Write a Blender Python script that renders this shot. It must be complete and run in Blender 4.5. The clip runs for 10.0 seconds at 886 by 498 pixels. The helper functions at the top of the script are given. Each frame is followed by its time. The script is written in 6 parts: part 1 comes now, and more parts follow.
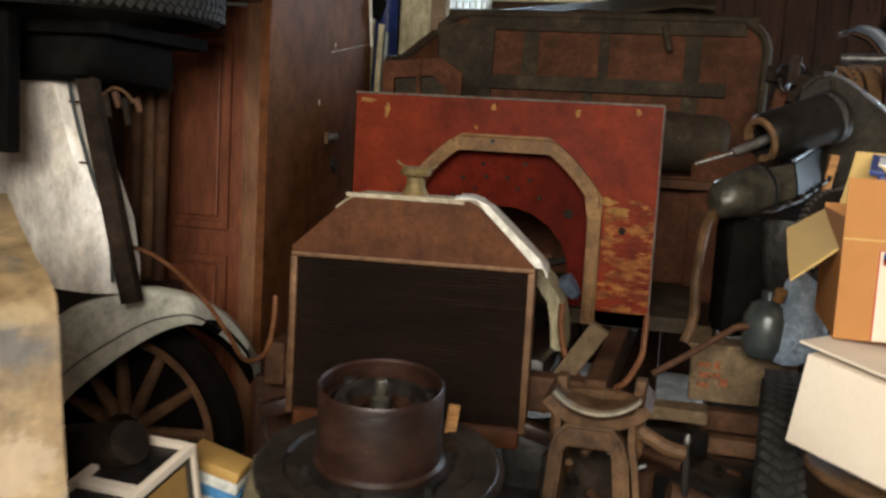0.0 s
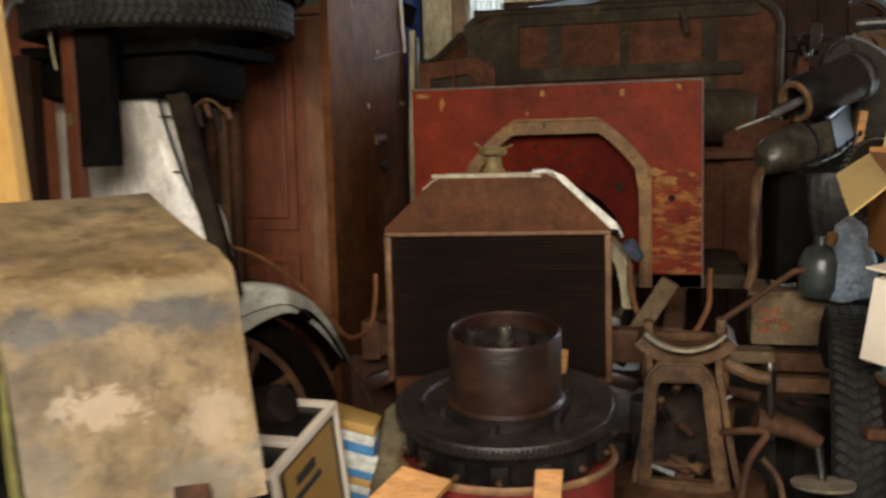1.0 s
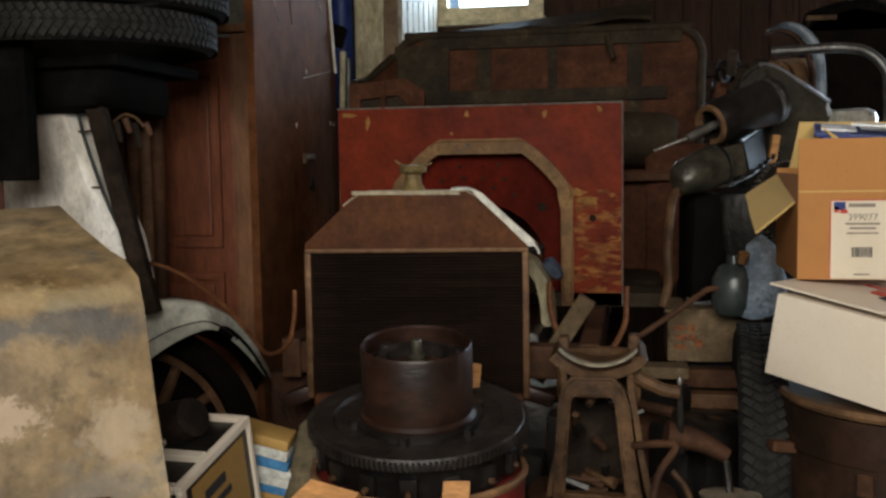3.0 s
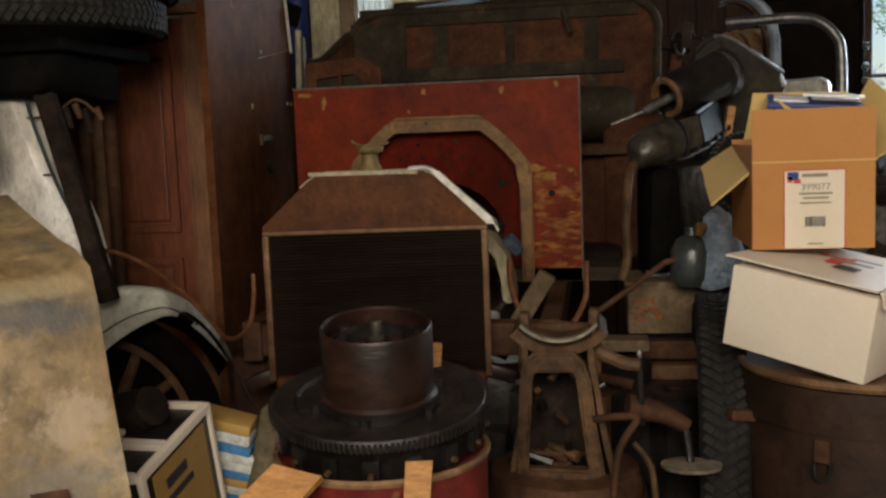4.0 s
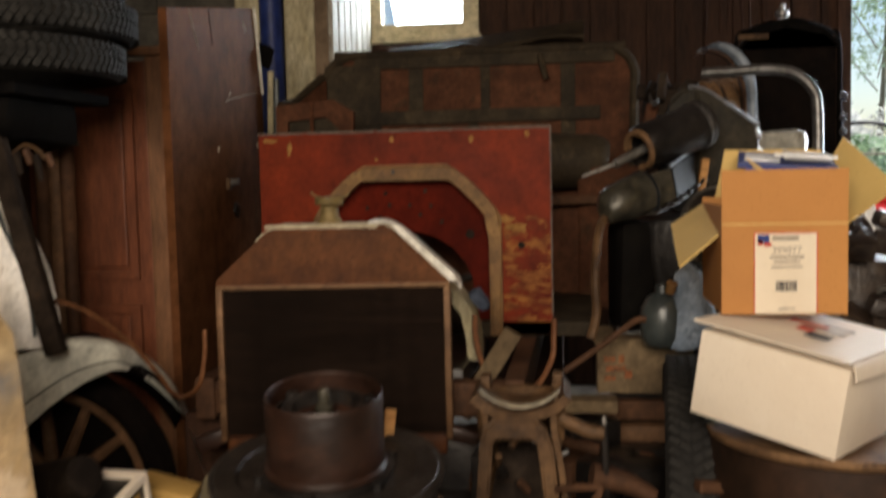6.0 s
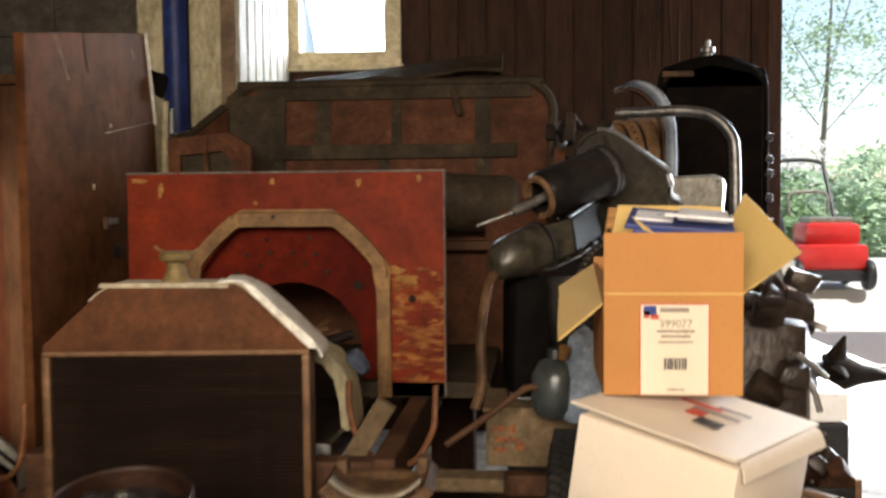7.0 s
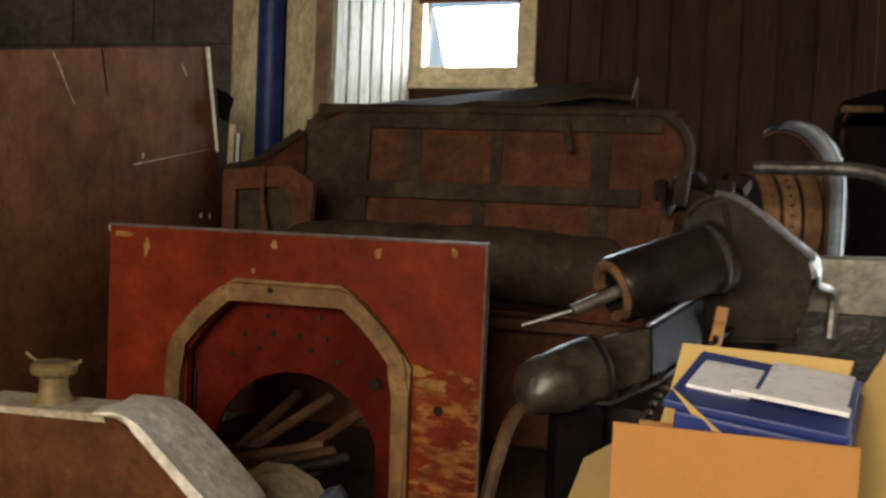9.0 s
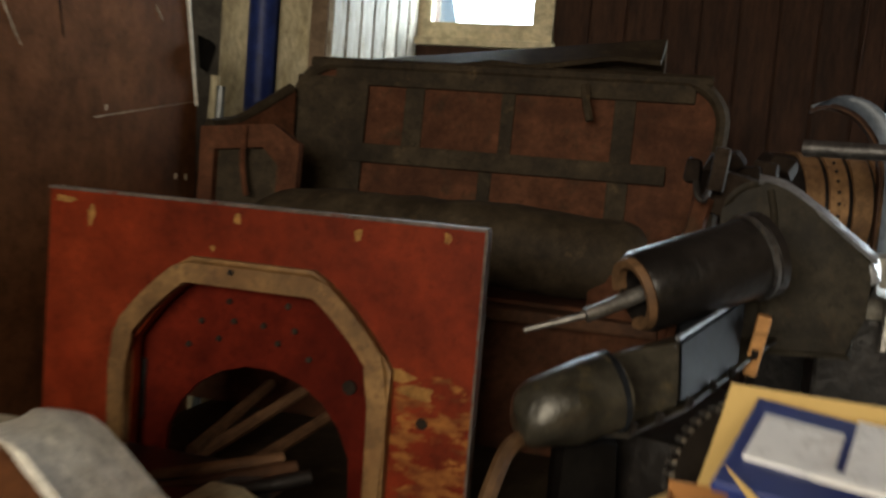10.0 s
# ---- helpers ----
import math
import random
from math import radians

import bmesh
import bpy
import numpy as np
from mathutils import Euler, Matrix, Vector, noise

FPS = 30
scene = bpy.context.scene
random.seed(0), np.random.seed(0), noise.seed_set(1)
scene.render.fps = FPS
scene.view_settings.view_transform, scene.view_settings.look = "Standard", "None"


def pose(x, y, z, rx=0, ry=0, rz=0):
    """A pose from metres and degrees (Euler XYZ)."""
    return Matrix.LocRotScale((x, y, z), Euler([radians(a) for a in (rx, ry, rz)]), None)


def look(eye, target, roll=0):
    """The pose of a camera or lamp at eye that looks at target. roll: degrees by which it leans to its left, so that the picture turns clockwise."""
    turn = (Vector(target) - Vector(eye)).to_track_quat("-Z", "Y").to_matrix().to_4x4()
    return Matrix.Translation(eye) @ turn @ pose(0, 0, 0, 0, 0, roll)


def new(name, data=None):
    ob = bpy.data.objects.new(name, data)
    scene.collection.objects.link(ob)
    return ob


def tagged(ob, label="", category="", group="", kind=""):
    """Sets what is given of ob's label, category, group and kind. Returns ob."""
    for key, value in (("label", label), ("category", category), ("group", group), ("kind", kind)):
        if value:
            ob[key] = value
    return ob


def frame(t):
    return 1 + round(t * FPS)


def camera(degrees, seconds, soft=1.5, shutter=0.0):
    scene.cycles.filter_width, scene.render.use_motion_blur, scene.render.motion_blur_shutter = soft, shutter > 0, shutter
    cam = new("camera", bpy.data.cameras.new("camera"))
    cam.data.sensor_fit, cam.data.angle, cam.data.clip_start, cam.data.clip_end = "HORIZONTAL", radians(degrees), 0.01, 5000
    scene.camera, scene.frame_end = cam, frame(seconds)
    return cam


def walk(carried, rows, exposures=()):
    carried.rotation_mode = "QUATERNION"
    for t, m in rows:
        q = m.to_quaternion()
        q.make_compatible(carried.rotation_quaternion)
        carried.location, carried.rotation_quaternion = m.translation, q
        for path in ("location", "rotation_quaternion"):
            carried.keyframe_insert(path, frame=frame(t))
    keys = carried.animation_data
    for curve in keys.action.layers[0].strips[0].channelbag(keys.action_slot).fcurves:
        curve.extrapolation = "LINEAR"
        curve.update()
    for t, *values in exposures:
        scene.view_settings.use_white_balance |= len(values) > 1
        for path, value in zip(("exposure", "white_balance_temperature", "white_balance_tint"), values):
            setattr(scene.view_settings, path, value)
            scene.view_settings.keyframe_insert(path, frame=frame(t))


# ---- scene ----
cam = camera(48.8, 10.0, 2.6, 0.8)
PATH = [
    (0, (0.54, 0.333, 1.191), (0.042, 2.255, 0.947), 3.2),
    (0.5, (0.481, 0.198, 1.142), (0.01, 2.131, 0.934), 0.8),
    (1, (0.404, 0.088, 1.12), (-0.091, 2.013, 0.904), -1.5),
    (1.2, (0.413, 0.039, 1.124), (-0.125, 1.957, 0.947), -1.3),
    (1.5, (0.433, 0.044, 1.11), (-0.121, 1.959, 0.949), -1.0),
    (2, (0.445, 0.042, 1.111), (-0.008, 1.984, 0.957), -0.1),
    (2.1, (0.448, 0.04, 1.109), (0.014, 1.987, 0.956), -0.2),
    (2.5, (0.457, 0.059, 1.11), (0.05, 2.011, 0.947), -0.8),
    (3.8, (0.461, 0.093, 1.087), (0.144, 2.06, 0.91), -1.6),
    (4, (0.472, 0.091, 1.107), (0.162, 2.054, 0.889), -2.2),
    (4.5, (0.476, 0.088, 1.106), (0.169, 2.051, 0.883), -1.3),
    (4.7, (0.47, 0.092, 1.099), (0.18, 2.059, 0.878), -1.1),
    (5, (0.483, 0.094, 1.106), (0.196, 2.059, 0.87), -0.7),
    (5.2, (0.488, 0.1, 1.107), (0.206, 2.066, 0.87), -0.7),
    (6.3, (0.555, 0.248, 1.186), (0.275, 2.227, 1.114), -1.3),
    (6.5, (0.597, 0.301, 1.207), (0.312, 2.28, 1.177), -0.4),
    (6.7, (0.64, 0.351, 1.179), (0.392, 2.335, 1.149), 0.6),
    (7, (0.67, 0.441, 1.209), (0.482, 2.429, 1.105), -0.5),
    (7.5, (0.67, 0.658, 1.25), (0.523, 2.652, 1.178), 1.8),
    (8, (0.696, 0.839, 1.283), (0.533, 2.831, 1.219), 0.0),
    (8.5, (0.765, 1.004, 1.323), (0.327, 2.953, 1.231), -0.3),
    (9, (0.904, 1.145, 1.371), (0.324, 3.057, 1.266), 2.4),
    (9.1, (0.906, 1.181, 1.366), (0.307, 3.085, 1.248), 2.2),
    (9.5, (0.908, 1.264, 1.36), (0.264, 3.151, 1.203), 1.8),
    (10, (0.841, 1.452, 1.395), (0.248, 3.353, 1.21), 4.6),
]
walk(cam, [(t, look(eye, target, roll)) for t, eye, target, roll in PATH],
     exposures=((0, 0.4, 5750, 5), (0.8, 0.28, 5950, 6), (1.5, 0.1, 5550, 3), (2.5, -0.25, 5500, 3), (4.0, -0.45, 6000, 6), (5.2, -0.45, 6200, 7), (6.3, 0.12, 6450, 10), (7, 0.42, 6400, 10), (7.8, 0.46, 6500, 10), (8.5, 0.1, 6600, 10), (9, 0.0, 6500, 7), (10, -0.17, 6300, 5)))

# ---- world and light ----
world = bpy.data.worlds.new("world")
scene.world = world
world.use_nodes = True
wn = world.node_tree.nodes
sky = wn.new("ShaderNodeTexSky")
sky.sky_type, sky.sun_disc = "NISHITA", False
sky.sun_elevation, sky.sun_rotation = radians(48), radians(60)
wn["Background"].inputs[1].default_value = 0.15
world.node_tree.links.new(sky.outputs[0], wn["Background"].inputs[0])
sun = new("sun", bpy.data.lights.new("sun", "SUN"))
sun.data.energy, sun.data.angle, sun.data.color = 5.0, radians(0.5), (1.0, 0.95, 0.86)
sun.matrix_world = look((9, 6, 11), (2.5, 9, 0))


def area(name, eye, target, w, h, watts, colour):
    ob = new(name, bpy.data.lights.new(name, "AREA"))
    ob.data.shape, ob.data.size, ob.data.size_y = "RECTANGLE", w, h
    ob.data.energy, ob.data.color = watts, colour
    ob.matrix_world = look(eye, target)
    return ob


# daylight of the openings: side door, small window; warm light assumed behind the camera
area("door_daylight", (3.0, 5.62, 1.3), (1.0, 2.5, 1.0), 2.0, 2.2, 330, (0.90, 0.96, 1.0))
area("window_daylight", (-0.31, 5.62, 2.13), (-0.45, 4.3, 1.3), 0.42, 0.30, 22, (0.85, 0.94, 1.0))
# added warm lamp; its source is out of view and assumed
area("front_warm_light", (0.45, -1.36, 2.10), (0.2, 2.2, 0.6), 2.2, 1.0, 165, (1.0, 0.84, 0.66))


# ---- materials ----
def mat(name, c1, c2, rough=0.7, metal=0.0, scale=6.0, c3=None, spot=0.62, bump=0.25, fine=60.0, stretch=(1, 1, 1), coat=0.0, island=0.0, grime=0.72, spec=0.3, edge=0.05, dirt=0.6):
    """Two colours mixed by a coarse and a fine noise, and a third one in patches."""
    m = bpy.data.materials.new(name)
    m.use_nodes = True
    n, l = m.node_tree.nodes, m.node_tree.links
    b = n["Principled BSDF"]
    tc, mp = n.new("ShaderNodeTexCoord"), n.new("ShaderNodeMapping")
    mp.inputs["Scale"].default_value = stretch
    l.new(tc.outputs["Object"], mp.inputs[0])

    def noise_of(s, detail, rgh=0.6):
        t = n.new("ShaderNodeTexNoise")
        t.inputs["Scale"].default_value, t.inputs["Detail"].default_value, t.inputs["Roughness"].default_value = s, detail, rgh
        l.new(mp.outputs[0], t.inputs["Vector"])
        return t.outputs["Fac"]

    def ramp(src, a, z):
        r = n.new("ShaderNodeMapRange")
        r.inputs[1].default_value, r.inputs[2].default_value = a, z
        l.new(src, r.inputs[0])
        return r.outputs[0]

    def mix(f, a, z):
        x = n.new("ShaderNodeMix")
        x.data_type = "RGBA"
        for sock, v in ((x.inputs[0], f), (x.inputs[6], a), (x.inputs[7], z)):
            if isinstance(v, tuple):
                sock.default_value = (*v, 1)
            else:
                l.new(v, sock)
        return x.outputs[2]

    big, small = noise_of(scale, 6), noise_of(fine, 3)
    col = mix(ramp(big, 0.36, 0.64), c1, c2)
    dark = tuple(v * grime for v in c1)
    col = mix(ramp(small, 0.55, 0.8), col, dark)
    if c3:
        third = noise_of(scale * 1.7 + 0.37, 8, 0.7)
        col = mix(ramp(third, spot, spot + edge), col, c3)
    if dirt:
        smear = n.new("ShaderNodeMapRange")
        smear.inputs[1].default_value, smear.inputs[2].default_value, smear.inputs[4].default_value = 0.46, 0.68, dirt
        l.new(noise_of(scale * 0.45 + 0.9, 5, 0.65), smear.inputs[0])
        col = mix(smear.outputs[0], col, tuple(v * 0.45 for v in c1))
        speck = n.new("ShaderNodeMapRange")
        speck.inputs[1].default_value, speck.inputs[2].default_value, speck.inputs[4].default_value = 0.60, 0.72, dirt * 0.5
        l.new(noise_of(fine * 0.45, 4, 0.7), speck.inputs[0])
        col = mix(speck.outputs[0], col, tuple(min(1.0, v * 1.5) for v in c2))
    if dirt > 0.3:
        hs, vr = n.new("ShaderNodeHueSaturation"), n.new("ShaderNodeMapRange")
        for k, v in enumerate((0.34, 0.66, 0.62, 1.32)):
            vr.inputs[k + 1].default_value = v
        l.new(noise_of(scale * 3.1 + 2.3, 9, 0.75), vr.inputs[0])
        l.new(vr.outputs[0], hs.inputs["Value"])
        l.new(col, hs.inputs["Color"])
        col = hs.outputs[0]
    if island:
        oi, hv = n.new("ShaderNodeObjectInfo"), n.new("ShaderNodeHueSaturation")
        r = n.new("ShaderNodeMapRange")
        r.inputs[3].default_value, r.inputs[4].default_value = 1 - island, 1 + island
        l.new(oi.outputs["Random"], r.inputs[0])
        l.new(r.outputs[0], hv.inputs["Value"])
        l.new(col, hv.inputs["Color"])
        col = hv.outputs[0]
    l.new(col, b.inputs["Base Color"])
    rr = n.new("ShaderNodeMapRange")
    rr.inputs[3].default_value, rr.inputs[4].default_value = max(0.05, rough - 0.15), min(1.0, rough + 0.15)
    l.new(big, rr.inputs[0])
    l.new(rr.outputs[0], b.inputs["Roughness"])
    b.inputs["Metallic"].default_value = metal
    b.inputs["Specular IOR Level"].default_value = spec
    b.inputs["Coat Weight"].default_value = coat
    bp = n.new("ShaderNodeBump")
    bp.inputs["Strength"].default_value, bp.inputs["Distance"].default_value = bump, 0.004
    l.new(small, bp.inputs["Height"])
    bp2 = n.new("ShaderNodeBump")
    bp2.inputs["Strength"].default_value, bp2.inputs["Distance"].default_value = bump, 0.012
    l.new(big, bp2.inputs["Height"])
    l.new(bp.outputs[0], bp2.inputs["Normal"])
    l.new(bp2.outputs[0], b.inputs["Normal"])
    return m


RUST = mat("rusty_iron", (0.045, 0.019, 0.009), (0.095, 0.043, 0.019), 0.75, 0.1, 9, (0.15, 0.085, 0.045), 0.64, edge=0.12)
RUST_TAN = mat("rusty_cast_iron", (0.050, 0.024, 0.009), (0.125, 0.068, 0.030), 0.65, 0.1, 10, (0.018, 0.010, 0.006), 0.53, edge=0.15, bump=0.55, dirt=0.75)
DARK_RUST = mat("dark_rusty_steel", (0.017, 0.008, 0.005), (0.036, 0.015, 0.009), 0.40, 0.15, 7, (0.065, 0.026, 0.013), 0.57, edge=0.18, spec=0.45, stretch=(1, 1, 2.2), bump=0.15)
TANK = mat("brown_rusty_brass", (0.066, 0.021, 0.006), (0.10, 0.036, 0.011), 0.6, 0.0, 7, (0.14, 0.062, 0.023), 0.62, bump=0.25, spec=0.15, edge=0.12)
STRIP = mat("dull_brown_brass", (0.12, 0.060, 0.027), (0.18, 0.10, 0.048), 0.55, 0.3, 14)
DUSTY_TOP = mat("dusty_grey_top", (0.33, 0.275, 0.185), (0.46, 0.40, 0.29), 0.8, 0.0, 18, (0.22, 0.15, 0.075), 0.60, dirt=0.45, edge=0.15)
PAPER = mat("dusty_white_paper", (0.60, 0.56, 0.46), (0.72, 0.69, 0.62), 0.5, 0.0, 14, (0.42, 0.35, 0.22), 0.60, bump=0.5, grime=0.85, dirt=0.4, edge=0.18, spec=0.5)
# black of core, crack and holes; also put in place of wheel-arch shade
CORE_AND_SHADE = mat("black_core_and_shade", (0.0045, 0.0034, 0.003), (0.010, 0.0065, 0.005), 0.85, 0.0, 10, fine=160, spec=0.05)
IRON = mat("black_oily_iron", (0.014, 0.012, 0.011), (0.032, 0.027, 0.024), 0.36, 0.4, 8, (0.05, 0.032, 0.02), 0.66, spec=0.55, bump=0.35)
ARM = mat("dull_dark_brown_iron", (0.014, 0.010, 0.008), (0.034, 0.024, 0.017), 0.8, 0.0, 8, (0.055, 0.032, 0.018), 0.60, spec=0.06, edge=0.15)
EDGE = mat("dull_worn_edging", (0.085, 0.06, 0.045), (0.15, 0.12, 0.10), 0.6, 0.3, 14, (0.14, 0.025, 0.01), 0.52, edge=0.12)
FACET = mat("polished_dark_steel", (0.010, 0.011, 0.013), (0.022, 0.025, 0.030), 0.6, 0.0, 14, (0.012, 0.010, 0.008), 0.58, bump=0.15, spec=0.03, edge=0.15)
BRASS = mat("tarnished_brass", (0.145, 0.100, 0.036), (0.22, 0.160, 0.068), 0.6, 0.2, 12, (0.085, 0.055, 0.024), 0.58, edge=0.15)
RADCORE = mat("brown_black_core", (0.010, 0.006, 0.0042), (0.019, 0.011, 0.0075), 0.85, 0.0, 5, (0.032, 0.019, 0.012), 0.62, spec=0.05, stretch=(1, 1, 9), edge=0.15)
DRUM = mat("red_brown_drum_steel", (0.022, 0.012, 0.007), (0.042, 0.020, 0.011), 0.55, 0.1, 5, (0.070, 0.032, 0.016), 0.60, spec=0.3, edge=0.15)
STICKER = mat("glossy_white_sticker", (0.84, 0.84, 0.84), (0.90, 0.90, 0.90), 0.28, 0, 9, bump=0.2, dirt=0.05, spec=0.6)
BRIGHT = mat("bright_steel_highlight", (0.14, 0.15, 0.165), (0.24, 0.255, 0.28), 0.5, 0.4, 18, (0.05, 0.045, 0.04), 0.56, edge=0.18)
CHIP = mat("golden_bare_chip", (0.22, 0.105, 0.028), (0.32, 0.165, 0.048), 0.7, 0, 20, (0.12, 0.04, 0.015), 0.56, edge=0.15, spec=0.1)
RING = mat("dark_grey_iron", (0.014, 0.011, 0.009), (0.030, 0.023, 0.018), 0.48, 0.2, 14, (0.052, 0.038, 0.027), 0.62, spec=0.45, bump=0.5, edge=0.12)
OILY = mat("oily_dark_metal", (0.030, 0.028, 0.021), (0.075, 0.066, 0.047), 0.36, 0.3, 11, (0.115, 0.090, 0.045), 0.56, bump=0.3, spec=0.55, edge=0.15)
STEEL = mat("dull_steel", (0.20, 0.19, 0.175), (0.30, 0.285, 0.26), 0.45, 0.8, 20, (0.08, 0.05, 0.03), 0.60, edge=0.12)
CHROME = mat("worn_chrome_tube", (0.15, 0.145, 0.14), (0.27, 0.265, 0.26), 0.42, 0.9, 20, (0.07, 0.05, 0.035), 0.58, bump=0.2, edge=0.15)
WOOD_TAN = mat("tan_bare_wood", (0.145, 0.072, 0.024), (0.255, 0.142, 0.050), 0.6, 0, 6, (0.075, 0.032, 0.014), 0.56, edge=0.15, spec=0.3)
WOOD_GREY = mat("grey_weathered_wood", (0.105, 0.070, 0.036), (0.185, 0.130, 0.072), 0.85, 0, 7, (0.055, 0.034, 0.018), 0.56, edge=0.15)
WOOD_DARK = mat("dark_stained_wood", (0.029, 0.0135, 0.0075), (0.047, 0.022, 0.0125), 0.75, 0, 4, stretch=(4, 4, 0.6), island=0.16, spec=0.15)
CABINET = mat("red_brown_painted_wood", (0.125, 0.036, 0.014), (0.155, 0.05, 0.021), 0.55, 0, 5, (0.18, 0.08, 0.035), 0.70, bump=0.12, stretch=(3, 3, 0.6))
PANEL = mat("brown_painted_board", (0.100, 0.038, 0.0145), (0.128, 0.051, 0.021), 0.75, 0, 3, (0.145, 0.066, 0.032), 0.74, bump=0.06, spec=0.03, dirt=0.45)
STILE = mat("worn_brown_stile", (0.15, 0.066, 0.028), (0.20, 0.095, 0.045), 0.6, 0, 6, stretch=(3, 3, 0.5))
SEAT_RED = mat("faded_red_brown_panel", (0.070, 0.026, 0.012), (0.112, 0.045, 0.022), 0.75, 0, 6, (0.05, 0.033, 0.018), 0.55, edge=0.16, spec=0.15)
SEAT_DARK = mat("dark_worn_leather", (0.026, 0.018, 0.010), (0.055, 0.040, 0.023), 0.75, 0, 8, (0.12, 0.08, 0.04), 0.60, edge=0.14, spec=0.2)
WHITE_BOARD = mat("grey_white_painted_boards", (0.26, 0.235, 0.185), (0.37, 0.345, 0.29), 0.75, 0, 5, (0.13, 0.095, 0.055), 0.58, stretch=(3, 3, 0.7), island=0.28, dirt=0.5)
POST = mat("cream_painted_post", (0.40, 0.34, 0.20), (0.52, 0.46, 0.31), 0.75, 0, 7, (0.15, 0.10, 0.05), 0.64, stretch=(2, 2, 0.7))
BLUE = mat("blue_painted_pipe", (0.012, 0.026, 0.13), (0.02, 0.04, 0.18), 0.45, 0, 6, (0.06, 0.07, 0.12), 0.72)
BLOCK = mat("dark_grey_block", (0.055, 0.050, 0.042), (0.085, 0.075, 0.060), 0.9, 0, 6)
CONCRETE = mat("stained_concrete", (0.17, 0.15, 0.125), (0.25, 0.225, 0.19), 0.85, 0, 2.5, (0.09, 0.075, 0.06), 0.60)
APRON = mat("pale_concrete", (0.66, 0.64, 0.60), (0.74, 0.72, 0.68), 0.85, 0, 2.5, grime=0.9, dirt=0.12)
PLASTER = mat("brown_plank_ceiling", (0.06, 0.035, 0.022), (0.09, 0.052, 0.033), 0.8, 0, 3)
WALLS = mat("old_brown_wall", (0.16, 0.11, 0.07), (0.22, 0.155, 0.10), 0.85, 0, 2)
CARD = mat("brown_cardboard", (0.42, 0.185, 0.052), (0.475, 0.22, 0.064), 0.75, 0, 3, bump=0.06, fine=120, grime=0.93, dirt=0.15)
CARD_IN = mat("pale_cardboard_inside", (0.56, 0.38, 0.125), (0.62, 0.43, 0.155), 0.75, 0, 3, bump=0.06, fine=120, grime=0.93, dirt=0.15)
WHITE_CARD = mat("white_cardboard", (0.70, 0.60, 0.48), (0.76, 0.67, 0.55), 0.65, 0, 2.5, bump=0.05, fine=120, grime=0.95, dirt=0.2)
LABEL = mat("cream_label", (0.70, 0.60, 0.46), (0.76, 0.67, 0.53), 0.5, 0, 5, bump=0.03, grime=0.93, dirt=0.12)
INK = mat("black_ink", (0.03, 0.03, 0.035), (0.04, 0.04, 0.045), 0.6, bump=0.0, dirt=0.12)
GREY_INK = mat("grey_ink", (0.25, 0.21, 0.17), (0.32, 0.27, 0.22), 0.6, bump=0.0, dirt=0.12)
STENCIL = mat("faded_orange_stencil", (0.20, 0.06, 0.02), (0.26, 0.10, 0.035), 0.8, 0, 20, (0.05, 0.03, 0.02), 0.5, edge=0.1)
RED_INK = mat("red_ink", (0.50, 0.06, 0.035), (0.55, 0.09, 0.05), 0.6, bump=0.0, dirt=0.12)
BLUE_INK = mat("blue_print", (0.02, 0.035, 0.16), (0.03, 0.05, 0.22), 0.45, 0, 8, bump=0.05, dirt=0.12)
TREAD = mat("grey_worn_tread", (0.015, 0.014, 0.013), (0.030, 0.028, 0.025), 0.8, 0, 9, (0.055, 0.045, 0.033), 0.62, edge=0.15, spec=0.15)
RUBBER = mat("black_tyre_rubber", (0.010, 0.0095, 0.009), (0.020, 0.018, 0.016), 0.8, 0, 8, (0.04, 0.034, 0.028), 0.64, spec=0.15)
FENDER = mat("pale_grey_green_paint", (0.52, 0.51, 0.43), (0.60, 0.59, 0.51), 0.4, 0, 5, (0.26, 0.17, 0.10), 0.72, bump=0.08, spec=0.5, dirt=0.35)
COWL = mat("cream_white_paint", (0.55, 0.49, 0.41), (0.72, 0.69, 0.65), 0.38, 0, 3, (0.34, 0.18, 0.08), 0.62, bump=0.1, dirt=0.35, edge=0.16, spec=0.5, stretch=(1.6, 1.6, 0.8))
FOLD = mat("grey_worn_fold", (0.145, 0.130, 0.100), (0.25, 0.215, 0.155), 0.6, 0.0, 8, (0.33, 0.25, 0.135), 0.50, edge=0.2, bump=0.5, fine=24, dirt=0.75)
HOOD_PALE = mat("pale_scraped_paint", (0.46, 0.36, 0.24), (0.54, 0.44, 0.31), 0.7, 0, 12, (0.26, 0.19, 0.11), 0.55)
COPPER = mat("brown_copper_pipe", (0.13, 0.050, 0.020), (0.19, 0.08, 0.033), 0.5, 0.3, 14)
RED_BARREL = mat("red_painted_barrel", (0.13, 0.014, 0.012), (0.19, 0.026, 0.019), 0.35, 0, 6, (0.22, 0.10, 0.045), 0.64, spec=0.5)
ORANGE_WOOD = mat("orange_brown_wood", (0.42, 0.20, 0.065), (0.50, 0.26, 0.09), 0.7, 0, 7, stretch=(1, 1, 4), dirt=0.35)
SPOKE = mat("brown_wheel_wood", (0.105, 0.052, 0.024), (0.18, 0.095, 0.046), 0.7, 0, 8)
GOLD = mat("gold_print", (0.34, 0.20, 0.055), (0.40, 0.25, 0.075), 0.5, 0, 6, bump=0.03, grime=0.93, dirt=0.12)
CLOTH = mat("striped_cloth_white", (0.50, 0.50, 0.46), (0.60, 0.60, 0.55), 0.9, 0, 20)
CLOTH_BLUE = mat("striped_cloth_blue", (0.05, 0.16, 0.34), (0.08, 0.22, 0.42), 0.9, 0, 20)
SACK = mat("olive_canvas", (0.075, 0.060, 0.034), (0.125, 0.10, 0.058), 0.95, 0, 14)
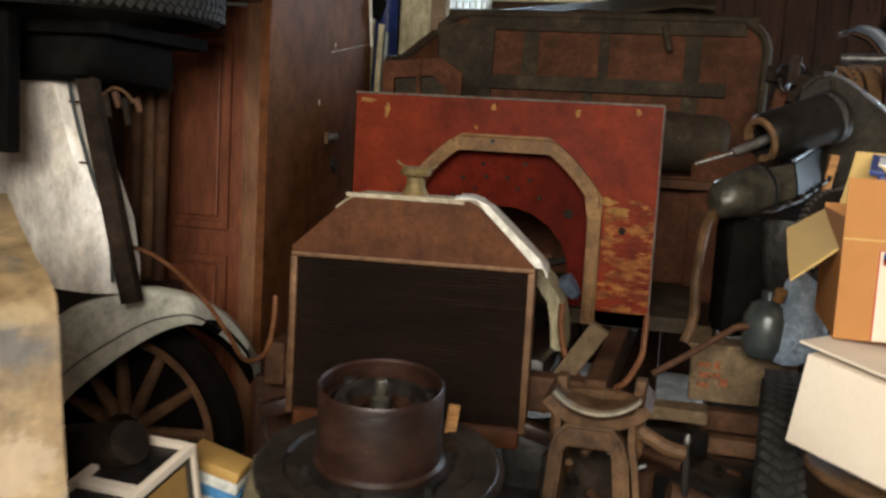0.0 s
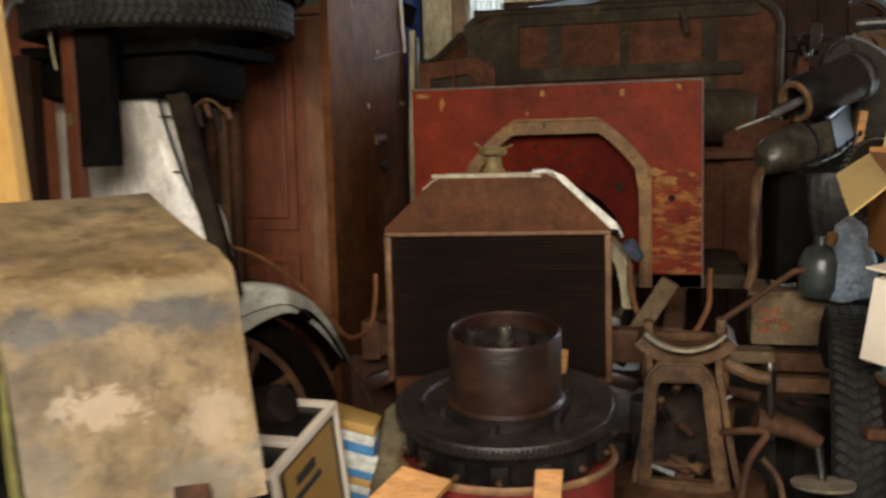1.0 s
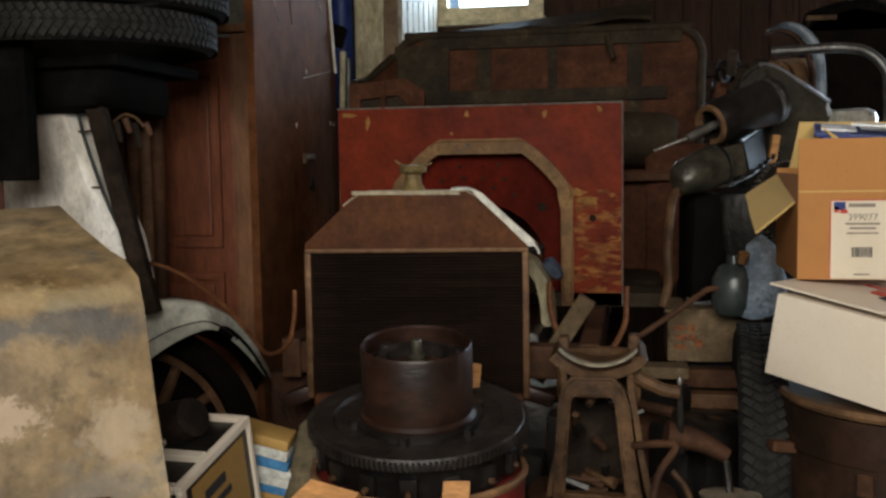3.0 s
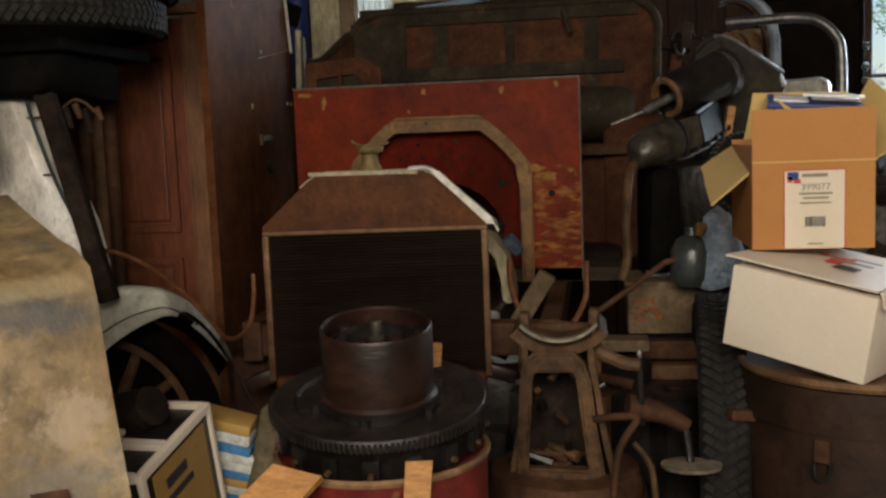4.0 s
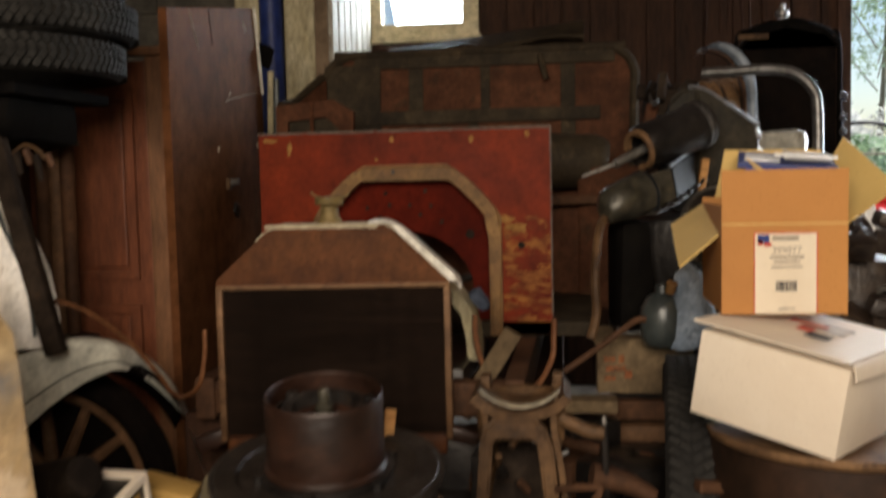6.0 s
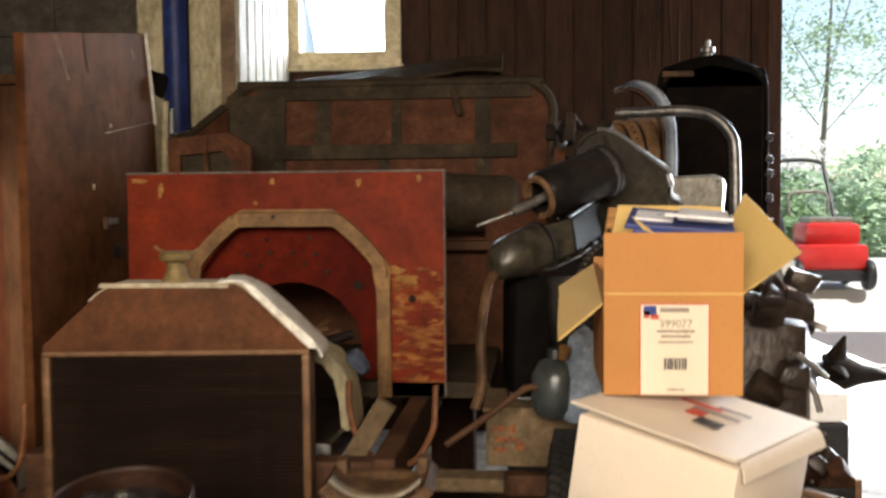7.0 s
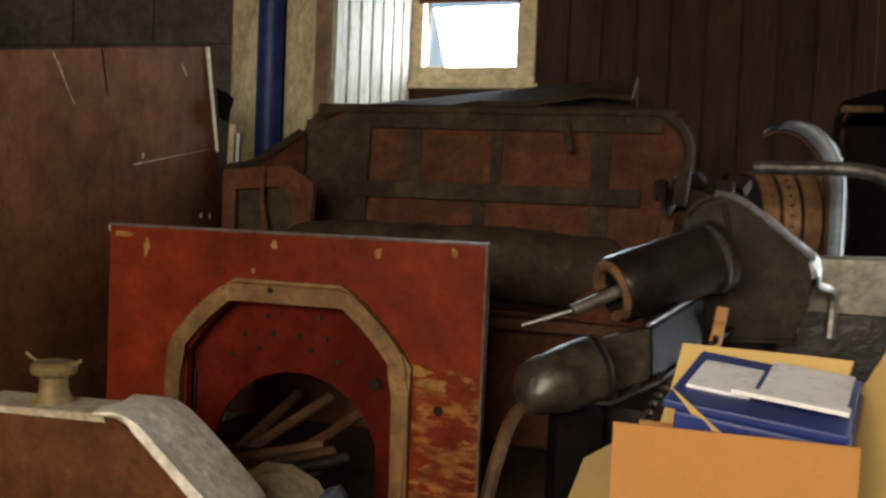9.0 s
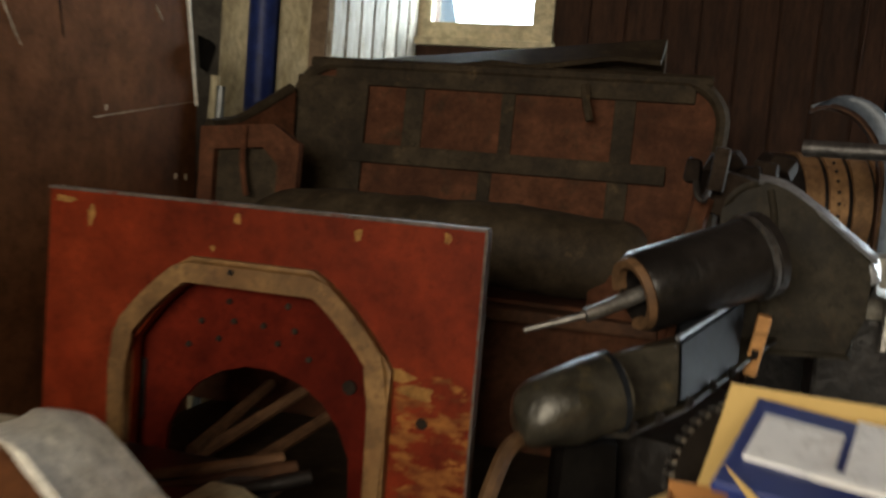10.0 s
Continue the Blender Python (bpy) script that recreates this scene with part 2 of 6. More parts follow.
LEATHER = mat("brown_band_lining", (0.16, 0.085, 0.04), (0.24, 0.135, 0.06), 0.7, 0, 10, (0.08, 0.04, 0.02), 0.62, island=0.25)
OVAL = mat("blue_grey_enamel", (0.10, 0.125, 0.16), (0.17, 0.20, 0.245), 0.42, 0.1, 6, (0.06, 0.06, 0.065), 0.60, bump=0.15, spec=0.5, edge=0.14)
FOIL = mat("crumpled_pale_sheet", (0.24, 0.225, 0.185), (0.34, 0.32, 0.27), 0.4, 0.2, 9, (0.12, 0.10, 0.07), 0.6, bump=0.6)
GLASSY = mat("grey_green_jug", (0.030, 0.036, 0.036), (0.062, 0.072, 0.070), 0.32, 0.1, 6, (0.10, 0.10, 0.085), 0.62, bump=0.2, spec=0.5, edge=0.15)
BLUE_CLOTH = mat("blue_rag", (0.022, 0.030, 0.052), (0.075, 0.090, 0.125), 0.9, 0, 14)
MOWER_RED = mat("red_mower_plastic", (0.50, 0.025, 0.025), (0.58, 0.04, 0.035), 0.35, 0, 4, bump=0.03, dirt=0.12)
BLACK_PLASTIC = mat("black_plastic", (0.02, 0.02, 0.022), (0.03, 0.03, 0.033), 0.45, bump=0.05)
LEAF = mat("green_leaves", (0.16, 0.28, 0.12), (0.27, 0.42, 0.20), 0.5, 0, 4, island=0.3, bump=0.0, dirt=0.1)
LEAF_PALE = mat("pale_green_leaves", (0.30, 0.43, 0.25), (0.42, 0.55, 0.36), 0.5, 0, 4, island=0.3, bump=0.0, dirt=0.1)
BLOOM = mat("white_blossom", (0.70, 0.70, 0.66), (0.8, 0.8, 0.76), 0.7, 0, 8, bump=0.0, dirt=0.12)
BARK = mat("pale_bark", (0.20, 0.17, 0.13), (0.30, 0.26, 0.20), 0.9, 0, 9, stretch=(1, 1, 0.3))
LAWN = mat("lawn_and_gravel", (0.20, 0.32, 0.14), (0.32, 0.44, 0.24), 0.9, 0, 1.2, (0.70, 0.68, 0.64), 0.46, edge=0.1)
TIMBER = mat("bare_yellow_timber", (0.52, 0.29, 0.075), (0.64, 0.38, 0.11), 0.6, 0, 5, (0.36, 0.17, 0.05), 0.66, stretch=(2, 2, 0.4), dirt=0.3)
PALE_RAG = mat("pale_blue_rag", (0.14, 0.18, 0.24), (0.34, 0.40, 0.48), 0.9, 0, 12, (0.06, 0.08, 0.11), 0.55, edge=0.15, bump=0.5)
OILY_DARK = mat("dark_olive_oily_iron", (0.016, 0.013, 0.009), (0.040, 0.033, 0.022), 0.62, 0.0, 9, (0.070, 0.050, 0.028), 0.58, bump=0.4, spec=0.14, edge=0.16)
# light steel of the end lug; also the shoulder's painted highlight
ARM_EDGE = mat("bright_edge_and_highlight", (0.20, 0.205, 0.215), (0.36, 0.37, 0.39), 0.32, 0.5, 9, (0.05, 0.04, 0.03), 0.60, edge=0.16, spec=0.6, bump=0.35)
OLIVE_EDGE = mat("olive_yellow_lit_flange", (0.20, 0.19, 0.055), (0.30, 0.28, 0.095), 0.6, 0, 9, (0.12, 0.08, 0.03), 0.56, edge=0.15)
GREASE = mat("greasy_brown_castings", (0.022, 0.014, 0.010), (0.060, 0.040, 0.027), 0.4, 0.2, 14, (0.16, 0.13, 0.10), 0.62, edge=0.12, spec=0.5, bump=0.5)
# near-black for black parts and for added pieces that stand in for shade
BLACK_AND_SHADE = mat("plain_black_and_shade", (0.0035, 0.003, 0.003), (0.007, 0.006, 0.005), 0.9, 0, 6, spec=0.05)
WIN_FRAME = mat("cream_window_paint", (0.52, 0.44, 0.27), (0.60, 0.52, 0.34), 0.6, 0, 7, (0.3, 0.22, 0.12), 0.68, dirt=0.35)
HAZE = bpy.data.materials.new("pane_glass")
HAZE.use_nodes = True
hb = HAZE.node_tree.nodes["Principled BSDF"]
hb.inputs["Transmission Weight"].default_value, hb.inputs["Roughness"].default_value, hb.inputs["IOR"].default_value = 1.0, 0.05, 1.45


def paint_with_bare_wood():
    """Red paint on a board: chips along the upper edge, a peeled area low on one side."""
    m = mat("chipped_red_paint", (0.132, 0.0150, 0.004), (0.172, 0.0235, 0.0060), 0.55, 0, 3, (0.10, 0.015, 0.005), 0.52, bump=0.1, edge=0.2, spec=0.10, dirt=0.5)
    n, l = m.node_tree.nodes, m.node_tree.links
    b = n["Principled BSDF"]
    red = b.inputs["Base Color"].links[0].from_socket
    tc = n.new("ShaderNodeTexCoord")
    sep = n.new("ShaderNodeSeparateXYZ")
    l.new(tc.outputs["Object"], sep.inputs[0])

    def math_node(op, a, z):
        x = n.new("ShaderNodeMath")
        x.operation = op
        for i, v in ((0, a), (1, z)):
            if isinstance(v, (int, float)):
                x.inputs[i].default_value = v
            else:
                l.new(v, x.inputs[i])
        return x.outputs[0]

    def span(src, a, z, lo, hi):
        r = n.new("ShaderNodeMapRange")
        r.interpolation_type = "SMOOTHSTEP"
        for i, v in enumerate((a, z, lo, hi)):
            r.inputs[i + 1].default_value = v
        l.new(src, r.inputs[0])
        return r.outputs[0]

    mp = n.new("ShaderNodeMapping")
    mp.inputs["Scale"].default_value = (0.55, 1, 1.5)
    l.new(tc.outputs["Object"], mp.inputs[0])
    t = n.new("ShaderNodeTexNoise")
    t.inputs["Scale"].default_value, t.inputs["Detail"].default_value, t.inputs["Roughness"].default_value = 22, 9, 0.68
    l.new(mp.outputs[0], t.inputs["Vector"])
    peel = math_node("MULTIPLY", span(sep.outputs[0], 0.25, 0.31, 0, 1), span(sep.outputs[2], 0.98, 1.06, 1, 0))
    bare = span(math_node("ADD", t.outputs["Fac"], math_node("MULTIPLY", peel, 0.17)), 0.635, 0.70, 0, 1)
    t2 = n.new("ShaderNodeTexNoise")
    t2.inputs["Scale"].default_value, t2.inputs["Detail"].default_value = 30, 5
    l.new(mp.outputs[0], t2.inputs["Vector"])
    cr = n.new("ShaderNodeValToRGB")
    cr.color_ramp.elements[0].position, cr.color_ramp.elements[1].position = 0.38, 0.62
    cr.color_ramp.elements[0].color, cr.color_ramp.elements[1].color = (0.10, 0.022, 0.007, 1), (0.29, 0.115, 0.026, 1)
    l.new(t2.outputs["Fac"], cr.inputs[0])
    x = n.new("ShaderNodeMix")
    x.data_type = "RGBA"
    l.new(bare, x.inputs[0]), l.new(red, x.inputs[6]), l.new(cr.outputs[0], x.inputs[7])
    l.new(x.outputs[2], b.inputs["Base Color"])
    return m


RED = paint_with_bare_wood()


def hood_metal():
    """Weathered tan sheet metal with a blue-grey worn streak along the fold and scraped pale blotches."""
    m = mat("weathered_tan_hood", (0.150, 0.096, 0.040), (0.37, 0.265, 0.135), 0.56, 0.0, 4.2, (0.17, 0.155, 0.125), 0.55, bump=0.6, fine=30, edge=0.18, spec=0.5, dirt=0.8)
    n, l = m.node_tree.nodes, m.node_tree.links
    b = n["Principled BSDF"]
    col = b.inputs["Base Color"].links[0].from_socket
    tc, t = n.new("ShaderNodeTexCoord"), n.new("ShaderNodeTexNoise")
    t.inputs["Scale"].default_value, t.inputs["Detail"].default_value, t.inputs["Roughness"].default_value = 17, 9, 0.7
    l.new(tc.outputs["Object"], t.inputs["Vector"])
    for at, size, soft, amount, colour in (((-0.40, 1.33, 0.878), (0.26, 0.26, 0.022), 0.9, 0.75, (0.060, 0.062, 0.066)), ((-0.36, 1.36, 0.918), (0.16, 0.16, 0.012), 0.8, 0.4, (0.42, 0.33, 0.18)),
                                           ((-0.395, 1.27, 0.755), (0.075, 0.045, 0.030), 0.30, 0.75, (0.46, 0.35, 0.24)), ((-0.27, 1.36, 0.72), (0.040, 0.040, 0.060), 0.5, 0.6, (0.44, 0.34, 0.23)),
                                           ((-0.30, 1.34, 0.64), (0.06, 0.06, 0.05), 0.6, 0.5, (0.16, 0.15, 0.135)), ((-0.45, 1.20, 0.68), (0.05, 0.05, 0.08), 0.6, 0.5, (0.13, 0.115, 0.09))):
        mp, ln, ad, r = n.new("ShaderNodeMapping"), n.new("ShaderNodeVectorMath"), n.new("ShaderNodeMath"), n.new("ShaderNodeMapRange")
        mp.vector_type = "TEXTURE"
        mp.inputs["Location"].default_value, mp.inputs["Scale"].default_value = at, size
        ln.operation = "LENGTH"
        l.new(tc.outputs["Object"], mp.inputs[0]), l.new(mp.outputs[0], ln.inputs[0])
        sc = n.new("ShaderNodeMath")
        sc.operation, sc.inputs[1].default_value = "MULTIPLY_ADD", 4.2
        l.new(t.outputs["Fac"], sc.inputs[0])
        sc.inputs[2].default_value = -2.1
        l.new(ln.outputs["Value"], ad.inputs[0]), l.new(sc.outputs[0], ad.inputs[1])
        for k, v in enumerate((1.0 - soft * 0.5, 1.0 + soft * 0.5, amount, 0.0)):
            r.inputs[k + 1].default_value = v
        l.new(ad.outputs[0], r.inputs[0])
        x = n.new("ShaderNodeMix")
        x.data_type = "RGBA"
        l.new(r.outputs[0], x.inputs[0]), l.new(col, x.inputs[6])
        x.inputs[7].default_value = (*colour, 1)
        col = x.outputs[2]
    l.new(col, b.inputs["Base Color"])
    return m


HOOD = hood_metal()
RED_IN = mat("dark_red_steel_dash", (0.066, 0.0055, 0.0022), (0.095, 0.0095, 0.0035), 0.7, 0, 4, (0.15, 0.045, 0.018), 0.66, bump=0.1, spec=0.06, edge=0.15)


# ---- mesh helpers ----
def box(bm, c, s, turn=None, bevel=0.0):
    m = Matrix.Translation(c) @ (turn or Matrix()) @ Matrix.Diagonal((*s, 1))
    r = bmesh.ops.create_cube(bm, size=1.0, matrix=m)
    if bevel:
        edges = list({e for v in r["verts"] for e in v.link_edges})
        bmesh.ops.bevel(bm, geom=edges, offset=bevel, segments=2, affect="EDGES", profile=0.6)
    return bm


def frame_of(p0, p1):
    """A matrix at p0 whose z axis points to p1."""
    d = Vector(p1) - Vector(p0)
    return Matrix.Translation(p0) @ d.to_track_quat("Z", "Y").to_matrix().to_4x4()


def lathe(bm, profile, m=None, seg=32, sweep=360.0, bumps=0.0):
    """Turns (radius, height) pairs round the z axis of m."""
    m = m or Matrix()
    closed = sweep >= 360
    rows = []
    for i in range(seg if closed else seg + 1):
        a = radians(sweep) * i / seg
        rows.append([bm.verts.new(m @ Vector((r * math.cos(a), r * math.sin(a), z))) for r, z in profile])
    for i in range(len(rows) if closed else len(rows) - 1):
        a, b = rows[i], rows[(i + 1) % len(rows)]
        for j in range(len(profile) - 1):
            try:
                bm.faces.new((a[j], b[j], b[j + 1], a[j + 1]))
            except ValueError:
                pass
    return bm


def rod(bm, p0, p1, r0, r1=None, seg=16):
    r1 = r0 if r1 is None else r1
    h = (Vector(p1) - Vector(p0)).length
    return lathe(bm, [(0.0001, 0), (r0, 0), (r1, h), (0.0001, h)], frame_of(p0, p1), seg)


def smooth_path(pts, n=8):
    pts = [Vector(p) for p in pts]
    out = []
    for i in range(len(pts) - 1):
        p0, p1, p2, p3 = pts[max(i - 1, 0)], pts[i], pts[i + 1], pts[min(i + 2, len(pts) - 1)]
        for k in range(n):
            t = k / n
            out.append(0.5 * (2 * p1 + (p2 - p0) * t + (2 * p0 - 5 * p1 + 4 * p2 - p3) * t * t + (3 * p1 - p0 - 3 * p2 + p3) * t ** 3))
    return out + [pts[-1]]


def tube(bm, pts, r, seg=10, n=8, squash=1.0):
    path = smooth_path(pts, n) if n > 1 else [Vector(p) for p in pts]
    up, rows = None, []
    for i, p in enumerate(path):
        d = (path[min(i + 1, len(path) - 1)] - path[max(i - 1, 0)]).normalized()
        up = d.orthogonal().normalized() if up is None else (up - d * up.dot(d)).normalized()
        side = d.cross(up)
        rad = r(i / (len(path) - 1)) if callable(r) else r
        rows.append([bm.verts.new(p + rad * (math.cos(a) * up + squash * math.sin(a) * side)) for a in (2 * math.pi * k / seg for k in range(seg))])
    for a, b in zip(rows, rows[1:]):
        for k in range(seg):
            bm.faces.new((a[k], a[(k + 1) % seg], b[(k + 1) % seg], b[k]))
    bm.faces.new(rows[0][::-1]), bm.faces.new(rows[-1])
    return bm


def slab(bm, outline, depth, m=None, hole=None):
    """An outline in the local xz plane, extruded along local y; hole: a second outline with as many points."""
    m = m or Matrix()
    front = [bm.verts.new(m @ Vector((x, 0, z))) for x, z in outline]
    back = [bm.verts.new(m @ Vector((x, depth, z))) for x, z in outline]
    k = len(outline)
    for i in range(k):
        bm.faces.new((front[i], front[(i + 1) % k], back[(i + 1) % k], back[i]))
    if hole is None:
        bm.faces.new(front[::-1]), bm.faces.new(back)
        return bm
    f2 = [bm.verts.new(m @ Vector((x, 0, z))) for x, z in hole]
    b2 = [bm.verts.new(m @ Vector((x, depth, z))) for x, z in hole]
    for i in range(k):
        j = (i + 1) % k
        bm.faces.new((f2[j], f2[i], b2[i], b2[j]))
        bm.faces.new((front[j], front[i], f2[i], f2[j]))
        bm.faces.new((back[i], back[j], b2[j], b2[i]))
    return bm


def band(bm, pts, width, depth, m=None):
    """A bar of that width along a line of (x, z) points, open at its ends; extruded along y."""
    pts = [Vector((x, z)) for x, z in pts]
    left, right = [], []
    for i, p in enumerate(pts):
        d = (pts[min(i + 1, len(pts) - 1)] - pts[max(i - 1, 0)]).normalized()
        nrm = Vector((-d.y, d.x)) * width / 2
        left.append((p.x + nrm.x, p.y + nrm.y)), right.append((p.x - nrm.x, p.y - nrm.y))
    return slab(bm, left + right[::-1], depth, m)


def sheet(bm, grid, thick):
    """A bent sheet through rows of points, given a thickness along its normals."""
    rows = [[bm.verts.new(p) for p in row] for row in grid]
    faces = [bm.faces.new((a[i], a[i + 1], b[i + 1], b[i])) for a, b in zip(rows, rows[1:]) for i in range(len(a) - 1)]
    bmesh.ops.recalc_face_normals(bm, faces=faces)
    bmesh.ops.solidify(bm, geom=faces, thickness=thick)
    return bm


def arc(cx, cz, r, a0, a1, n=12):
    return [(cx + r * math.cos(radians(a0 + (a1 - a0) * i / n)), cz + r * math.sin(radians(a0 + (a1 - a0) * i / n))) for i in range(n + 1)]


def hull(pts, bevel):
    """Closed faceted casting round a few corners."""
    m = B()
    for q in pts:
        m.verts.new(q)
    bmesh.ops.convex_hull(m, input=list(m.verts))
    bmesh.ops.dissolve_limit(m, angle_limit=0.12, verts=list(m.verts), edges=list(m.edges))
    bmesh.ops.bevel(m, geom=list(m.edges), offset=bevel, segments=2, affect="EDGES")
    return m


def wobble(bm, amount, scale=8.0):
    for v in bm.verts:
        v.co += noise.noise_vector(v.co * scale) * amount
    return bm


def thing(name, at, label, category, group="", kind=""):
    ob = new(name)
    ob.location, ob.empty_display_size = at, 0.05
    return tagged(ob, label, category, group, kind)


def part(name, bm, material, parent=None, label="", smooth=40.0):
    """Links a bmesh, modelled in the place's own metres, as one mesh object."""
    bmesh.ops.recalc_face_normals(bm, faces=bm.faces)
    me = bpy.data.meshes.new(name)
    bm.to_mesh(me)
    bm.free()
    me.materials.append(material)
    if smooth:
        for p in me.polygons:
            p.use_smooth = True
        me.set_sharp_from_angle(angle=radians(smooth))
    ob = new(name, me)
    if parent is not None:
        ob.parent = parent
        if parent.parent is None and parent.data is None:
            ob.matrix_parent_inverse = Matrix.Translation(parent.location).inverted()
    if label:
        ob["label"] = label
    return ob


def B():
    return bmesh.new()


def structure(name, bm, material, label, category, smooth=0.0):
    return tagged(part(name, bm, material, None, "", smooth), label, category, "", "structure")


# ---- the room ----
structure("floor", box(B(), (0.6, 2.03, -0.05), (7.4, 7.1, 0.1)), CONCRETE, "stained grey concrete floor of the crowded barn", "floor")
structure("ceiling", box(B(), (0.6, 2.03, 2.85), (7.6, 7.1, 0.1)), PLASTER, "dark brown plank ceiling", "ceiling")
bm = B()
WX0, WX1, WZ0, WZ1 = -0.545, -0.085, 1.955, 2.30
for c, s in (((WX0 - 0.06, 5.52, 1.4), (0.12, 0.12, 2.8)), (((WX0 + WX1) / 2, 5.52, WZ0 / 2), (WX1 - WX0, 0.12, WZ0)),
             (((WX0 + WX1) / 2, 5.52, (WZ1 + 2.8) / 2), (WX1 - WX0, 0.12, 2.8 - WZ1)), (((WX1 + 1.87) / 2, 5.52, 1.4), (1.87 - WX1, 0.12, 2.8)),
             ((3.07, 5.52, 2.6), (2.4, 0.12, 0.4)), ((4.27, 5.52, 1.2), (0.06, 0.12, 2.4))):
    box(bm, c, s)
back_wall = structure("wall_back", bm, WOOD_DARK, "back wall of dark stained upright boards", "wall")
structure("wall_left", box(B(), (-0.64, 5.01, 1.4), (0.06, 0.90, 2.8)), WALLS, "short side wall under whitewashed boards", "wall")
structure("wall_left_rear", box(B(), (-1.835, 4.82, 1.4), (2.33, 0.12, 2.8)), BLOCK, "dark grey block wall behind the wardrobe", "wall")
structure("wall_left_side", box(B(), (-3.0, 1.55, 1.4), (0.12, 6.1, 2.8)), WALLS, "old brown side wall", "wall")
structure("wall_right", box(B(), (4.25, 2.0, 1.4), (0.12, 7.0, 2.8)), WALLS, "old brown side wall", "wall")
# unseen wall; its opening is assumed, to let the warm front light in
bm = B()
for c, s in (((-1.85, -1.46, 1.4), (2.3, 0.12, 2.8)), ((3.05, -1.46, 1.4), (2.3, 0.12, 2.8)), ((0.6, -1.46, 2.72), (2.6, 0.12, 0.16)), ((0.6, -1.46, 0.37), (2.6, 0.12, 0.74))):
    box(bm, c, s)
structure("wall_front", bm, WALLS, "front wall with a wide opening", "wall")

# window in the back wall
win = thing("window_1", (-0.315, 5.46, 1.9), "small window with cream painted wooden frame", "window", "", "structure")
cxw, czw = (WX0 + WX1) / 2, (WZ0 + WZ1) / 2
part("window_frame", slab(B(), [(WX0 - 0.05, WZ0 - 0.06), (WX1 + 0.075, WZ0 - 0.06), (WX1 + 0.075, WZ1 + 0.06), (WX0 - 0.05, WZ1 + 0.06)], 0.05, Matrix.Translation((0, 5.43, 0)),
                          [(WX0 + 0.01, WZ0 + 0.01), (WX1 - 0.01, WZ0 + 0.01), (WX1 - 0.01, WZ1 - 0.01), (WX0 + 0.01, WZ1 - 0.01)]), WIN_FRAME, win, "", 0)
part("window_sill", box(B(), (cxw + 0.01, 5.42, WZ0 - 0.075), (WX1 - WX0 + 0.16, 0.07, 0.03), None, 0.004), WIN_FRAME, win, "", 0)
pane = part("pane", box(B(), (cxw, 5.52, czw), (WX1 - WX0, 0.004, WZ1 - WZ0)), HAZE, win, "", 0)
pane.visible_shadow = False
part("blind", box(B(), (cxw, 5.415, WZ1 + 0.13), (WX1 - WX0 + 0.02, 0.012, 0.36), None, 0.003), SEAT_RED, win, "brown cloth blind drawn above the pane", 0)

# door opening: jamb
structure("door_jamb", box(B(), (1.85, 5.445, 1.2), (0.07, 0.03, 2.4), None, 0.006), WOOD_DARK, "dark wooden jamb of the open side door", "door frame")
# tall brown sheet that runs back from the panelled door, its face turned to the room
board = thing("brown_board", (-0.70, 3.45, 0), "tall brown painted board with scratches standing behind the panelled door", "board")
SB = Matrix(((-0.0764, -0.997, 0, -0.658), (0.997, -0.0764, 0, 2.90), (0, 0, 1, 0), (0, 0, 0, 1)))
part("sheet", slab(B(), [(0, 0), (1.16, 0), (1.11, 1.25), (1.09, 1.50), (0.99, 1.812), (0.43, 1.722), (0, 1.65)], 0.025, SB), PANEL, board, "", 0)


def on_board(y, z, out=0.0012):
    """A place on the board's face, by its distance into the room and its height."""
    return SB @ Vector(((y - 2.90) / 0.997, -out, z))


part("crack", slab(B(), [(0.405, 1.715), (0.410, 1.717), (0.440, 1.60), (0.437, 1.60)], 0.004, SB @ Matrix.Translation((0, -0.0015, 0))), CORE_AND_SHADE, board, "dark crack", 0)
# the first, long line is a painted reflection; the others are scratches
for y0, z0, y1, z1, r in ((3.47, 1.426, 3.98, 1.502, 0.0012), (3.73, 1.736, 3.765, 1.706, 0.003), (3.52, 1.46, 3.521, 1.445, 0.003), (3.882, 1.29, 3.884, 1.275, 0.004), (3.94, 1.288, 3.945, 1.272, 0.004), (3.36, 1.262, 3.362, 1.245, 0.004), (3.10, 1.676, 3.19, 1.562, 0.0018), (3.12, 1.66, 3.17, 1.58, 0.0014)):
    part("scratch", rod(B(), on_board(y0, z0), on_board(y1, z1), r, r * 0.5, 6), HOOD_PALE, board, "pale line among scratches and a painted reflection")
part("white_edge", rod(B(), on_board(3.884, 1.811, 0.006), on_board(3.975, 1.49, 0.006), 0.0065, 0.005, 8), PAPER, board, "thin white strip on the board's edge")
part("latch_plate", box(B(), (0, 0, 0), (0.045, 0.012, 0.040), Matrix.Translation(on_board(3.456, 1.138, 0.006)) @ SB.to_3x3().to_4x4(), 0.003), RUST_TAN, board, "dull steel latch plate", 0)
part("latch_knob", rod(B(), on_board(3.456, 1.142, 0.01), on_board(3.45, 1.146, 0.04), 0.010), STEEL, board, "dull steel latch knob")
part("keeper", box(B(), (0, 0, 0), (0.05, 0.012, 0.035), Matrix.Translation(on_board(3.536, 1.045, 0.006)) @ SB.to_3x3().to_4x4() @ pose(0, 0, 0, 0, 30, 0), 0.003), IRON, board, "", 0)
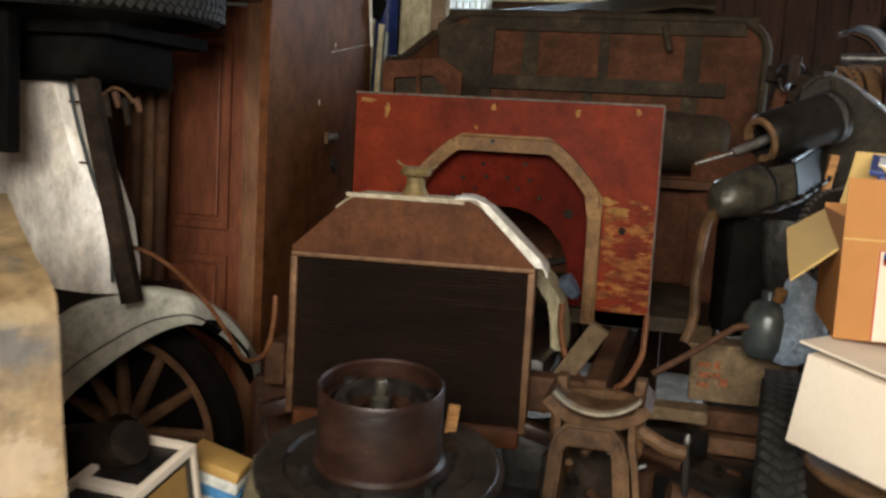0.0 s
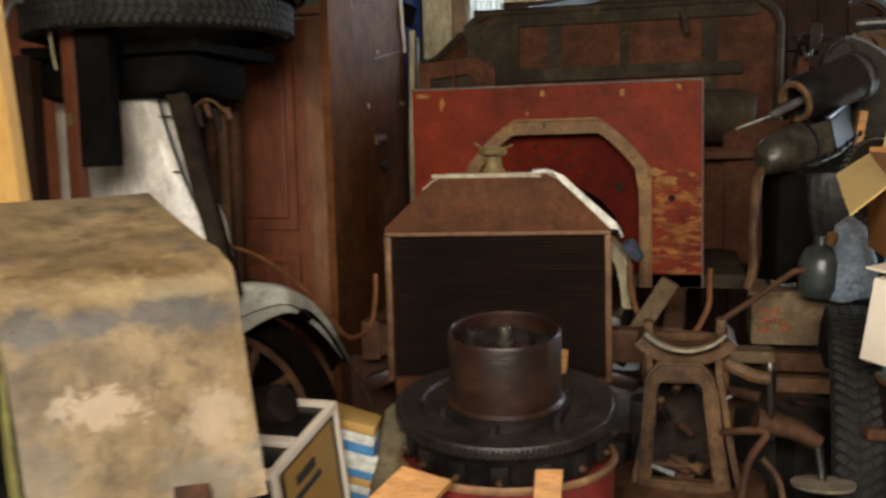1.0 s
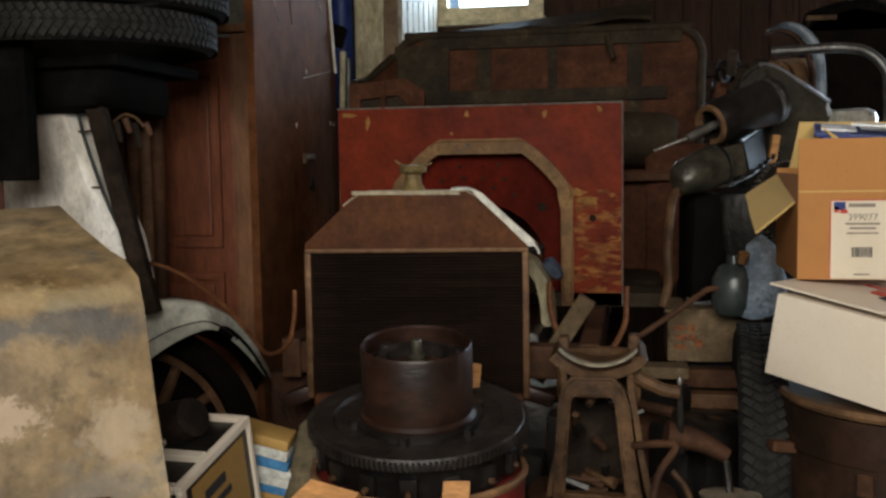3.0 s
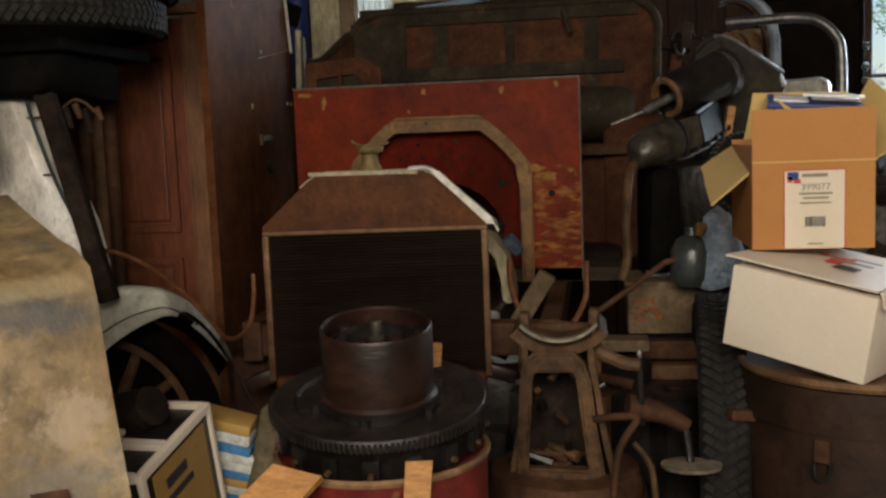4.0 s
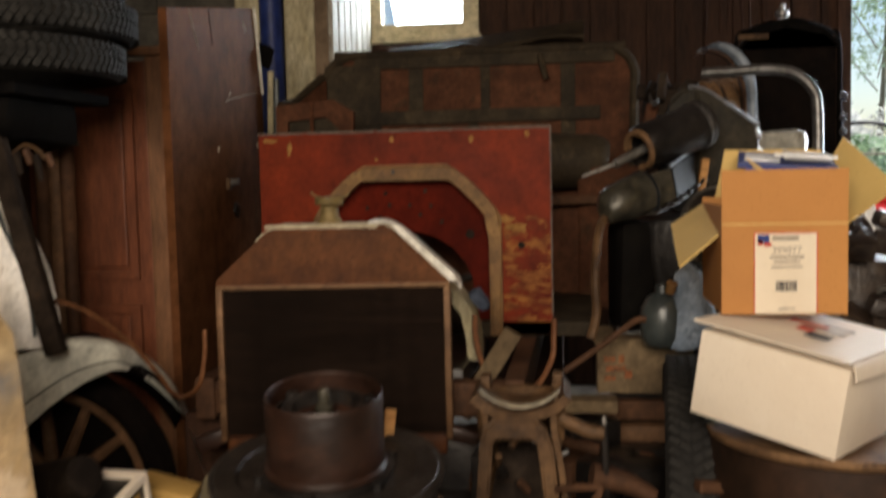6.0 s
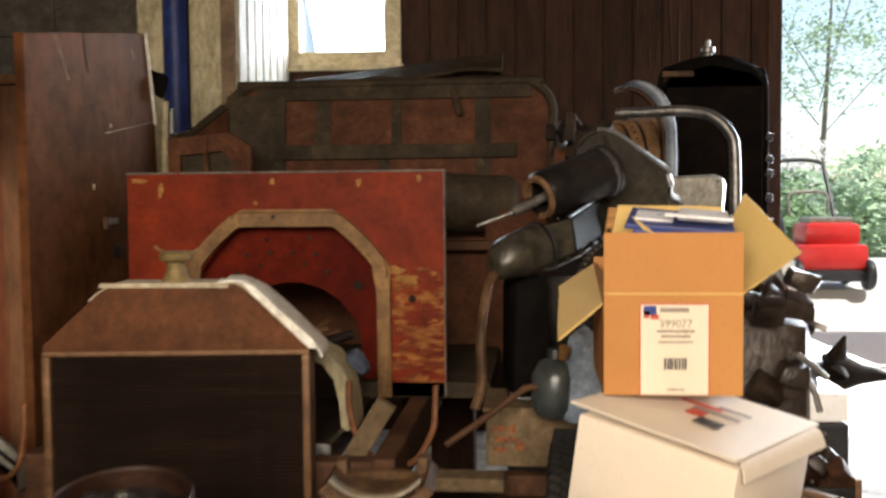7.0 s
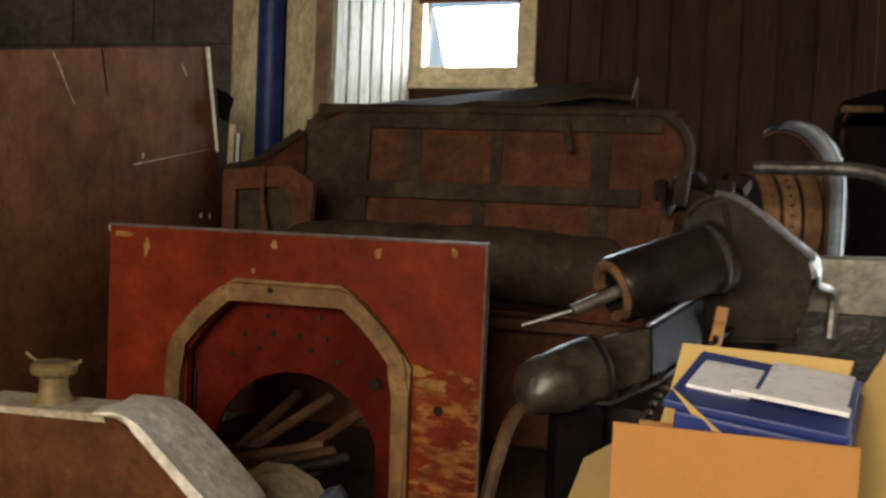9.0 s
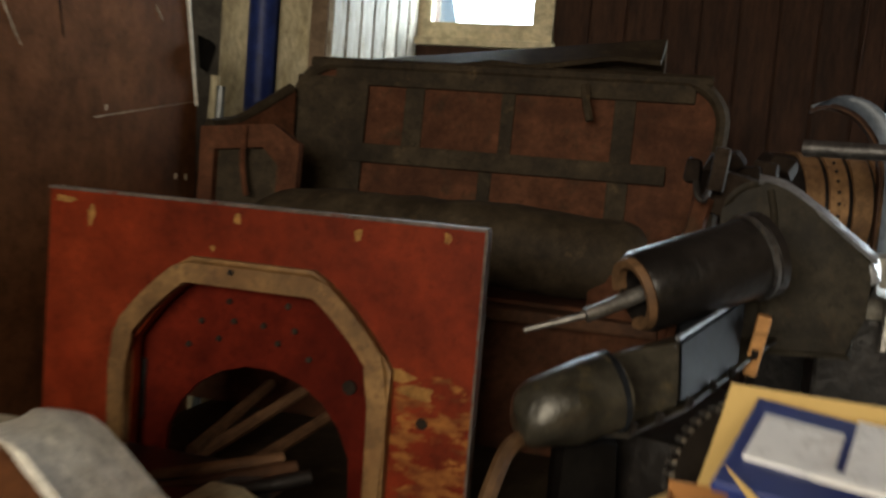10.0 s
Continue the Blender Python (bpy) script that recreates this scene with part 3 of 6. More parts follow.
part("edge_bracket", wobble(hull(((-0.755, 3.99, 1.70), (-0.745, 3.99, 1.60), (-0.70, 3.98, 1.58), (-0.672, 3.97, 1.665), (-0.70, 3.97, 1.68), (-0.72, 4.02, 1.63)), 0.004), 0.004, 30), BLACK_AND_SHADE, board, "dark bracket on the board's edge", 30)
for k, (x0, x1, mt) in enumerate(((-0.722, -0.77, POST), (-0.700, -0.735, GLASSY))):
    lath = part("lath", rod(B(), (x0, 4.05, 1.585 - 0.03 * k), (x1, 4.05, 0.0), 0.013, 0.013, 8), mt)
    tagged(lath, "thin pale lath leaning behind the brown board" if k == 0 else "thin grey-green lath leaning behind the brown board", "lath", "leaning laths")

# posts and the blue pipe beside the board
for x, w in ((-1.024, 0.116), (-0.772, 0.145)):
    p = part("post", box(B(), (x, 4.70, 1.4), (w, 0.07, 2.8), None, 0.006), POST, None, "", 0)
    tagged(p, "cream painted upright timber post with flaking paint", "post", "timber posts", "structure")
p = part("pipe", lathe(B(), [(0.001, 0), (0.054, 0), (0.054, 1.35), (0.060, 1.35), (0.060, 1.42), (0.054, 1.42), (0.054, 2.8), (0.001, 2.8)], Matrix.Translation((-0.905, 4.66, 0)), 24), BLUE)
tagged(p, "blue painted upright drain pipe between the posts", "pipe", "", "structure")

# ---- panelled door leaf leaning in front of the brown board ----
ward = thing("panelled_door", (-1.04, 2.96, 0), "red-brown panelled wooden door leaf with worn tan stile", "door leaf")
part("stile", box(B(), (-0.725, 2.965, 0.76), (0.064, 0.036, 1.52), None, 0.008), STILE, ward, "worn tan stile", 0)
part("stile", box(B(), (-1.39, 2.965, 0.76), (0.064, 0.036, 1.52), None, 0.008), STILE, ward, "worn tan stile", 0)
part("top_rail", box(B(), (-1.055, 2.962, 1.535), (0.735, 0.045, 0.026), None, 0.006), STILE, ward, "worn tan top rail", 0)
part("leaf", box(B(), (-1.06, 2.972, 0.76), (0.60, 0.022, 1.50), None, 0.004), CABINET, ward, "", 0)
for z0, z1 in ((0.86, 1.42), (0.10, 0.78)):
    for x0, x1 in ((-1.03, -0.80), (-1.32, -1.09)):
        part("moulding", slab(B(), [(x0, z0), (x1, z0), (x1, z1), (x0, z1)], 0.014, Matrix.Translation((0, 2.948, 0)),
                              [(x0 + 0.022, z0 + 0.022), (x1 - 0.022, z0 + 0.022), (x1 - 0.022, z1 - 0.022), (x0 + 0.022, z1 - 0.022)]), CABINET, ward, "", 0)
        part("panel", box(B(), ((x0 + x1) / 2, 2.957, (z0 + z1) / 2), (x1 - x0 - 0.07, 0.012, z1 - z0 - 0.07), None, 0.005), CABINET, ward, "", 0)

# ---- touring car body behind the red dash board ----
car = thing("touring_car", (0.1, 3.9, 0), "old open touring car body with bare red-brown seat back", "car body")
bk = arc(-0.42, 1.53, 0.13, 180, 90, 8) + arc(0.62, 1.54, 0.12, 90, 0, 8)
tilt = Matrix.Translation((0, 4.22, 1.0)) @ pose(0, 0, 0, -4, 0, 0) @ Matrix.Translation((0, 0, -1.0))
part("seat_back", slab(B(), [(-0.55, 0.72)] + bk + [(0.74, 0.72)], 0.03, tilt), SEAT_RED, car, "", 0)
bm = B()
rim = [(-0.55, 1.0), (-0.55, 1.3)] + bk + [(0.735, 1.4), (0.725, 1.0)]
tube(bm, [tilt @ Vector((x, -0.004, z)) for x, z in rim], 0.02, 8, 3)
part("rim", bm, SEAT_DARK, car, "dark worn leather-covered rim")
for nm, x0, x1, z0, z1, d in (("rail", -0.42, 0.66, 1.598, 1.652, 0.016), ("rail", -0.36, 0.60, 1.365, 1.42, 0.022), ("strap", -0.19, -0.13, 1.42, 1.60, 0.008), ("strap", 0.11, 0.15, 1.42, 1.60, 0.008),
                              ("strap", 0.44, 0.50, 1.10, 1.60, 0.008), ("strap", 0.06, 0.10, 1.08, 1.365, 0.006)):
    part(nm, wobble(box(B(), ((x0 + x1) / 2, 0, (z0 + z1) / 2), (x1 - x0, d, z1 - z0), None, 0.004), 0.003, 20), SEAT_DARK, car, "", 0).data.transform(tilt @ Matrix.Translation((0, -d / 2, 0)))
part("wing_panel", wobble(box(B(), (-0.43, 0, 1.33), (0.24, 0.016, 0.58), None, 0.006), 0.004, 9), SEAT_DARK, car, "dusty grey leather lining", 0).data.transform(tilt @ Matrix.Translation((0, -0.01, 0)))
# side wall of the tub, swept forward to the front pillar
side = [[Vector((x, y, z)) for x, y in ((-0.55, 4.22), (-0.585, 4.12), (-0.61, 4.0), (-0.63, 3.88))] for z in (0.72, 1.0, 1.25)]
side.append([Vector((-0.55, 4.21, 1.56)), Vector((-0.585, 4.11, 1.50)), Vector((-0.61, 4.0, 1.45)), Vector((-0.63, 3.88, 1.43))])
part("side_wall", sheet(B(), side, 0.02), SEAT_RED, car)
part("arm_rail", tube(B(), [(-0.55, 4.21, 1.57), (-0.585, 4.11, 1.51), (-0.61, 4.0, 1.455), (-0.63, 3.88, 1.435)], 0.018, 8, 4), SEAT_DARK, car)
part("front_pillar", slab(B(), [(-0.645, 0.72), (-0.36, 0.72), (-0.34, 1.40), (-0.42, 1.45), (-0.645, 1.43)], 0.03, Matrix.Translation((0, 3.86, 0)),
                          [(-0.60, 0.80), (-0.42, 0.80), (-0.40, 1.34), (-0.45, 1.385), (-0.60, 1.37)]), SEAT_RED, car, "", 0)
part("pillar_lining", box(B(), (-0.50, 3.89, 1.08), (0.22, 0.01, 0.6)), SEAT_DARK, car, "", 0)
part("door_strap", tube(B(), [(-0.50, 3.85, 1.44), (-0.50, 3.845, 1.34), (-0.48, 3.84, 1.25)], 0.008, 6, 4), SEAT_RED, car)
bm = B()
tube(bm, [(-0.42, 3.80, 1.17), (-0.2, 3.76, 1.19), (0.2, 3.72, 1.195), (0.5, 3.72, 1.19), (0.60, 3.75, 1.18)], lambda u: 0.105 * (1 - 0.5 * abs(2 * u - 1) ** 6), 14, 6)
wobble(bm, 0.012, 9)
part("cushion", bm, SEAT_DARK, car, "sagging dark leather seat cushion")
part("seat_box", box(B(), (0.08, 3.86, 0.90), (1.2, 0.4, 0.36), None, 0.01), SEAT_RED, car, "", 0)
part("heel_board", box(B(), (0.1, 3.62, 1.055), (1.15, 0.09, 0.03), None, 0.006), RUST, car, "", 0)
part("floor_board", box(B(), (0.05, 3.5, 0.70), (1.0, 1.0, 0.04)), SEAT_DARK, car, "", 0)
for sx in (-0.38, 0.36):
    part("frame_rail", box(B(), (sx, 3.33, 0.63), (0.05, 1.9, 0.10), None, 0.008), RUST, car, "rusty chassis rail", 0)
for sy in (2.42, 4.2):
    part("cross_member", box(B(), (-0.01, sy, 0.63), (0.74, 0.06, 0.08), None, 0.008), RUST, car, "", 0)
for sx in (-0.38, 0.36):
    for sy in (2.52, 4.1):
        part("stand", box(B(), (sx, sy, 0.29), (0.16, 0.16, 0.58), None, 0.01), WOOD_DARK, car, "dark timber block under the chassis", 0)
part("side_curve", wobble(box(B(), (0.62, 3.62, 0.92), (0.24, 0.03, 0.50), pose(0, 0, 0, 0, 0, -18), 0.012), 0.004, 9), SEAT_RED, car, "", 0)
bm = B()
grid = []
for i in range(9):
    x = -0.5 + i * 0.13
    grid.append([Vector((x, 4.42, 1.66 + 0.010 * i + 0.012 * math.sin(i * 2.1))), Vector((x, 4.55, 1.70 + 0.014 * i)), Vector((x, 4.62, 1.55))])
sheet(bm, grid, 0.015)
part("folded_hood", bm, SEAT_DARK, car, "dark dusty folded hood canvas")
part("buckle_strap", tube(B(), [(0.36, 4.20, 1.63), (0.37, 4.19, 1.58), (0.385, 4.185, 1.53)], 0.012, 6, 4), SEAT_DARK, car)

# ---- red dash board ----
dash = thing("dash_board", (0, 3.0, 0.68), "red painted wooden dash board with an arched opening", "dashboard")
N = 26


def arch(half, top, flat, knee, bottom, n=N):
    """Points of a flat-topped arch from the left foot to the right foot."""
    pts = [(-half, bottom), (-half, knee - 0.06)]
    for i in range(9):
        u = i / 8
        a = radians(180 - 90 * u)
        cx, cz = -flat + (half - flat) * math.cos(a), knee + (top - knee) * math.sin(a)
        pts.append((0.22 * cx + 0.78 * (-half + (half - flat) * u), 0.22 * cz + 0.78 * (knee + (top - knee) * u)))
    right = [(-x, z) for x, z in reversed(pts)]
    return [(x + 0.011, z) for x, z in pts + right]


inner = arch(0.240, 1.150, 0.112, 1.014, 0.682)
k = len(inner)
h = k // 2
outer = [(-0.43, 0.682), (-0.43, 0.9), (-0.43, 1.0), (-0.43, 1.1)]
outer += [(-0.43, 1.28)] + [(-0.43 + 0.43 * i / (h - 4), 1.28) for i in range(1, h - 4)]
outer = outer[:h]
outer = outer + [(-x, z) for x, z in reversed(outer)]
part("board", slab(B(), outer, 0.022, Matrix.Translation((0, 3.0, 0)), inner), RED, dash, "", 0)
bm = B()
band(bm, arch(0.260, 1.165, 0.120, 1.024, 0.683), 0.036, 0.026, Matrix.Translation((0, 2.975, 0)))
bmesh.ops.bevel(bm, geom=[e for e in bm.edges if all(abs(v.co.y - 2.975) < 1e-4 for v in e.verts) and len(e.link_faces) == 2], offset=0.010, segments=3, affect="EDGES")
part("arch_moulding", bm, WOOD_TAN, dash, "worn tan wooden arch moulding", 30)
part("top_edging", box(B(), (0, 3.011, 1.282), (0.866, 0.028, 0.006), None, 0.001), EDGE, dash, "thin metal edging", 0)
part("side_edging", box(B(), (0.432, 3.011, 0.981), (0.005, 0.028, 0.598), None, 0.001), EDGE, dash, "thin metal edging", 0)
for x, z, sx, sz in ((-0.398, 1.262, 0.045, 0.016), (-0.337, 1.236, 0.014, 0.042), (-0.028, 1.258, 0.013, 0.026), (0.205, 1.252, 0.014, 0.028), (0.365, 1.262, 0.013, 0.024), (-0.075, 1.20, 0.010, 0.010), (0.30, 1.02, 0.05, 0.02), (0.335, 0.995, 0.06, 0.03)):
    ring = [(x + sx * 0.5 * math.cos(a) * (1 + 0.3 * math.sin(3 * a + x * 90)), z + sz * 0.5 * math.sin(a) * (1 + 0.3 * math.cos(2 * a + z * 70))) for a in (0.5 * k for k in range(12))]
    part("bare_patch", slab(B(), ring, 0.0014, Matrix.Translation((0, 2.9988, 0))), CHIP, dash, "patch of bare tan wood", 0)
half = [(-0.285, 0.70)] + [(-0.285, 0.85), (-0.285, 1.0), (-0.285, 1.1), (-0.2, 1.15), (-0.1, 1.15)]
hole_pts = [(0.010 + 0.195 * math.cos(radians(180 - 180 * i / 11)), 0.79 + 0.195 * math.sin(radians(180 - 180 * i / 11))) for i in range(12)]
hole_pts[0], hole_pts[-1] = (-0.185, 0.70), (0.205, 0.70)
part("inner_dash", slab(B(), [(x + 0.011, z) for x, z in half] + [(-x + 0.011, z) for x, z in reversed(half)], 0.012, Matrix.Translation((0, 3.045, 0)), hole_pts), RED_IN, dash, "dark red steel inner panel", 0)
for x, z in ((-0.116, 1.057), (-0.048, 1.064), (0.013, 1.063), (0.076, 1.061), (-0.141, 1.009), (-0.078, 1.028), (0.044, 1.034), (0.108, 1.013), (-0.06, 1.10), (0.06, 1.105)):
    part("bolt", rod(B(), (x, 3.048, z), (x, 3.040, z), 0.0075, 0.005, 8), ARM, dash)
part("bolt", rod(B(), (-0.022, 2.976, 1.164), (-0.022, 2.97, 1.164), 0.0065, 0.005, 8), IRON, dash)
part("knot_hole", rod(B(), (0.345, 3.001, 0.943), (0.345, 2.996, 0.943), 0.011, 0.010, 10), ARM, dash)
part("grommet", lathe(B(), [(0.001, 0), (0.013, 0), (0.013, 0.006), (0.001, 0.006)], Matrix.Translation((0.192, 3.044, 0.975)) @ pose(0, 0, 0, 90), 14), ARM, dash)
part("dark_slot", box(B(), (-0.238, 3.041, 0.91), (0.02, 0.008, 0.12), None, 0.003), IRON, dash)

# ---- radiator ----
RM = Matrix.Translation((-0.041, 2.34, 0)) @ pose(0, 0, 0, 0, 0, 6.1)
rad = thing("radiator", (-0.053, 2.34, 0.55), "old car radiator with rusty brown top tank and black core", "radiator")


def loc(bm):
    bmesh.ops.transform(bm, matrix=RM, verts=bm.verts)
    return bm


tank = [(-0.262, 0.903), (-0.262, 0.925), (-0.150, 1.028), (-0.120, 1.044), (0.120, 1.044), (0.150, 1.028), (0.262, 0.925), (0.262, 0.903)]
bm = slab(B(), tank, 0.095, Matrix.Translation((0, -0.045, 0)))
bmesh.ops.bevel(bm, geom=[e for e in bm.edges if len({round(v.co.y, 3) for v in e.verts}) == 1], offset=0.004, segments=2, affect="EDGES")
part("top_tank", loc(bm), TANK, rad, "brown rusty top tank", 30)
bm = sheet(B(), [[Vector((x, y, z)) for y in (-0.043, 0.0, 0.048)] for x, z in ((-0.170, 1.0145), (-0.150, 1.031), (-0.120, 1.047), (0.0, 1.047), (0.120, 1.047), (0.150, 1.031), (0.20, 0.985), (0.264, 0.928))], 0.003)
part("dust_cover", loc(bm), DUSTY_TOP, rad, "pale dusty top of the tank", 30)
bm = sheet(B(), [[Vector((x, y, z + 0.003 * math.sin(70 * y + 30 * x) - 0.10 * max(0, y - 0.06))) for y in (-0.046, -0.02, 0.01, 0.04, 0.07, 0.095, 0.115)] for x, z in ((0.085, 1.051), (0.115, 1.051), (0.135, 1.046), (0.155, 1.034), (0.19, 1.001), (0.235, 0.960), (0.27, 0.928), (0.283, 0.915), (0.289, 0.900))], 0.003)
part("sheet_of_paper", loc(wobble(bm, 0.0012, 18)), PAPER, rad, "pale dusty paper sheet", 60)
bm = slab(B(), [(0.128, 1.052), (0.155, 1.040), (0.204, 0.995), (0.272, 0.932), (0.280, 0.915), (0.262, 0.916), (0.200, 0.979), (0.152, 1.024)], 0.003, Matrix.Translation((0, -0.0505, 0)))
part("folded_paper", loc(wobble(bm, 0.001, 30)), PAPER, rad, "white paper folded over the tank's edge", 0)
part("dust_lip", loc(wobble(box(B(), (-0.02, -0.046, 1.042), (0.25, 0.004, 0.009)), 0.003, 30)), DUSTY_TOP, rad, "", 0)
core = part("core", loc(box(B(), (0, -0.008, 0.732), (0.494, 0.055, 0.345))), RADCORE, rad, "black finned core", 0)
fin_mesh = None
for i in range(44):
    if fin_mesh is None:
        fin = part("fin", loc(box(B(), (0, -0.038, 0.0), (0.494, 0.008, 0.0018))), RADCORE, core, "", 0)
        fin_mesh = fin.data
    else:
        fin = new("fin", fin_mesh)
        fin.parent = core
    fin.location.z = 0.565 + i * 0.0078
for sx in (-1, 1):
    part("side_strip", loc(box(B(), (sx * 0.2555, -0.005, 0.731), (0.015, 0.088, 0.344), None, 0.003)), STRIP, rad, "dull brown side strip", 30)
    part("bracket", loc(wobble(box(B(), (sx * 0.285, -0.02, 0.56), (0.07, 0.05, 0.035), pose(0, 0, 0, 0, sx * 18, 0), 0.008), 0.006, 25)), DARK_RUST, rad, "", 30)
part("lower_edge", loc(box(B(), (0, -0.042, 0.908), (0.525, 0.012, 0.010), None, 0.003)), STRIP, rad, "", 0)
part("bottom_tank", loc(box(B(), (0, 0, 0.545), (0.50, 0.085, 0.05), None, 0.01)), TANK, rad, "", 30)
part("filler_neck", loc(lathe(B(), [(0.001, 1.044), (0.030, 1.044), (0.028, 1.052), (0.0205, 1.064), (0.0195, 1.084), (0.024, 1.089), (0.001, 1.089)], Matrix.Translation((-0.008, 0.005, 0)), 20)), BRASS, rad, "brass filler neck")
cap = part("cap", loc(lathe(B(), [(0.001, 1.089), (0.031, 1.089), (0.033, 1.094), (0.033, 1.102), (0.028, 1.107), (0.001, 1.108)], Matrix.Translation((-0.008, 0.005, 0)), 20)), BRASS, rad, "tarnished brass cap")
part("cap_wing", loc(tube(B(), [(-0.050, 0.0, 1.118), (-0.035, 0.0, 1.108), (-0.01, 0.0, 1.104), (0.025, 0.0, 1.106), (0.038, 0.0, 1.112)], 0.0025, 6, 4)), BRASS, cap)
# the radiator stands on the chassis' front cross member
part("foot", loc(box(B(), (0.0, 0.02, 0.60), (0.44, 0.05, 0.10))), RUST, rad, "", 0)

# ---- flywheel and drum on the red barrel ----
FX, FY = 0.078, 1.785
FM = Matrix.Translation((FX, FY, 0.650)) @ pose(0, 0, 0, 9, 1.5, 0)
barrel = thing("barrel", (FX, FY, 0), "red painted steel barrel carrying a flywheel", "barrel")
part("body", lathe(B(), [(0.001, 0.0), (0.19, 0.0), (0.195, 0.02), (0.19, 0.16), (0.196, 0.175), (0.19, 0.19), (0.19, 0.36), (0.196, 0.375), (0.19, 0.39), (0.193, 0.548), (0.001, 0.548)], Matrix.Translation((FX, FY, 0)), 40), RED_BARREL, barrel)
part("rim", lathe(B(), [(0.188, 0.549), (0.197, 0.549), (0.199, 0.556), (0.196, 0.562), (0.188, 0.56)], Matrix.Translation((FX, FY, 0)), 40), LEATHER, barrel, "rusty rolled rim")
fly = thing("flywheel", (FX, FY, 0.53), "dark iron flywheel with ring gear and brake drum", "flywheel")


def fl(bm):
    bmesh.ops.transform(bm, matrix=FM, verts=bm.verts)
    return bm


bm = lathe(B(), [(0.10, -0.012), (0.195, -0.012), (0.195, 0.0), (0.190, 0.006), (0.155, 0.006), (0.150, 0.0), (0.135, -0.002), (0.10, -0.002), (0.10, -0.012)], None, 64)
part("disc", fl(bm), RING, fly, "dark grey iron disc")
bm = B()
for i in range(130):
    a = 2 * math.pi * i / 130
    box(bm, (0.197 * math.cos(a), 0.197 * math.sin(a), -0.004), (0.008, 0.0045, 0.014), Matrix.Rotation(a, 4, "Z"))
part("gear_teeth", fl(bm), RING, fly, "", 0)
part("magnet_ring", fl(lathe(B(), [(0.05, -0.09), (0.165, -0.09), (0.178, -0.07), (0.178, -0.03), (0.19, -0.012), (0.05, -0.012)], None, 48)), IRON, fly, "black oily magnet ring")
for i in range(16):
    a = 2 * math.pi * (i + 0.3) / 16
    part("magnet_clamp", fl(box(B(), (0.178 * math.cos(a), 0.178 * math.sin(a), -0.05), (0.022, 0.03, 0.04), Matrix.Rotation(a, 4, "Z"), 0.004)), IRON, fly)
    part("screw", fl(rod(B(), (0.186 * math.cos(a), 0.186 * math.sin(a), -0.056), (0.197 * math.cos(a), 0.197 * math.sin(a), -0.056), 0.006, 0.005, 8)), RUST_TAN, fly, "rusty screw")
for i in range(6):
    a = 2 * math.pi * (i + 0.5) / 6
    part("bolt", fl(rod(B(), (0.117 * math.cos(a), 0.117 * math.sin(a), -0.002), (0.117 * math.cos(a), 0.117 * math.sin(a), 0.012), 0.011, 0.010, 6)), IRON, fly)
drum = part("drum", fl(lathe(B(), [(0.088, 0.0), (0.103, 0.0), (0.106, 0.006), (0.106, 0.014), (0.1, 0.02), (0.1, 0.138), (0.0975, 0.142), (0.094, 0.138), (0.094, 0.108), (0.07, 0.10), (0.03, 0.10), (0.03, 0.0)], None, 56)), DARK_RUST, fly, "brown oily brake drum")
part("collar", fl(lathe(B(), [(0.104, -0.002), (0.116, -0.002), (0.116, 0.008), (0.104, 0.010)], None, 48)), IRON, fly)
part("hub_ring", fl(lathe(B(), [(0.052, 0.10), (0.070, 0.10), (0.072, 0.118), (0.066, 0.122), (0.055, 0.118), (0.052, 0.10)], None, 36)), IRON, drum)
part("spindle", fl(lathe(B(), [(0.001, 0.10), (0.016, 0.10), (0.016, 0.118), (0.010, 0.122), (0.010, 0.143), (0.008, 0.147), (0.001, 0.147)], None, 16)), OILY, drum, "bright steel spindle")
for i in range(3):
    a = 2 * math.pi * i / 3 + 0.5
    part("inner_ring", fl(lathe(B(), [(0.080 - 0.012 * i, 0.106), (0.084 - 0.012 * i, 0.106), (0.084 - 0.012 * i, 0.114), (0.080 - 0.012 * i, 0.114), (0.080 - 0.012 * i, 0.106)], None, 40)), RING, drum)
    part("boss", fl(rod(B(), (0.079 * math.cos(a), 0.079 * math.sin(a), 0.095), (0.079 * math.cos(a), 0.079 * math.sin(a), 0.122), 0.013, 0.011, 10)), IRON, drum)
for corners, nm in (((( 0.029, 1.56, 0.581), (-0.055, 1.57, 0.597), (-0.16, 1.50, 0.50), (-0.06, 1.48, 0.49)), "plank"), (((0.160, 1.600, 0.592), (0.203, 1.605, 0.593), (0.20, 1.545, 0.46), (0.158, 1.54, 0.46)), "plank")):
    q = [Vector(v) for v in corners]
    tagged(part(nm, sheet(B(), [[q[0], q[1]], [q[3], q[2]]], 0.014), ORANGE_WOOD, None, "", 0), "orange-brown wooden plank jutting out from under the flywheel", "plank", "planks on the barrel")
tagged(part("wood_block", box(B(), (0.160, 1.925, 0.690), (0.020, 0.012, 0.062), pose(0, 0, 0, 0, 6, 20), 0.002), ORANGE_WOOD, None, "", 0), "yellow wooden wedge standing behind the drum", "wedge")

# ---- rusty drum, white carton, brown carton ----
DX, DY = 1.030, 2.215
drum_b = thing("steel_drum", (DX, DY, 0), "rusty brown steel drum with cartons on its lid", "drum")
DT = Matrix.Translation((DX, DY, 0.02))
part("body", lathe(B(), [(0.001, -0.02), (0.255, -0.02), (0.26, 0.0), (0.255, 0.19), (0.258, 0.205), (0.255, 0.22), (0.255, 0.585), (0.001, 0.585)], DT, 56), DRUM, drum_b)
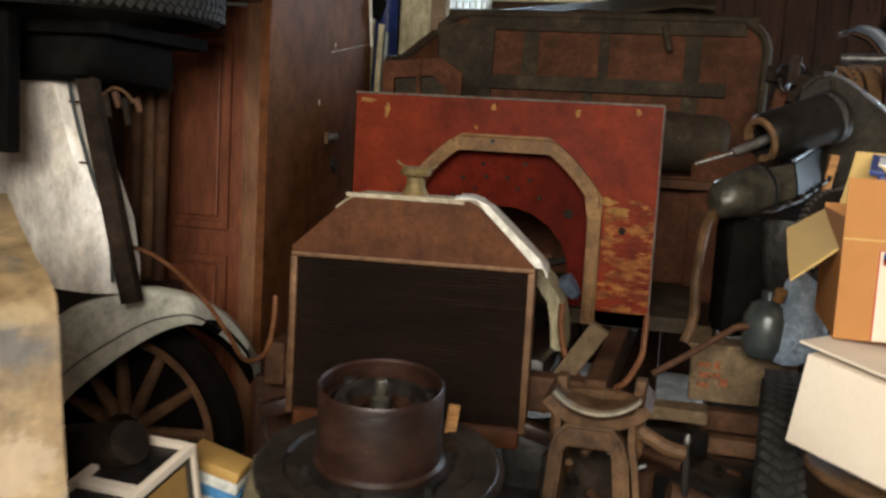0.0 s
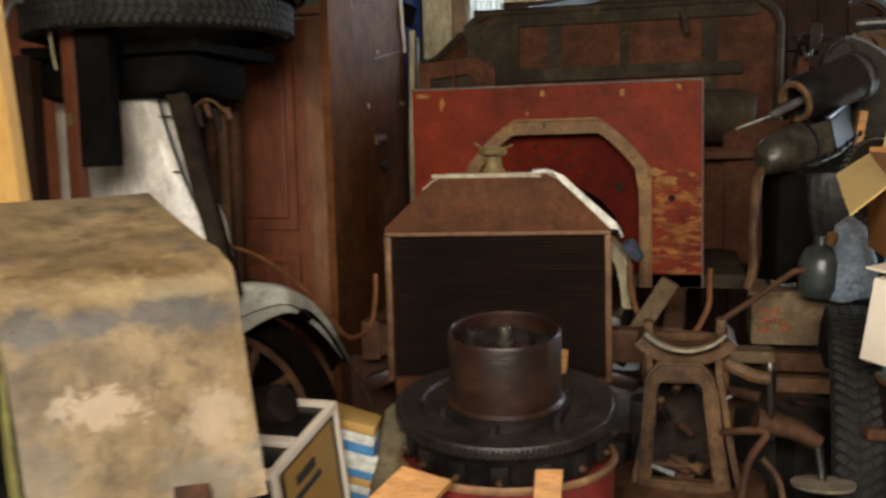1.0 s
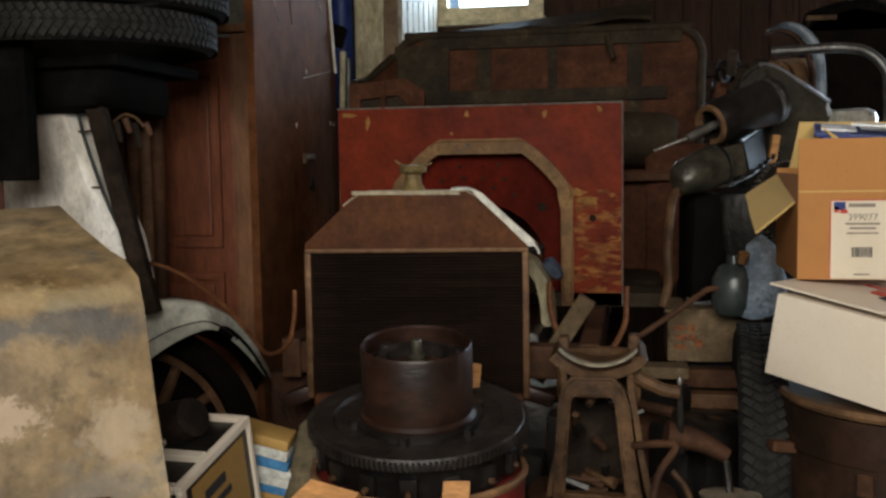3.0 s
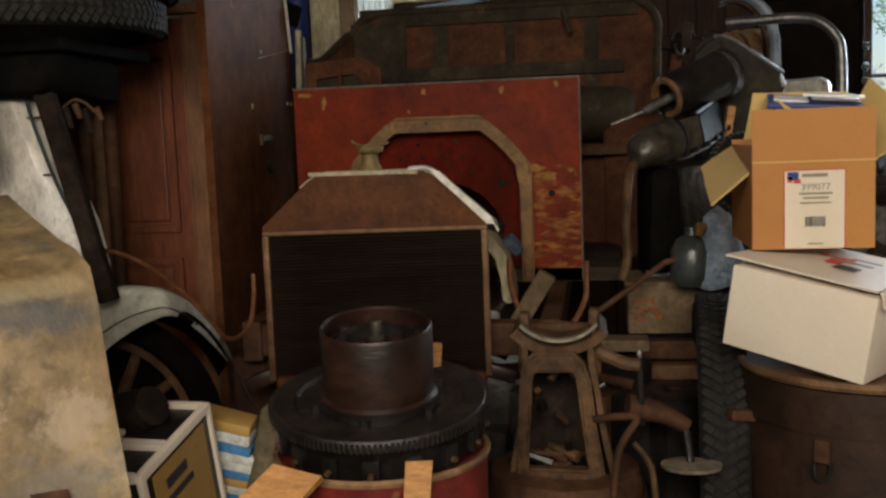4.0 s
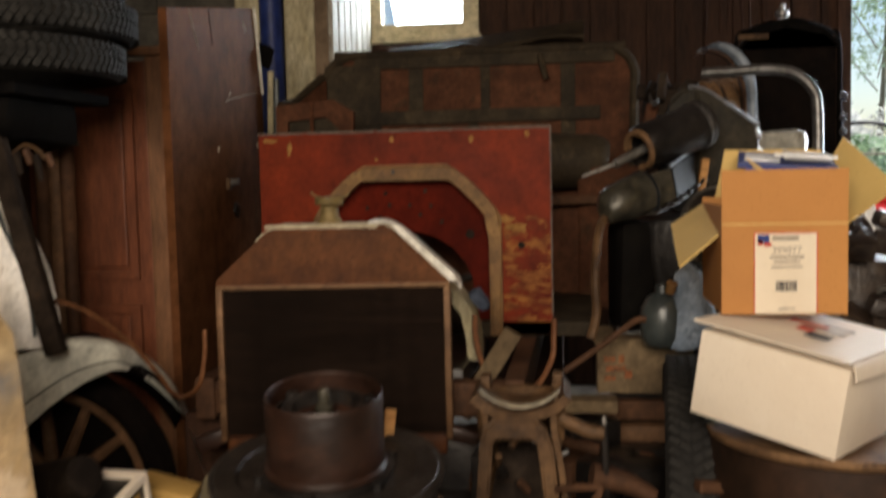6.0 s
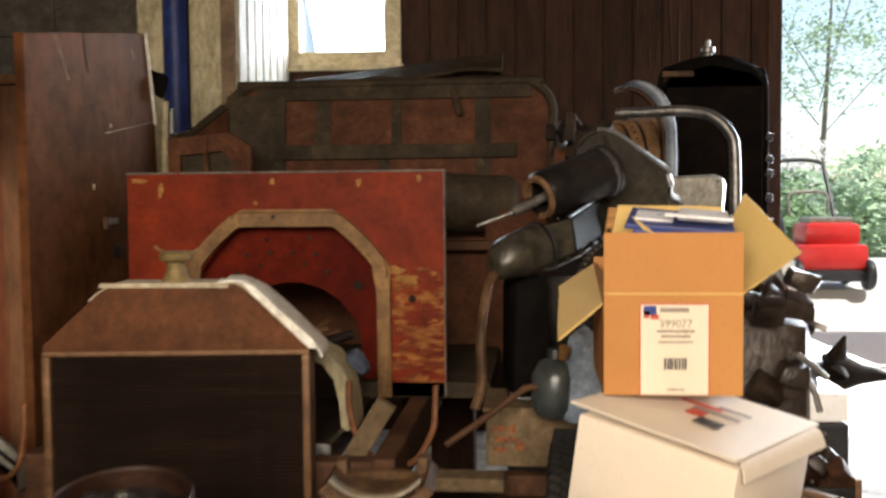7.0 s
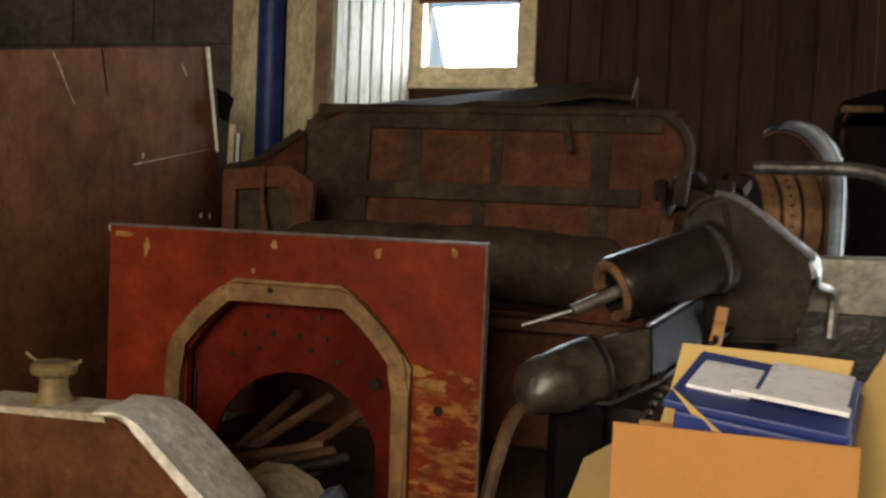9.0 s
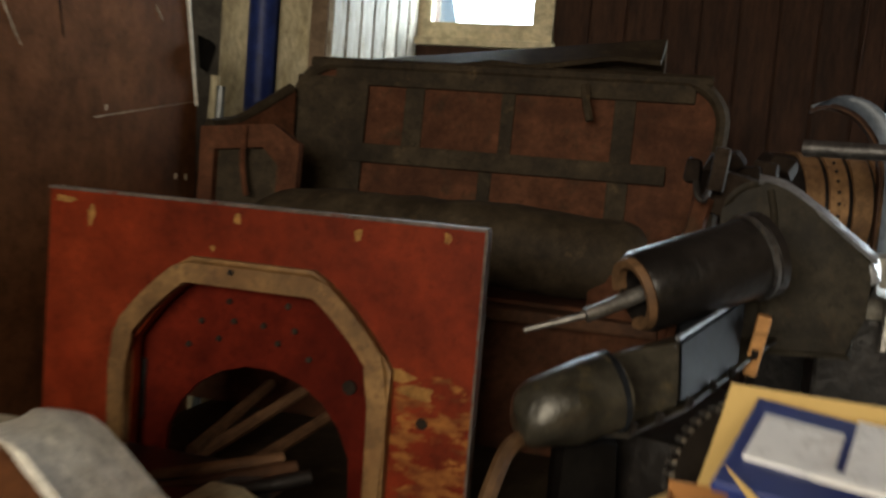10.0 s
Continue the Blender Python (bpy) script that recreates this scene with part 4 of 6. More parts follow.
part("lid", lathe(B(), [(0.001, 0.60), (0.245, 0.60), (0.25, 0.608), (0.262, 0.608), (0.264, 0.598), (0.259, 0.590), (0.001, 0.588)], DT, 56), LEATHER, drum_b, "rusty lid with a pale rim")
part("hoop", lathe(B(), [(0.2565, 0.500), (0.2605, 0.500), (0.2615, 0.54), (0.2605, 0.587), (0.2565, 0.587)], DT, 56), DRUM, drum_b, "rusty closing band")
part("clasp", wobble(box(B(), (DX - 0.262, DY - 0.075, 0.520), (0.07, 0.03, 0.022), pose(0, 0, 0, 0, 8, 20), 0.006), 0.004, 25), RUST, drum_b, "", 0)
a = radians(238)
part("hasp_plate", box(B(), (DX + 0.262 * math.cos(a), DY + 0.262 * math.sin(a), 0.49), (0.03, 0.010, 0.045), pose(0, 0, 0, 0, 0, -32), 0.003), RUST, drum_b, "", 0)
part("hasp_staple", tube(B(), [(DX + 0.264 * math.cos(a) + dx, DY + 0.268 * math.sin(a), z) for dx, z in ((-0.014, 0.47), (-0.012, 0.445), (0.0, 0.435), (0.012, 0.445), (0.014, 0.47))], 0.005, 6, 4), IRON, drum_b)
WM = Matrix.Translation((0.722, 2.12, 0.675)) @ pose(0, 0, 0, 0, 0, -36.1) @ pose(0, 0, 0, 0, 9.2, 0)
wbox = thing("white_carton", (0.9, 2.15, 0.61), "white cardboard carton with a blue and red print on its lid", "carton")


def wb(bm):
    bmesh.ops.transform(bm, matrix=WM, verts=bm.verts)
    return bm


WL, WD, WH = 0.290, 0.30, 0.176
part("body", wb(box(B(), (WL / 2, WD / 2, WH / 2 - 0.004), (WL, WD, WH - 0.01), None, 0.004)), WHITE_CARD, wbox, "", 30)
lid = part("lid", wb(wobble(box(B(), (WL / 2 - 0.01, WD / 2 + 0.01, WH + 0.004), (WL + 0.014, WD + 0.03, 0.004), pose(0, 0, 0, 0, 0.8, 0), 0.001), 0.004, 7)), WHITE_CARD, wbox, "", 0)
part("end_flap", wb(sheet(B(), [[Vector((WL + 0.002 + 0.010 * u * (1 + v), WD * v, WH + 0.004 - 0.02 * u * u)) for v in (0, 0.33, 0.66, 1)] for u in (0, 0.4, 0.8, 1.2)], 0.003)), WHITE_CARD, wbox)
for x, y, sx, sy, mt in ((0.125, 0.20, 0.075, 0.014, RED_INK), (0.165, 0.175, 0.085, 0.016, GREY_INK), (0.14, 0.15, 0.03, 0.03, RED_INK), (0.18, 0.215, 0.06, 0.012, GREY_INK), (0.18, 0.115, 0.045, 0.035, INK)):
    part("print", wb(box(B(), (x, y, WH + 0.0105), (sx, sy, 0.001), pose(0, 0, 0, 0, 1, 0))), mt, lid, "", 0)

cbox = thing("brown_carton", (0.908, 2.26, 0.85), "open brown cardboard carton with a cream parts label", "carton")
CX0, CX1, CY0, CY1, CZ0, CZ1 = 0.789, 1.027, 2.158, 2.46, 0.862, 1.146
for c, s in ((((CX0 + CX1) / 2, CY0 + 0.002, (CZ0 + CZ1) / 2), (CX1 - CX0, 0.004, CZ1 - CZ0)), (((CX0 + CX1) / 2, CY1 - 0.002, (CZ0 + CZ1) / 2 - 0.03), (CX1 - CX0, 0.004, CZ1 - CZ0 - 0.06)),
             ((CX0 + 0.002, (CY0 + CY1) / 2, (CZ0 + CZ1) / 2 - 0.035), (0.004, CY1 - CY0 - 0.008, CZ1 - CZ0 - 0.07)), ((CX1 - 0.002, (CY0 + CY1) / 2, (CZ0 + CZ1) / 2 - 0.035), (0.004, CY1 - CY0 - 0.008, CZ1 - CZ0 - 0.07)),
             (((CX0 + CX1) / 2, (CY0 + CY1) / 2, CZ0 + 0.002), (CX1 - CX0 - 0.008, CY1 - CY0 - 0.008, 0.004))):
    part("wall_panel", box(B(), c, s), CARD, cbox, "", 0)
part("crease", box(B(), ((CX0 + CX1) / 2, CY0 - 0.0006, 1.040), (CX1 - CX0, 0.0012, 0.003)), CARD_IN, cbox, "", 0)
for nm, q, lb in (("side_flap", ((0.789, 2.20, 1.02), (0.789, 2.46, 1.072), (0.718, 2.455, 1.026), (0.711, 2.183, 0.955)), "torn yellow cardboard flap"),
                  ("side_flap", ((1.028, 2.20, 1.03), (1.030, 2.45, 1.09), (1.085, 2.42, 1.21), (1.150, 2.26, 1.105)), "yellow cardboard flap"),
                  ("back_flap", ((0.815, 2.462, 1.08), (1.027, 2.462, 1.08), (1.05, 2.475, 1.185), (0.84, 2.475, 1.19)), "yellow cardboard flap")):
    q = [Vector(v) for v in q]
    part(nm, wobble(sheet(B(), [[q[0].lerp(q[1], u).lerp(q[3].lerp(q[2], u), v) for u in (0, 0.25, 0.5, 0.75, 1)] for v in (0, 0.33, 0.66, 1)], 0.004), 0.003, 10), CARD_IN, cbox, lb, 60)
lab = part("label", box(B(), (0.910, CY0 - 0.0015, 0.9435), (0.120, 0.001, 0.160)), LABEL, cbox, "cream paper parts label", 0)
for x, z, sx, sz, mt in ((0.851, 0.9435, 0.002, 0.160, RED_INK), (0.969, 0.9435, 0.002, 0.160, RED_INK), (0.91, 1.0225, 0.116, 0.002, RED_INK), (0.868, 1.011, 0.022, 0.016, BLUE_INK), (0.862, 1.004, 0.010, 0.012, RED_INK), (0.876, 1.000, 0.014, 0.008, RED_INK),
                         (0.91, 1.012, 0.05, 0.007, GREY_INK), (0.912, 0.975, 0.065, 0.004, GREY_INK), (0.912, 0.966, 0.05, 0.004, GREY_INK), (0.912, 0.956, 0.06, 0.003, GREY_INK), (0.912, 0.873, 0.03, 0.003, GREY_INK)):
    part("print", box(B(), (x, CY0 - 0.003, z), (sx, 0.001, sz)), mt, lab, "", 0)
bm = B()
random.seed(3)
x = 0.892
while x < 0.930:
    w = random.choice((0.0012, 0.002, 0.003))
    box(bm, (x + w / 2, CY0 - 0.003, 0.918), (w, 0.001, 0.02))
    x += w + random.choice((0.001, 0.002))
part("bar_code", bm, INK, lab, "", 0)
tx = bpy.data.curves.new("part_number", "FONT")
tx.body, tx.size, tx.align_x, tx.extrude = "399077", 0.019, "CENTER", 0.0004
to = new("part_number", tx)
dg = bpy.context.evaluated_depsgraph_get()
tm = bpy.data.meshes.new_from_object(to.evaluated_get(dg))
bpy.data.objects.remove(to)
tm.transform(Matrix.Translation((0.912, CY0 - 0.003, 0.982)) @ pose(0, 0, 0, 90))
tm.materials.append(GREY_INK)
tn = new("part_number", tm)
tn.parent = lab

bbox = thing("blue_parts_box", (0.91, 2.27, 0.87), "blue and white parts box lying inside the brown carton", "parts box")
BM = Matrix.Translation((0.944, 2.325, 1.116)) @ pose(0, 0, 0, 7, 5, -9)
part("body", box(B(), (0, 0, -0.06), (0.180, 0.20, 0.20), BM, 0.004), BLUE_INK, bbox, "", 0)
tp = part("lid", wobble(box(B(), (0, 0, 0.046), (0.192, 0.21, 0.010), BM, 0.003), 0.003, 20), BLUE_INK, bbox, "", 0)
for x, y, sx, sy, mt in ((-0.046, 0.012, 0.070, 0.11, STICKER), (0.044, 0.010, 0.092, 0.135, STICKER), (0.078, 0.088, 0.016, 0.016, RED_INK), (0.02, -0.088, 0.12, 0.018, STICKER)):
    part("sticker", box(B(), (x, y, 0.0555), (sx, sy, 0.005), BM), mt, tp, "white paper sticker" if mt is STICKER else "red sticker", 0)
part("tape", sheet(B(), [[BM @ Vector((-0.07 + 0.14 * u + 0.02 * v, -0.104 - 0.006 * u, 0.045 - 0.09 * u - 0.02 * v)) for v in (-1, 0, 1)] for u in (0, 0.5, 1)], 0.002), CARD_IN, bbox, "brown paper tape strip", 0)

# ---- cast iron transmission cover on the bench of parts ----
cov = thing("transmission_cover", (0.40, 2.15, 0.36), "rusty cast iron transmission cover standing on end", "casting")
out = [(0.296, 0.385), (0.300, 0.50), (0.307, 0.60), (0.316, 0.638), (0.336, 0.660), (0.424, 0.660), (0.444, 0.638), (0.454, 0.60), (0.466, 0.50), (0.484, 0.385)]
gap = [(0.320, 0.412), (0.325, 0.50), (0.331, 0.585), (0.334, 0.610), (0.340, 0.620), (0.418, 0.620), (0.424, 0.610), (0.428, 0.585), (0.436, 0.50), (0.446, 0.412)]
bm = slab(B(), out, 0.030, Matrix.Translation((0, 2.095, 0)), gap)
bmesh.ops.bevel(bm, geom=[e for e in bm.edges if all(abs(v.co.y - 2.095) < 1e-4 for v in e.verts)], offset=0.006, segments=2, affect="EDGES")
part("front_frame", wobble(bm, 0.004, 26), RUST_TAN, cov, "worn tan window frame of the casting", 40)
# flaring shell behind the frame, open in front
shell = []
for z, hw, dp in ((0.37, 0.118, 0.17), (0.43, 0.106, 0.165), (0.50, 0.094, 0.155), (0.57, 0.084, 0.145), (0.63, 0.077, 0.135), (0.665, 0.076, 0.13), (0.70, 0.086, 0.125)):
    cx = 0.388 + 0.004 * (0.7 - z) / 0.33
    shell.append([Vector((cx + hw * math.copysign(abs(math.cos(a)) ** 0.6, math.cos(a)), 2.115 + dp * math.sin(a) ** 0.7, z)) for a in (math.pi * k / 14 for k in range(15))])
part("shell", wobble(sheet(B(), shell, 0.012), 0.005, 18), RUST_TAN, cov, "rusty flaring shell of the casting", 45)
part("base_flange", wobble(lathe(B(), [(0.10, -0.05), (0.165, -0.05), (0.172, 0.0), (0.160, 0.032), (0.12, 0.04), (0.10, 0.0)], Matrix.Translation((0.395, 2.18, 0.36)), 32), 0.006, 16), RUST, cov, "", 35)
part("saddle", wobble(sheet(B(), [[Vector((x, 2.105 + 0.13 * v, z - 0.010 * (1 - v))) for v in (0, 0.5, 1)] for x, z in arc(0.390, 0.800, 0.118, 223, 317, 14)], 0.020), 0.003, 25), RUST_TAN, cov, "hollow saddle on top", 45)
part("saddle_edge", band(B(), arc(0.390, 0.797, 0.110, 224, 316, 14), 0.006, 0.022, Matrix.Translation((0, 2.092, 0))), FOLD, cov, "pale worn saddle edge", 0)
for k in (-1, 1):
    part("gusset", wobble(hull(((0.390 + k * 0.07, 2.11, 0.66), (0.390 + k * 0.092, 2.13, 0.715), (0.390 + k * 0.078, 2.20, 0.70), (0.390 + k * 0.088, 2.14, 0.60), (0.390 + k * 0.07, 2.16, 0.58)), 0.004), 0.003, 25), RUST_TAN, cov, "", 35)
for sx, sz in ((0.312, 0.712), (0.462, 0.718)):
    part("ear", wobble(box(B(), (sx, 2.215, sz), (0.022, 0.04, 0.03), None, 0.005), 0.003, 30), RUST_TAN, cov, "", 30)
part("pedal_arm", tube(B(), [(0.47, 2.12, 0.66), (0.52, 2.11, 0.638), (0.555, 2.11, 0.632)], 0.014, 8, 4), RUST_TAN, cov)
part("pedal_arm", tube(B(), [(0.46, 2.1, 0.52), (0.52, 2.07, 0.535), (0.545, 2.06, 0.53), (0.51, 2.05, 0.47), (0.495, 2.04, 0.36), (0.49, 2.03, 0.2)], 0.008, 8, 5), RUST, cov)
part("pedal_arm", tube(B(), [(0.54, 2.1, 0.47), (0.575, 2.09, 0.42), (0.585, 2.08, 0.3), (0.58, 2.08, 0.2)], 0.007, 8, 5), RUST_TAN, cov)
part("shaft", tube(B(), [(0.53, 2.14, 0.535), (0.60, 2.15, 0.52), (0.655, 2.15, 0.49)], lambda u: 0.03 - 0.014 * u, 12, 5), RUST, cov)
part("lever", rod(B(), (0.56, 2.13, 0.50), (0.556, 2.125, 0.645), 0.008, 0.006, 8), IRON, cov)
part("knob", lathe(B(), [(0.001, 0), (0.006, 0.004), (0.008, 0.016), (0.004, 0.028), (0.001, 0.03)], Matrix.Translation((0.556, 2.125, 0.640)) @ Matrix.Diagonal((0.8, 0.8, 0.8, 1)), 10), STEEL, cov, "pale metal lever knob")
part("tread_plate", lathe(B(), [(0.001, -0.006), (0.06, -0.004), (0.062, 0.003), (0.001, 0.006)], Matrix.Translation((0.655, 2.08, 0.43)) @ pose(0, 0, 0, -5, 0, 0), 24), FOLD, cov, "pale steel foot plate")
part("tread_stem", rod(B(), (0.65, 2.12, 0.49), (0.655, 2.085, 0.43), 0.008, 0.008, 8), IRON, cov)
part("saddle_block", wobble(box(B(), (0.40, 2.17, 0.165), (0.34, 0.26, 0.33), None, 0.02), 0.01, 8), RUST, cov, "rusty block under the casting", 30)
random.seed(21)
for i in range(16):
    q = Vector((0.33 + 0.12 * random.random(), 2.14 + 0.05 * random.random(), 0.36 + 0.26 * random.random()))
    e = q + Vector((random.uniform(-0.07, 0.07), random.uniform(-0.03, 0.04), random.uniform(-0.03, 0.03)))
    part("linkage", rod(B(), q, e, random.uniform(0.006, 0.014), 0.008, 8), (IRON, RUST, RUST_TAN)[i % 3], cov)
# dark plate added as the shade inside the casting's opening
part("back_plate", wobble(box(B(), (0.39, 2.24, 0.50), (0.16, 0.02, 0.34), None, 0.005), 0.008, 14), ARM, cov, "", 0)

heap = thing("casting_heap", (0.5, 2.35, 0), "heap of dark greasy iron castings on the floor", "scrap heap")
random.seed(5)
for i in range(56):
    q = Vector((0.16 + 0.50 * random.random(), 1.98 + 0.62 * random.random(), 0))
    tall = 0.18 + 0.20 * random.random() + (0.17 if q.y > 2.35 else 0)
    if 0.24 < q.x < 0.56 and q.y < 2.34:
        tall = 0.16
    part("casting", wobble(box(B(), (q.x, q.y, tall / 2), (0.12 + 0.08 * random.random(), 0.12, tall), pose(0, 0, 0, 0, 0, 90 * random.random()), 0.02), 0.02, 9), IRON if i % 4 else RUST, heap, "", 30)
for i in range(12):
    q = Vector((0.20 + 0.5 * random.random(), 2.32 + 0.2 * random.random(), 0.40 + 0.16 * random.random()))
    e = q + Vector((random.uniform(-0.16, 0.16), random.uniform(-0.1, 0.1), random.uniform(-0.12, 0.02)))
    part("iron_bar", rod(B(), q, e, 0.013, 0.011, 8), RUST if i % 2 else IRON, heap)

# pipes, cable, boards between radiator and casting
tagged(part("copper_pipe", tube(B(), [(0.250, 2.60, 0.80), (0.252, 2.59, 0.74), (0.275, 2.58, 0.665), (0.33, 2.57, 0.618), (0.40, 2.57, 0.625), (0.44, 2.58, 0.69), (0.445, 2.59, 0.74), (0.447, 2.6, 0.79)], 0.0075, 8, 6), COPPER), "bent brown copper pipe hanging below the dash", "pipe")
tagged(part("copper_hook", tube(B(), [(-0.300, 2.20, 0.825), (-0.302, 2.20, 0.77), (-0.318, 2.205, 0.705), (-0.36, 2.23, 0.672), (-0.405, 2.265, 0.668), (-0.46, 2.30, 0.71), (-0.54, 2.34, 0.77), (-0.64, 2.38, 0.825), (-0.73, 2.41, 0.856), (-0.81, 2.43, 0.866)], 0.0055, 8, 6), COPPER), "long bent copper pipe hooked in front of the fender", "pipe")
tagged(part("loose_batten", box(B(), (0.285, 2.52, 0.665), (0.045, 0.02, 0.26), pose(0, 0, 0, 12, 32, 0), 0.003), WOOD_GREY, None, "", 0), "grey weathered slat leaning below the dash", "slat")
coil = thing("coil_box", (0.29, 2.75, 0.70), "pale rounded metal casing between radiator and dash", "casing")
part("body", band(B(), [(0.10, 0.862), (0.15, 0.862), (0.195, 0.842), (0.225, 0.80), (0.238, 0.74), (0.242, 0.68)], 0.03, 0.12, Matrix.Translation((0, 2.62, 0))), POST, coil, "", 50)
part("rag", wobble(box(B(), (0.255, 2.72, 0.82), (0.035, 0.04, 0.07), pose(0, 0, 0, 0, -30, 0), 0.02), 0.02, 12), BLUE_CLOTH, coil, "blue rag")
eng = thing("engine", (0.0, 2.68, 0.68), "dark oily engine between the chassis rails", "engine")
part("block", wobble(box(B(), (-0.06, 2.70, 0.76), (0.26, 0.46, 0.18), None, 0.02), 0.006, 10), IRON, eng, "", 30)
part("pan", wobble(box(B(), (-0.01, 2.72, 0.66), (0.5, 0.5, 0.06), None, 0.02), 0.008, 10), IRON, eng, "", 30)
for i in range(3):
    part("manifold_pipe", rod(B(), (-0.16 + 0.05 * i, 2.66, 0.83 - 0.01 * i), (0.13 + 0.04 * i, 2.92 - 0.03 * i, 0.868), 0.015, 0.012, 10), (SPOKE, RUST, IRON)[i], eng)
part("dome", wobble(lathe(B(), [(0.001, 0.03), (0.03, 0.028), (0.055, 0.018), (0.065, 0.0), (0.001, 0.0)], Matrix.Translation((0.099, 2.84, 0.833)), 20), 0.004, 20), GLASSY, eng, "dull greenish brass dome")
for q, e in (((-0.202, 3.100, 0.729), (-0.083, 3.450, 0.846)), ((-0.076, 3.100, 0.740), (0.017, 3.450, 0.822)), ((-0.184, 3.150, 0.764), (-0.195, 3.500, 0.833))):
    part("toe_board_bar", rod(B(), q, e, 0.016, 0.013, 8), SPOKE, car, "worn brown wooden bar")

# ---- axle housing with the black cylinder, right of the dash ----
ax = thing("axle_assembly", (0.8, 3.1, 0.68), "dark oily axle housing with cylinder and curved frame", "axle housing")
part("bell", wobble(tube(B(), [(0.570, 2.708, 1.050), (0.578, 2.714, 1.053), (0.594, 2.726, 1.060), (0.620, 2.746, 1.072), (0.65, 2.768, 1.083), (0.684, 2.794, 1.094)], lambda u: 0.016 + 0.040 * min(1, u * 1.5) ** 0.6, 24, 6), 0.006, 20), OILY, ax, "rounded mottled green-grey bell end", 60)
part("bell_rim", lathe(B(), [(0.046, -0.006), (0.0585, -0.005), (0.0585, 0.003), (0.052, 0.008), (0.046, -0.006)], frame_of((0.680, 2.792, 1.093), (0.745, 2.839, 1.111)), 36), FACET, ax, "bright worn rim")


part("housing", hull(((0.655, 2.86, 1.128), (0.76, 2.907, 1.154), (0.77, 2.850, 1.074), (0.700, 2.795, 1.048), (0.66, 2.95, 1.10), (0.752, 3.0, 1.152), (0.74, 2.98, 1.07)), 0.003), OILY, ax, "faceted dark grey housing", 12)
# lighter tube painted as the highlight along the dark facet's top
part("facet_ridge", tube(B(), [(0.757, 2.905, 1.160), (0.80, 3.02, 1.184), (0.849, 3.150, 1.211)], 0.004, 8, 3), BRIGHT, ax, "bright line painted as the facet's highlight")
part("polished_facet", hull(((0.762, 2.908, 1.155), (0.772, 2.850, 1.073), (0.849, 3.156, 1.206), (0.846, 3.070, 1.103), (0.74, 3.15, 1.185), (0.74, 3.05, 1.09)), 0.004), FACET, ax, "bluish worn steel end of the housing", 12)
part("seam_flange", wobble(hull(((0.655, 2.770, 1.036), (0.712, 2.772, 1.044), (0.780, 2.872, 1.068), (0.852, 3.07, 1.100), (0.905, 3.22, 1.135), (0.86, 3.24, 1.125), (0.72, 2.90, 1.055), (0.66, 2.80, 1.036), (0.712, 2.772, 1.036), (0.780, 2.872, 1.060), (0.905, 3.22, 1.127)), 0.002), 0.002, 30), OILY_DARK, ax, "", 20)
for q in ((0.716, 2.782, 1.044), (0.748, 2.822, 1.054), (0.783, 2.880, 1.068), (0.812, 2.955, 1.082), (0.836, 3.025, 1.092), (0.868, 3.115, 1.110)):
    part("flange_bolt", rod(B(), q, (q[0] + 0.002, q[1] - 0.003, q[2] + 0.014), 0.007, 0.006, 6), IRON, ax)
part("wooden_chock", wobble(box(B(), (0.872, 3.14, 1.13), (0.022, 0.05, 0.10), pose(0, 0, 0, 0, 8, 0), 0.004), 0.003, 20), ORANGE_WOOD, ax, "yellow wooden chock", 0)
C0, C1 = Vector((0.684, 2.99, 1.210)), Vector((0.868, 3.125, 1.283))
CM = frame_of(C0, C1)
CL = (C1 - C0).length
part("cylinder", lathe(B(), [(0.044, 0.05), (0.044, 0), (0.062, 0), (0.066, 0.008), (0.066, CL * 0.9), (0.071, CL * 0.92), (0.071, CL * 0.98), (0.06, CL), (0.001, CL)], CM, 36), IRON, ax, "black cylinder")
part("end_ring", lathe(B(), [(0.043, -0.010), (0.056, -0.013), (0.060, -0.002), (0.057, 0.006), (0.043, 0.006), (0.043, -0.010)], CM, 26, 285), LEATHER, ax, "ochre worn end ring")
part("band", lathe(B(), [(0.067, CL * 0.86), (0.072, CL * 0.87), (0.072, CL * 0.90), (0.067, CL * 0.91)], CM, 36), CHROME, ax, "shiny worn steel band")
part("piston_rod", rod(B(), C0 + (C1 - C0) * 0.3, Vector((0.612, 2.955, 1.170)), 0.014, 0.012, 14), STEEL, ax, "steel rod")
part("rod_tip", rod(B(), (0.612, 2.955, 1.170), (0.521, 2.94, 1.137), 0.0055, 0.0045, 10), STEEL, ax, "steel rod")
sweep = smooth_path([(0.785, 3.33, 1.30), (0.795, 3.33, 1.365), (0.833, 3.335, 1.402), (0.885, 3.335, 1.397), (0.94, 3.33, 1.365), (0.99, 3.32, 1.328), (1.03, 3.31, 1.297), (1.05, 3.305, 1.283)], 4)
rib = [(p.x, p.z - 0.004) for p in sweep[2:]]
bm = slab(B(), rib + [(1.060, 1.245), (1.035, 1.18), (1.03, 1.10), (0.86, 1.09), (0.80, 1.15), (0.785, 1.22)], 0.10, Matrix.Translation((0, 3.27, 0)))
bmesh.ops.bevel(bm, geom=[e for e in bm.edges if len({round(v.co.y, 3) for v in e.verts}) == 1], offset=0.012, segments=3, affect="EDGES")
part("shoulder", wobble(bm, 0.003, 16), OILY_DARK, ax, "curved dark oily axle shoulder", 50)
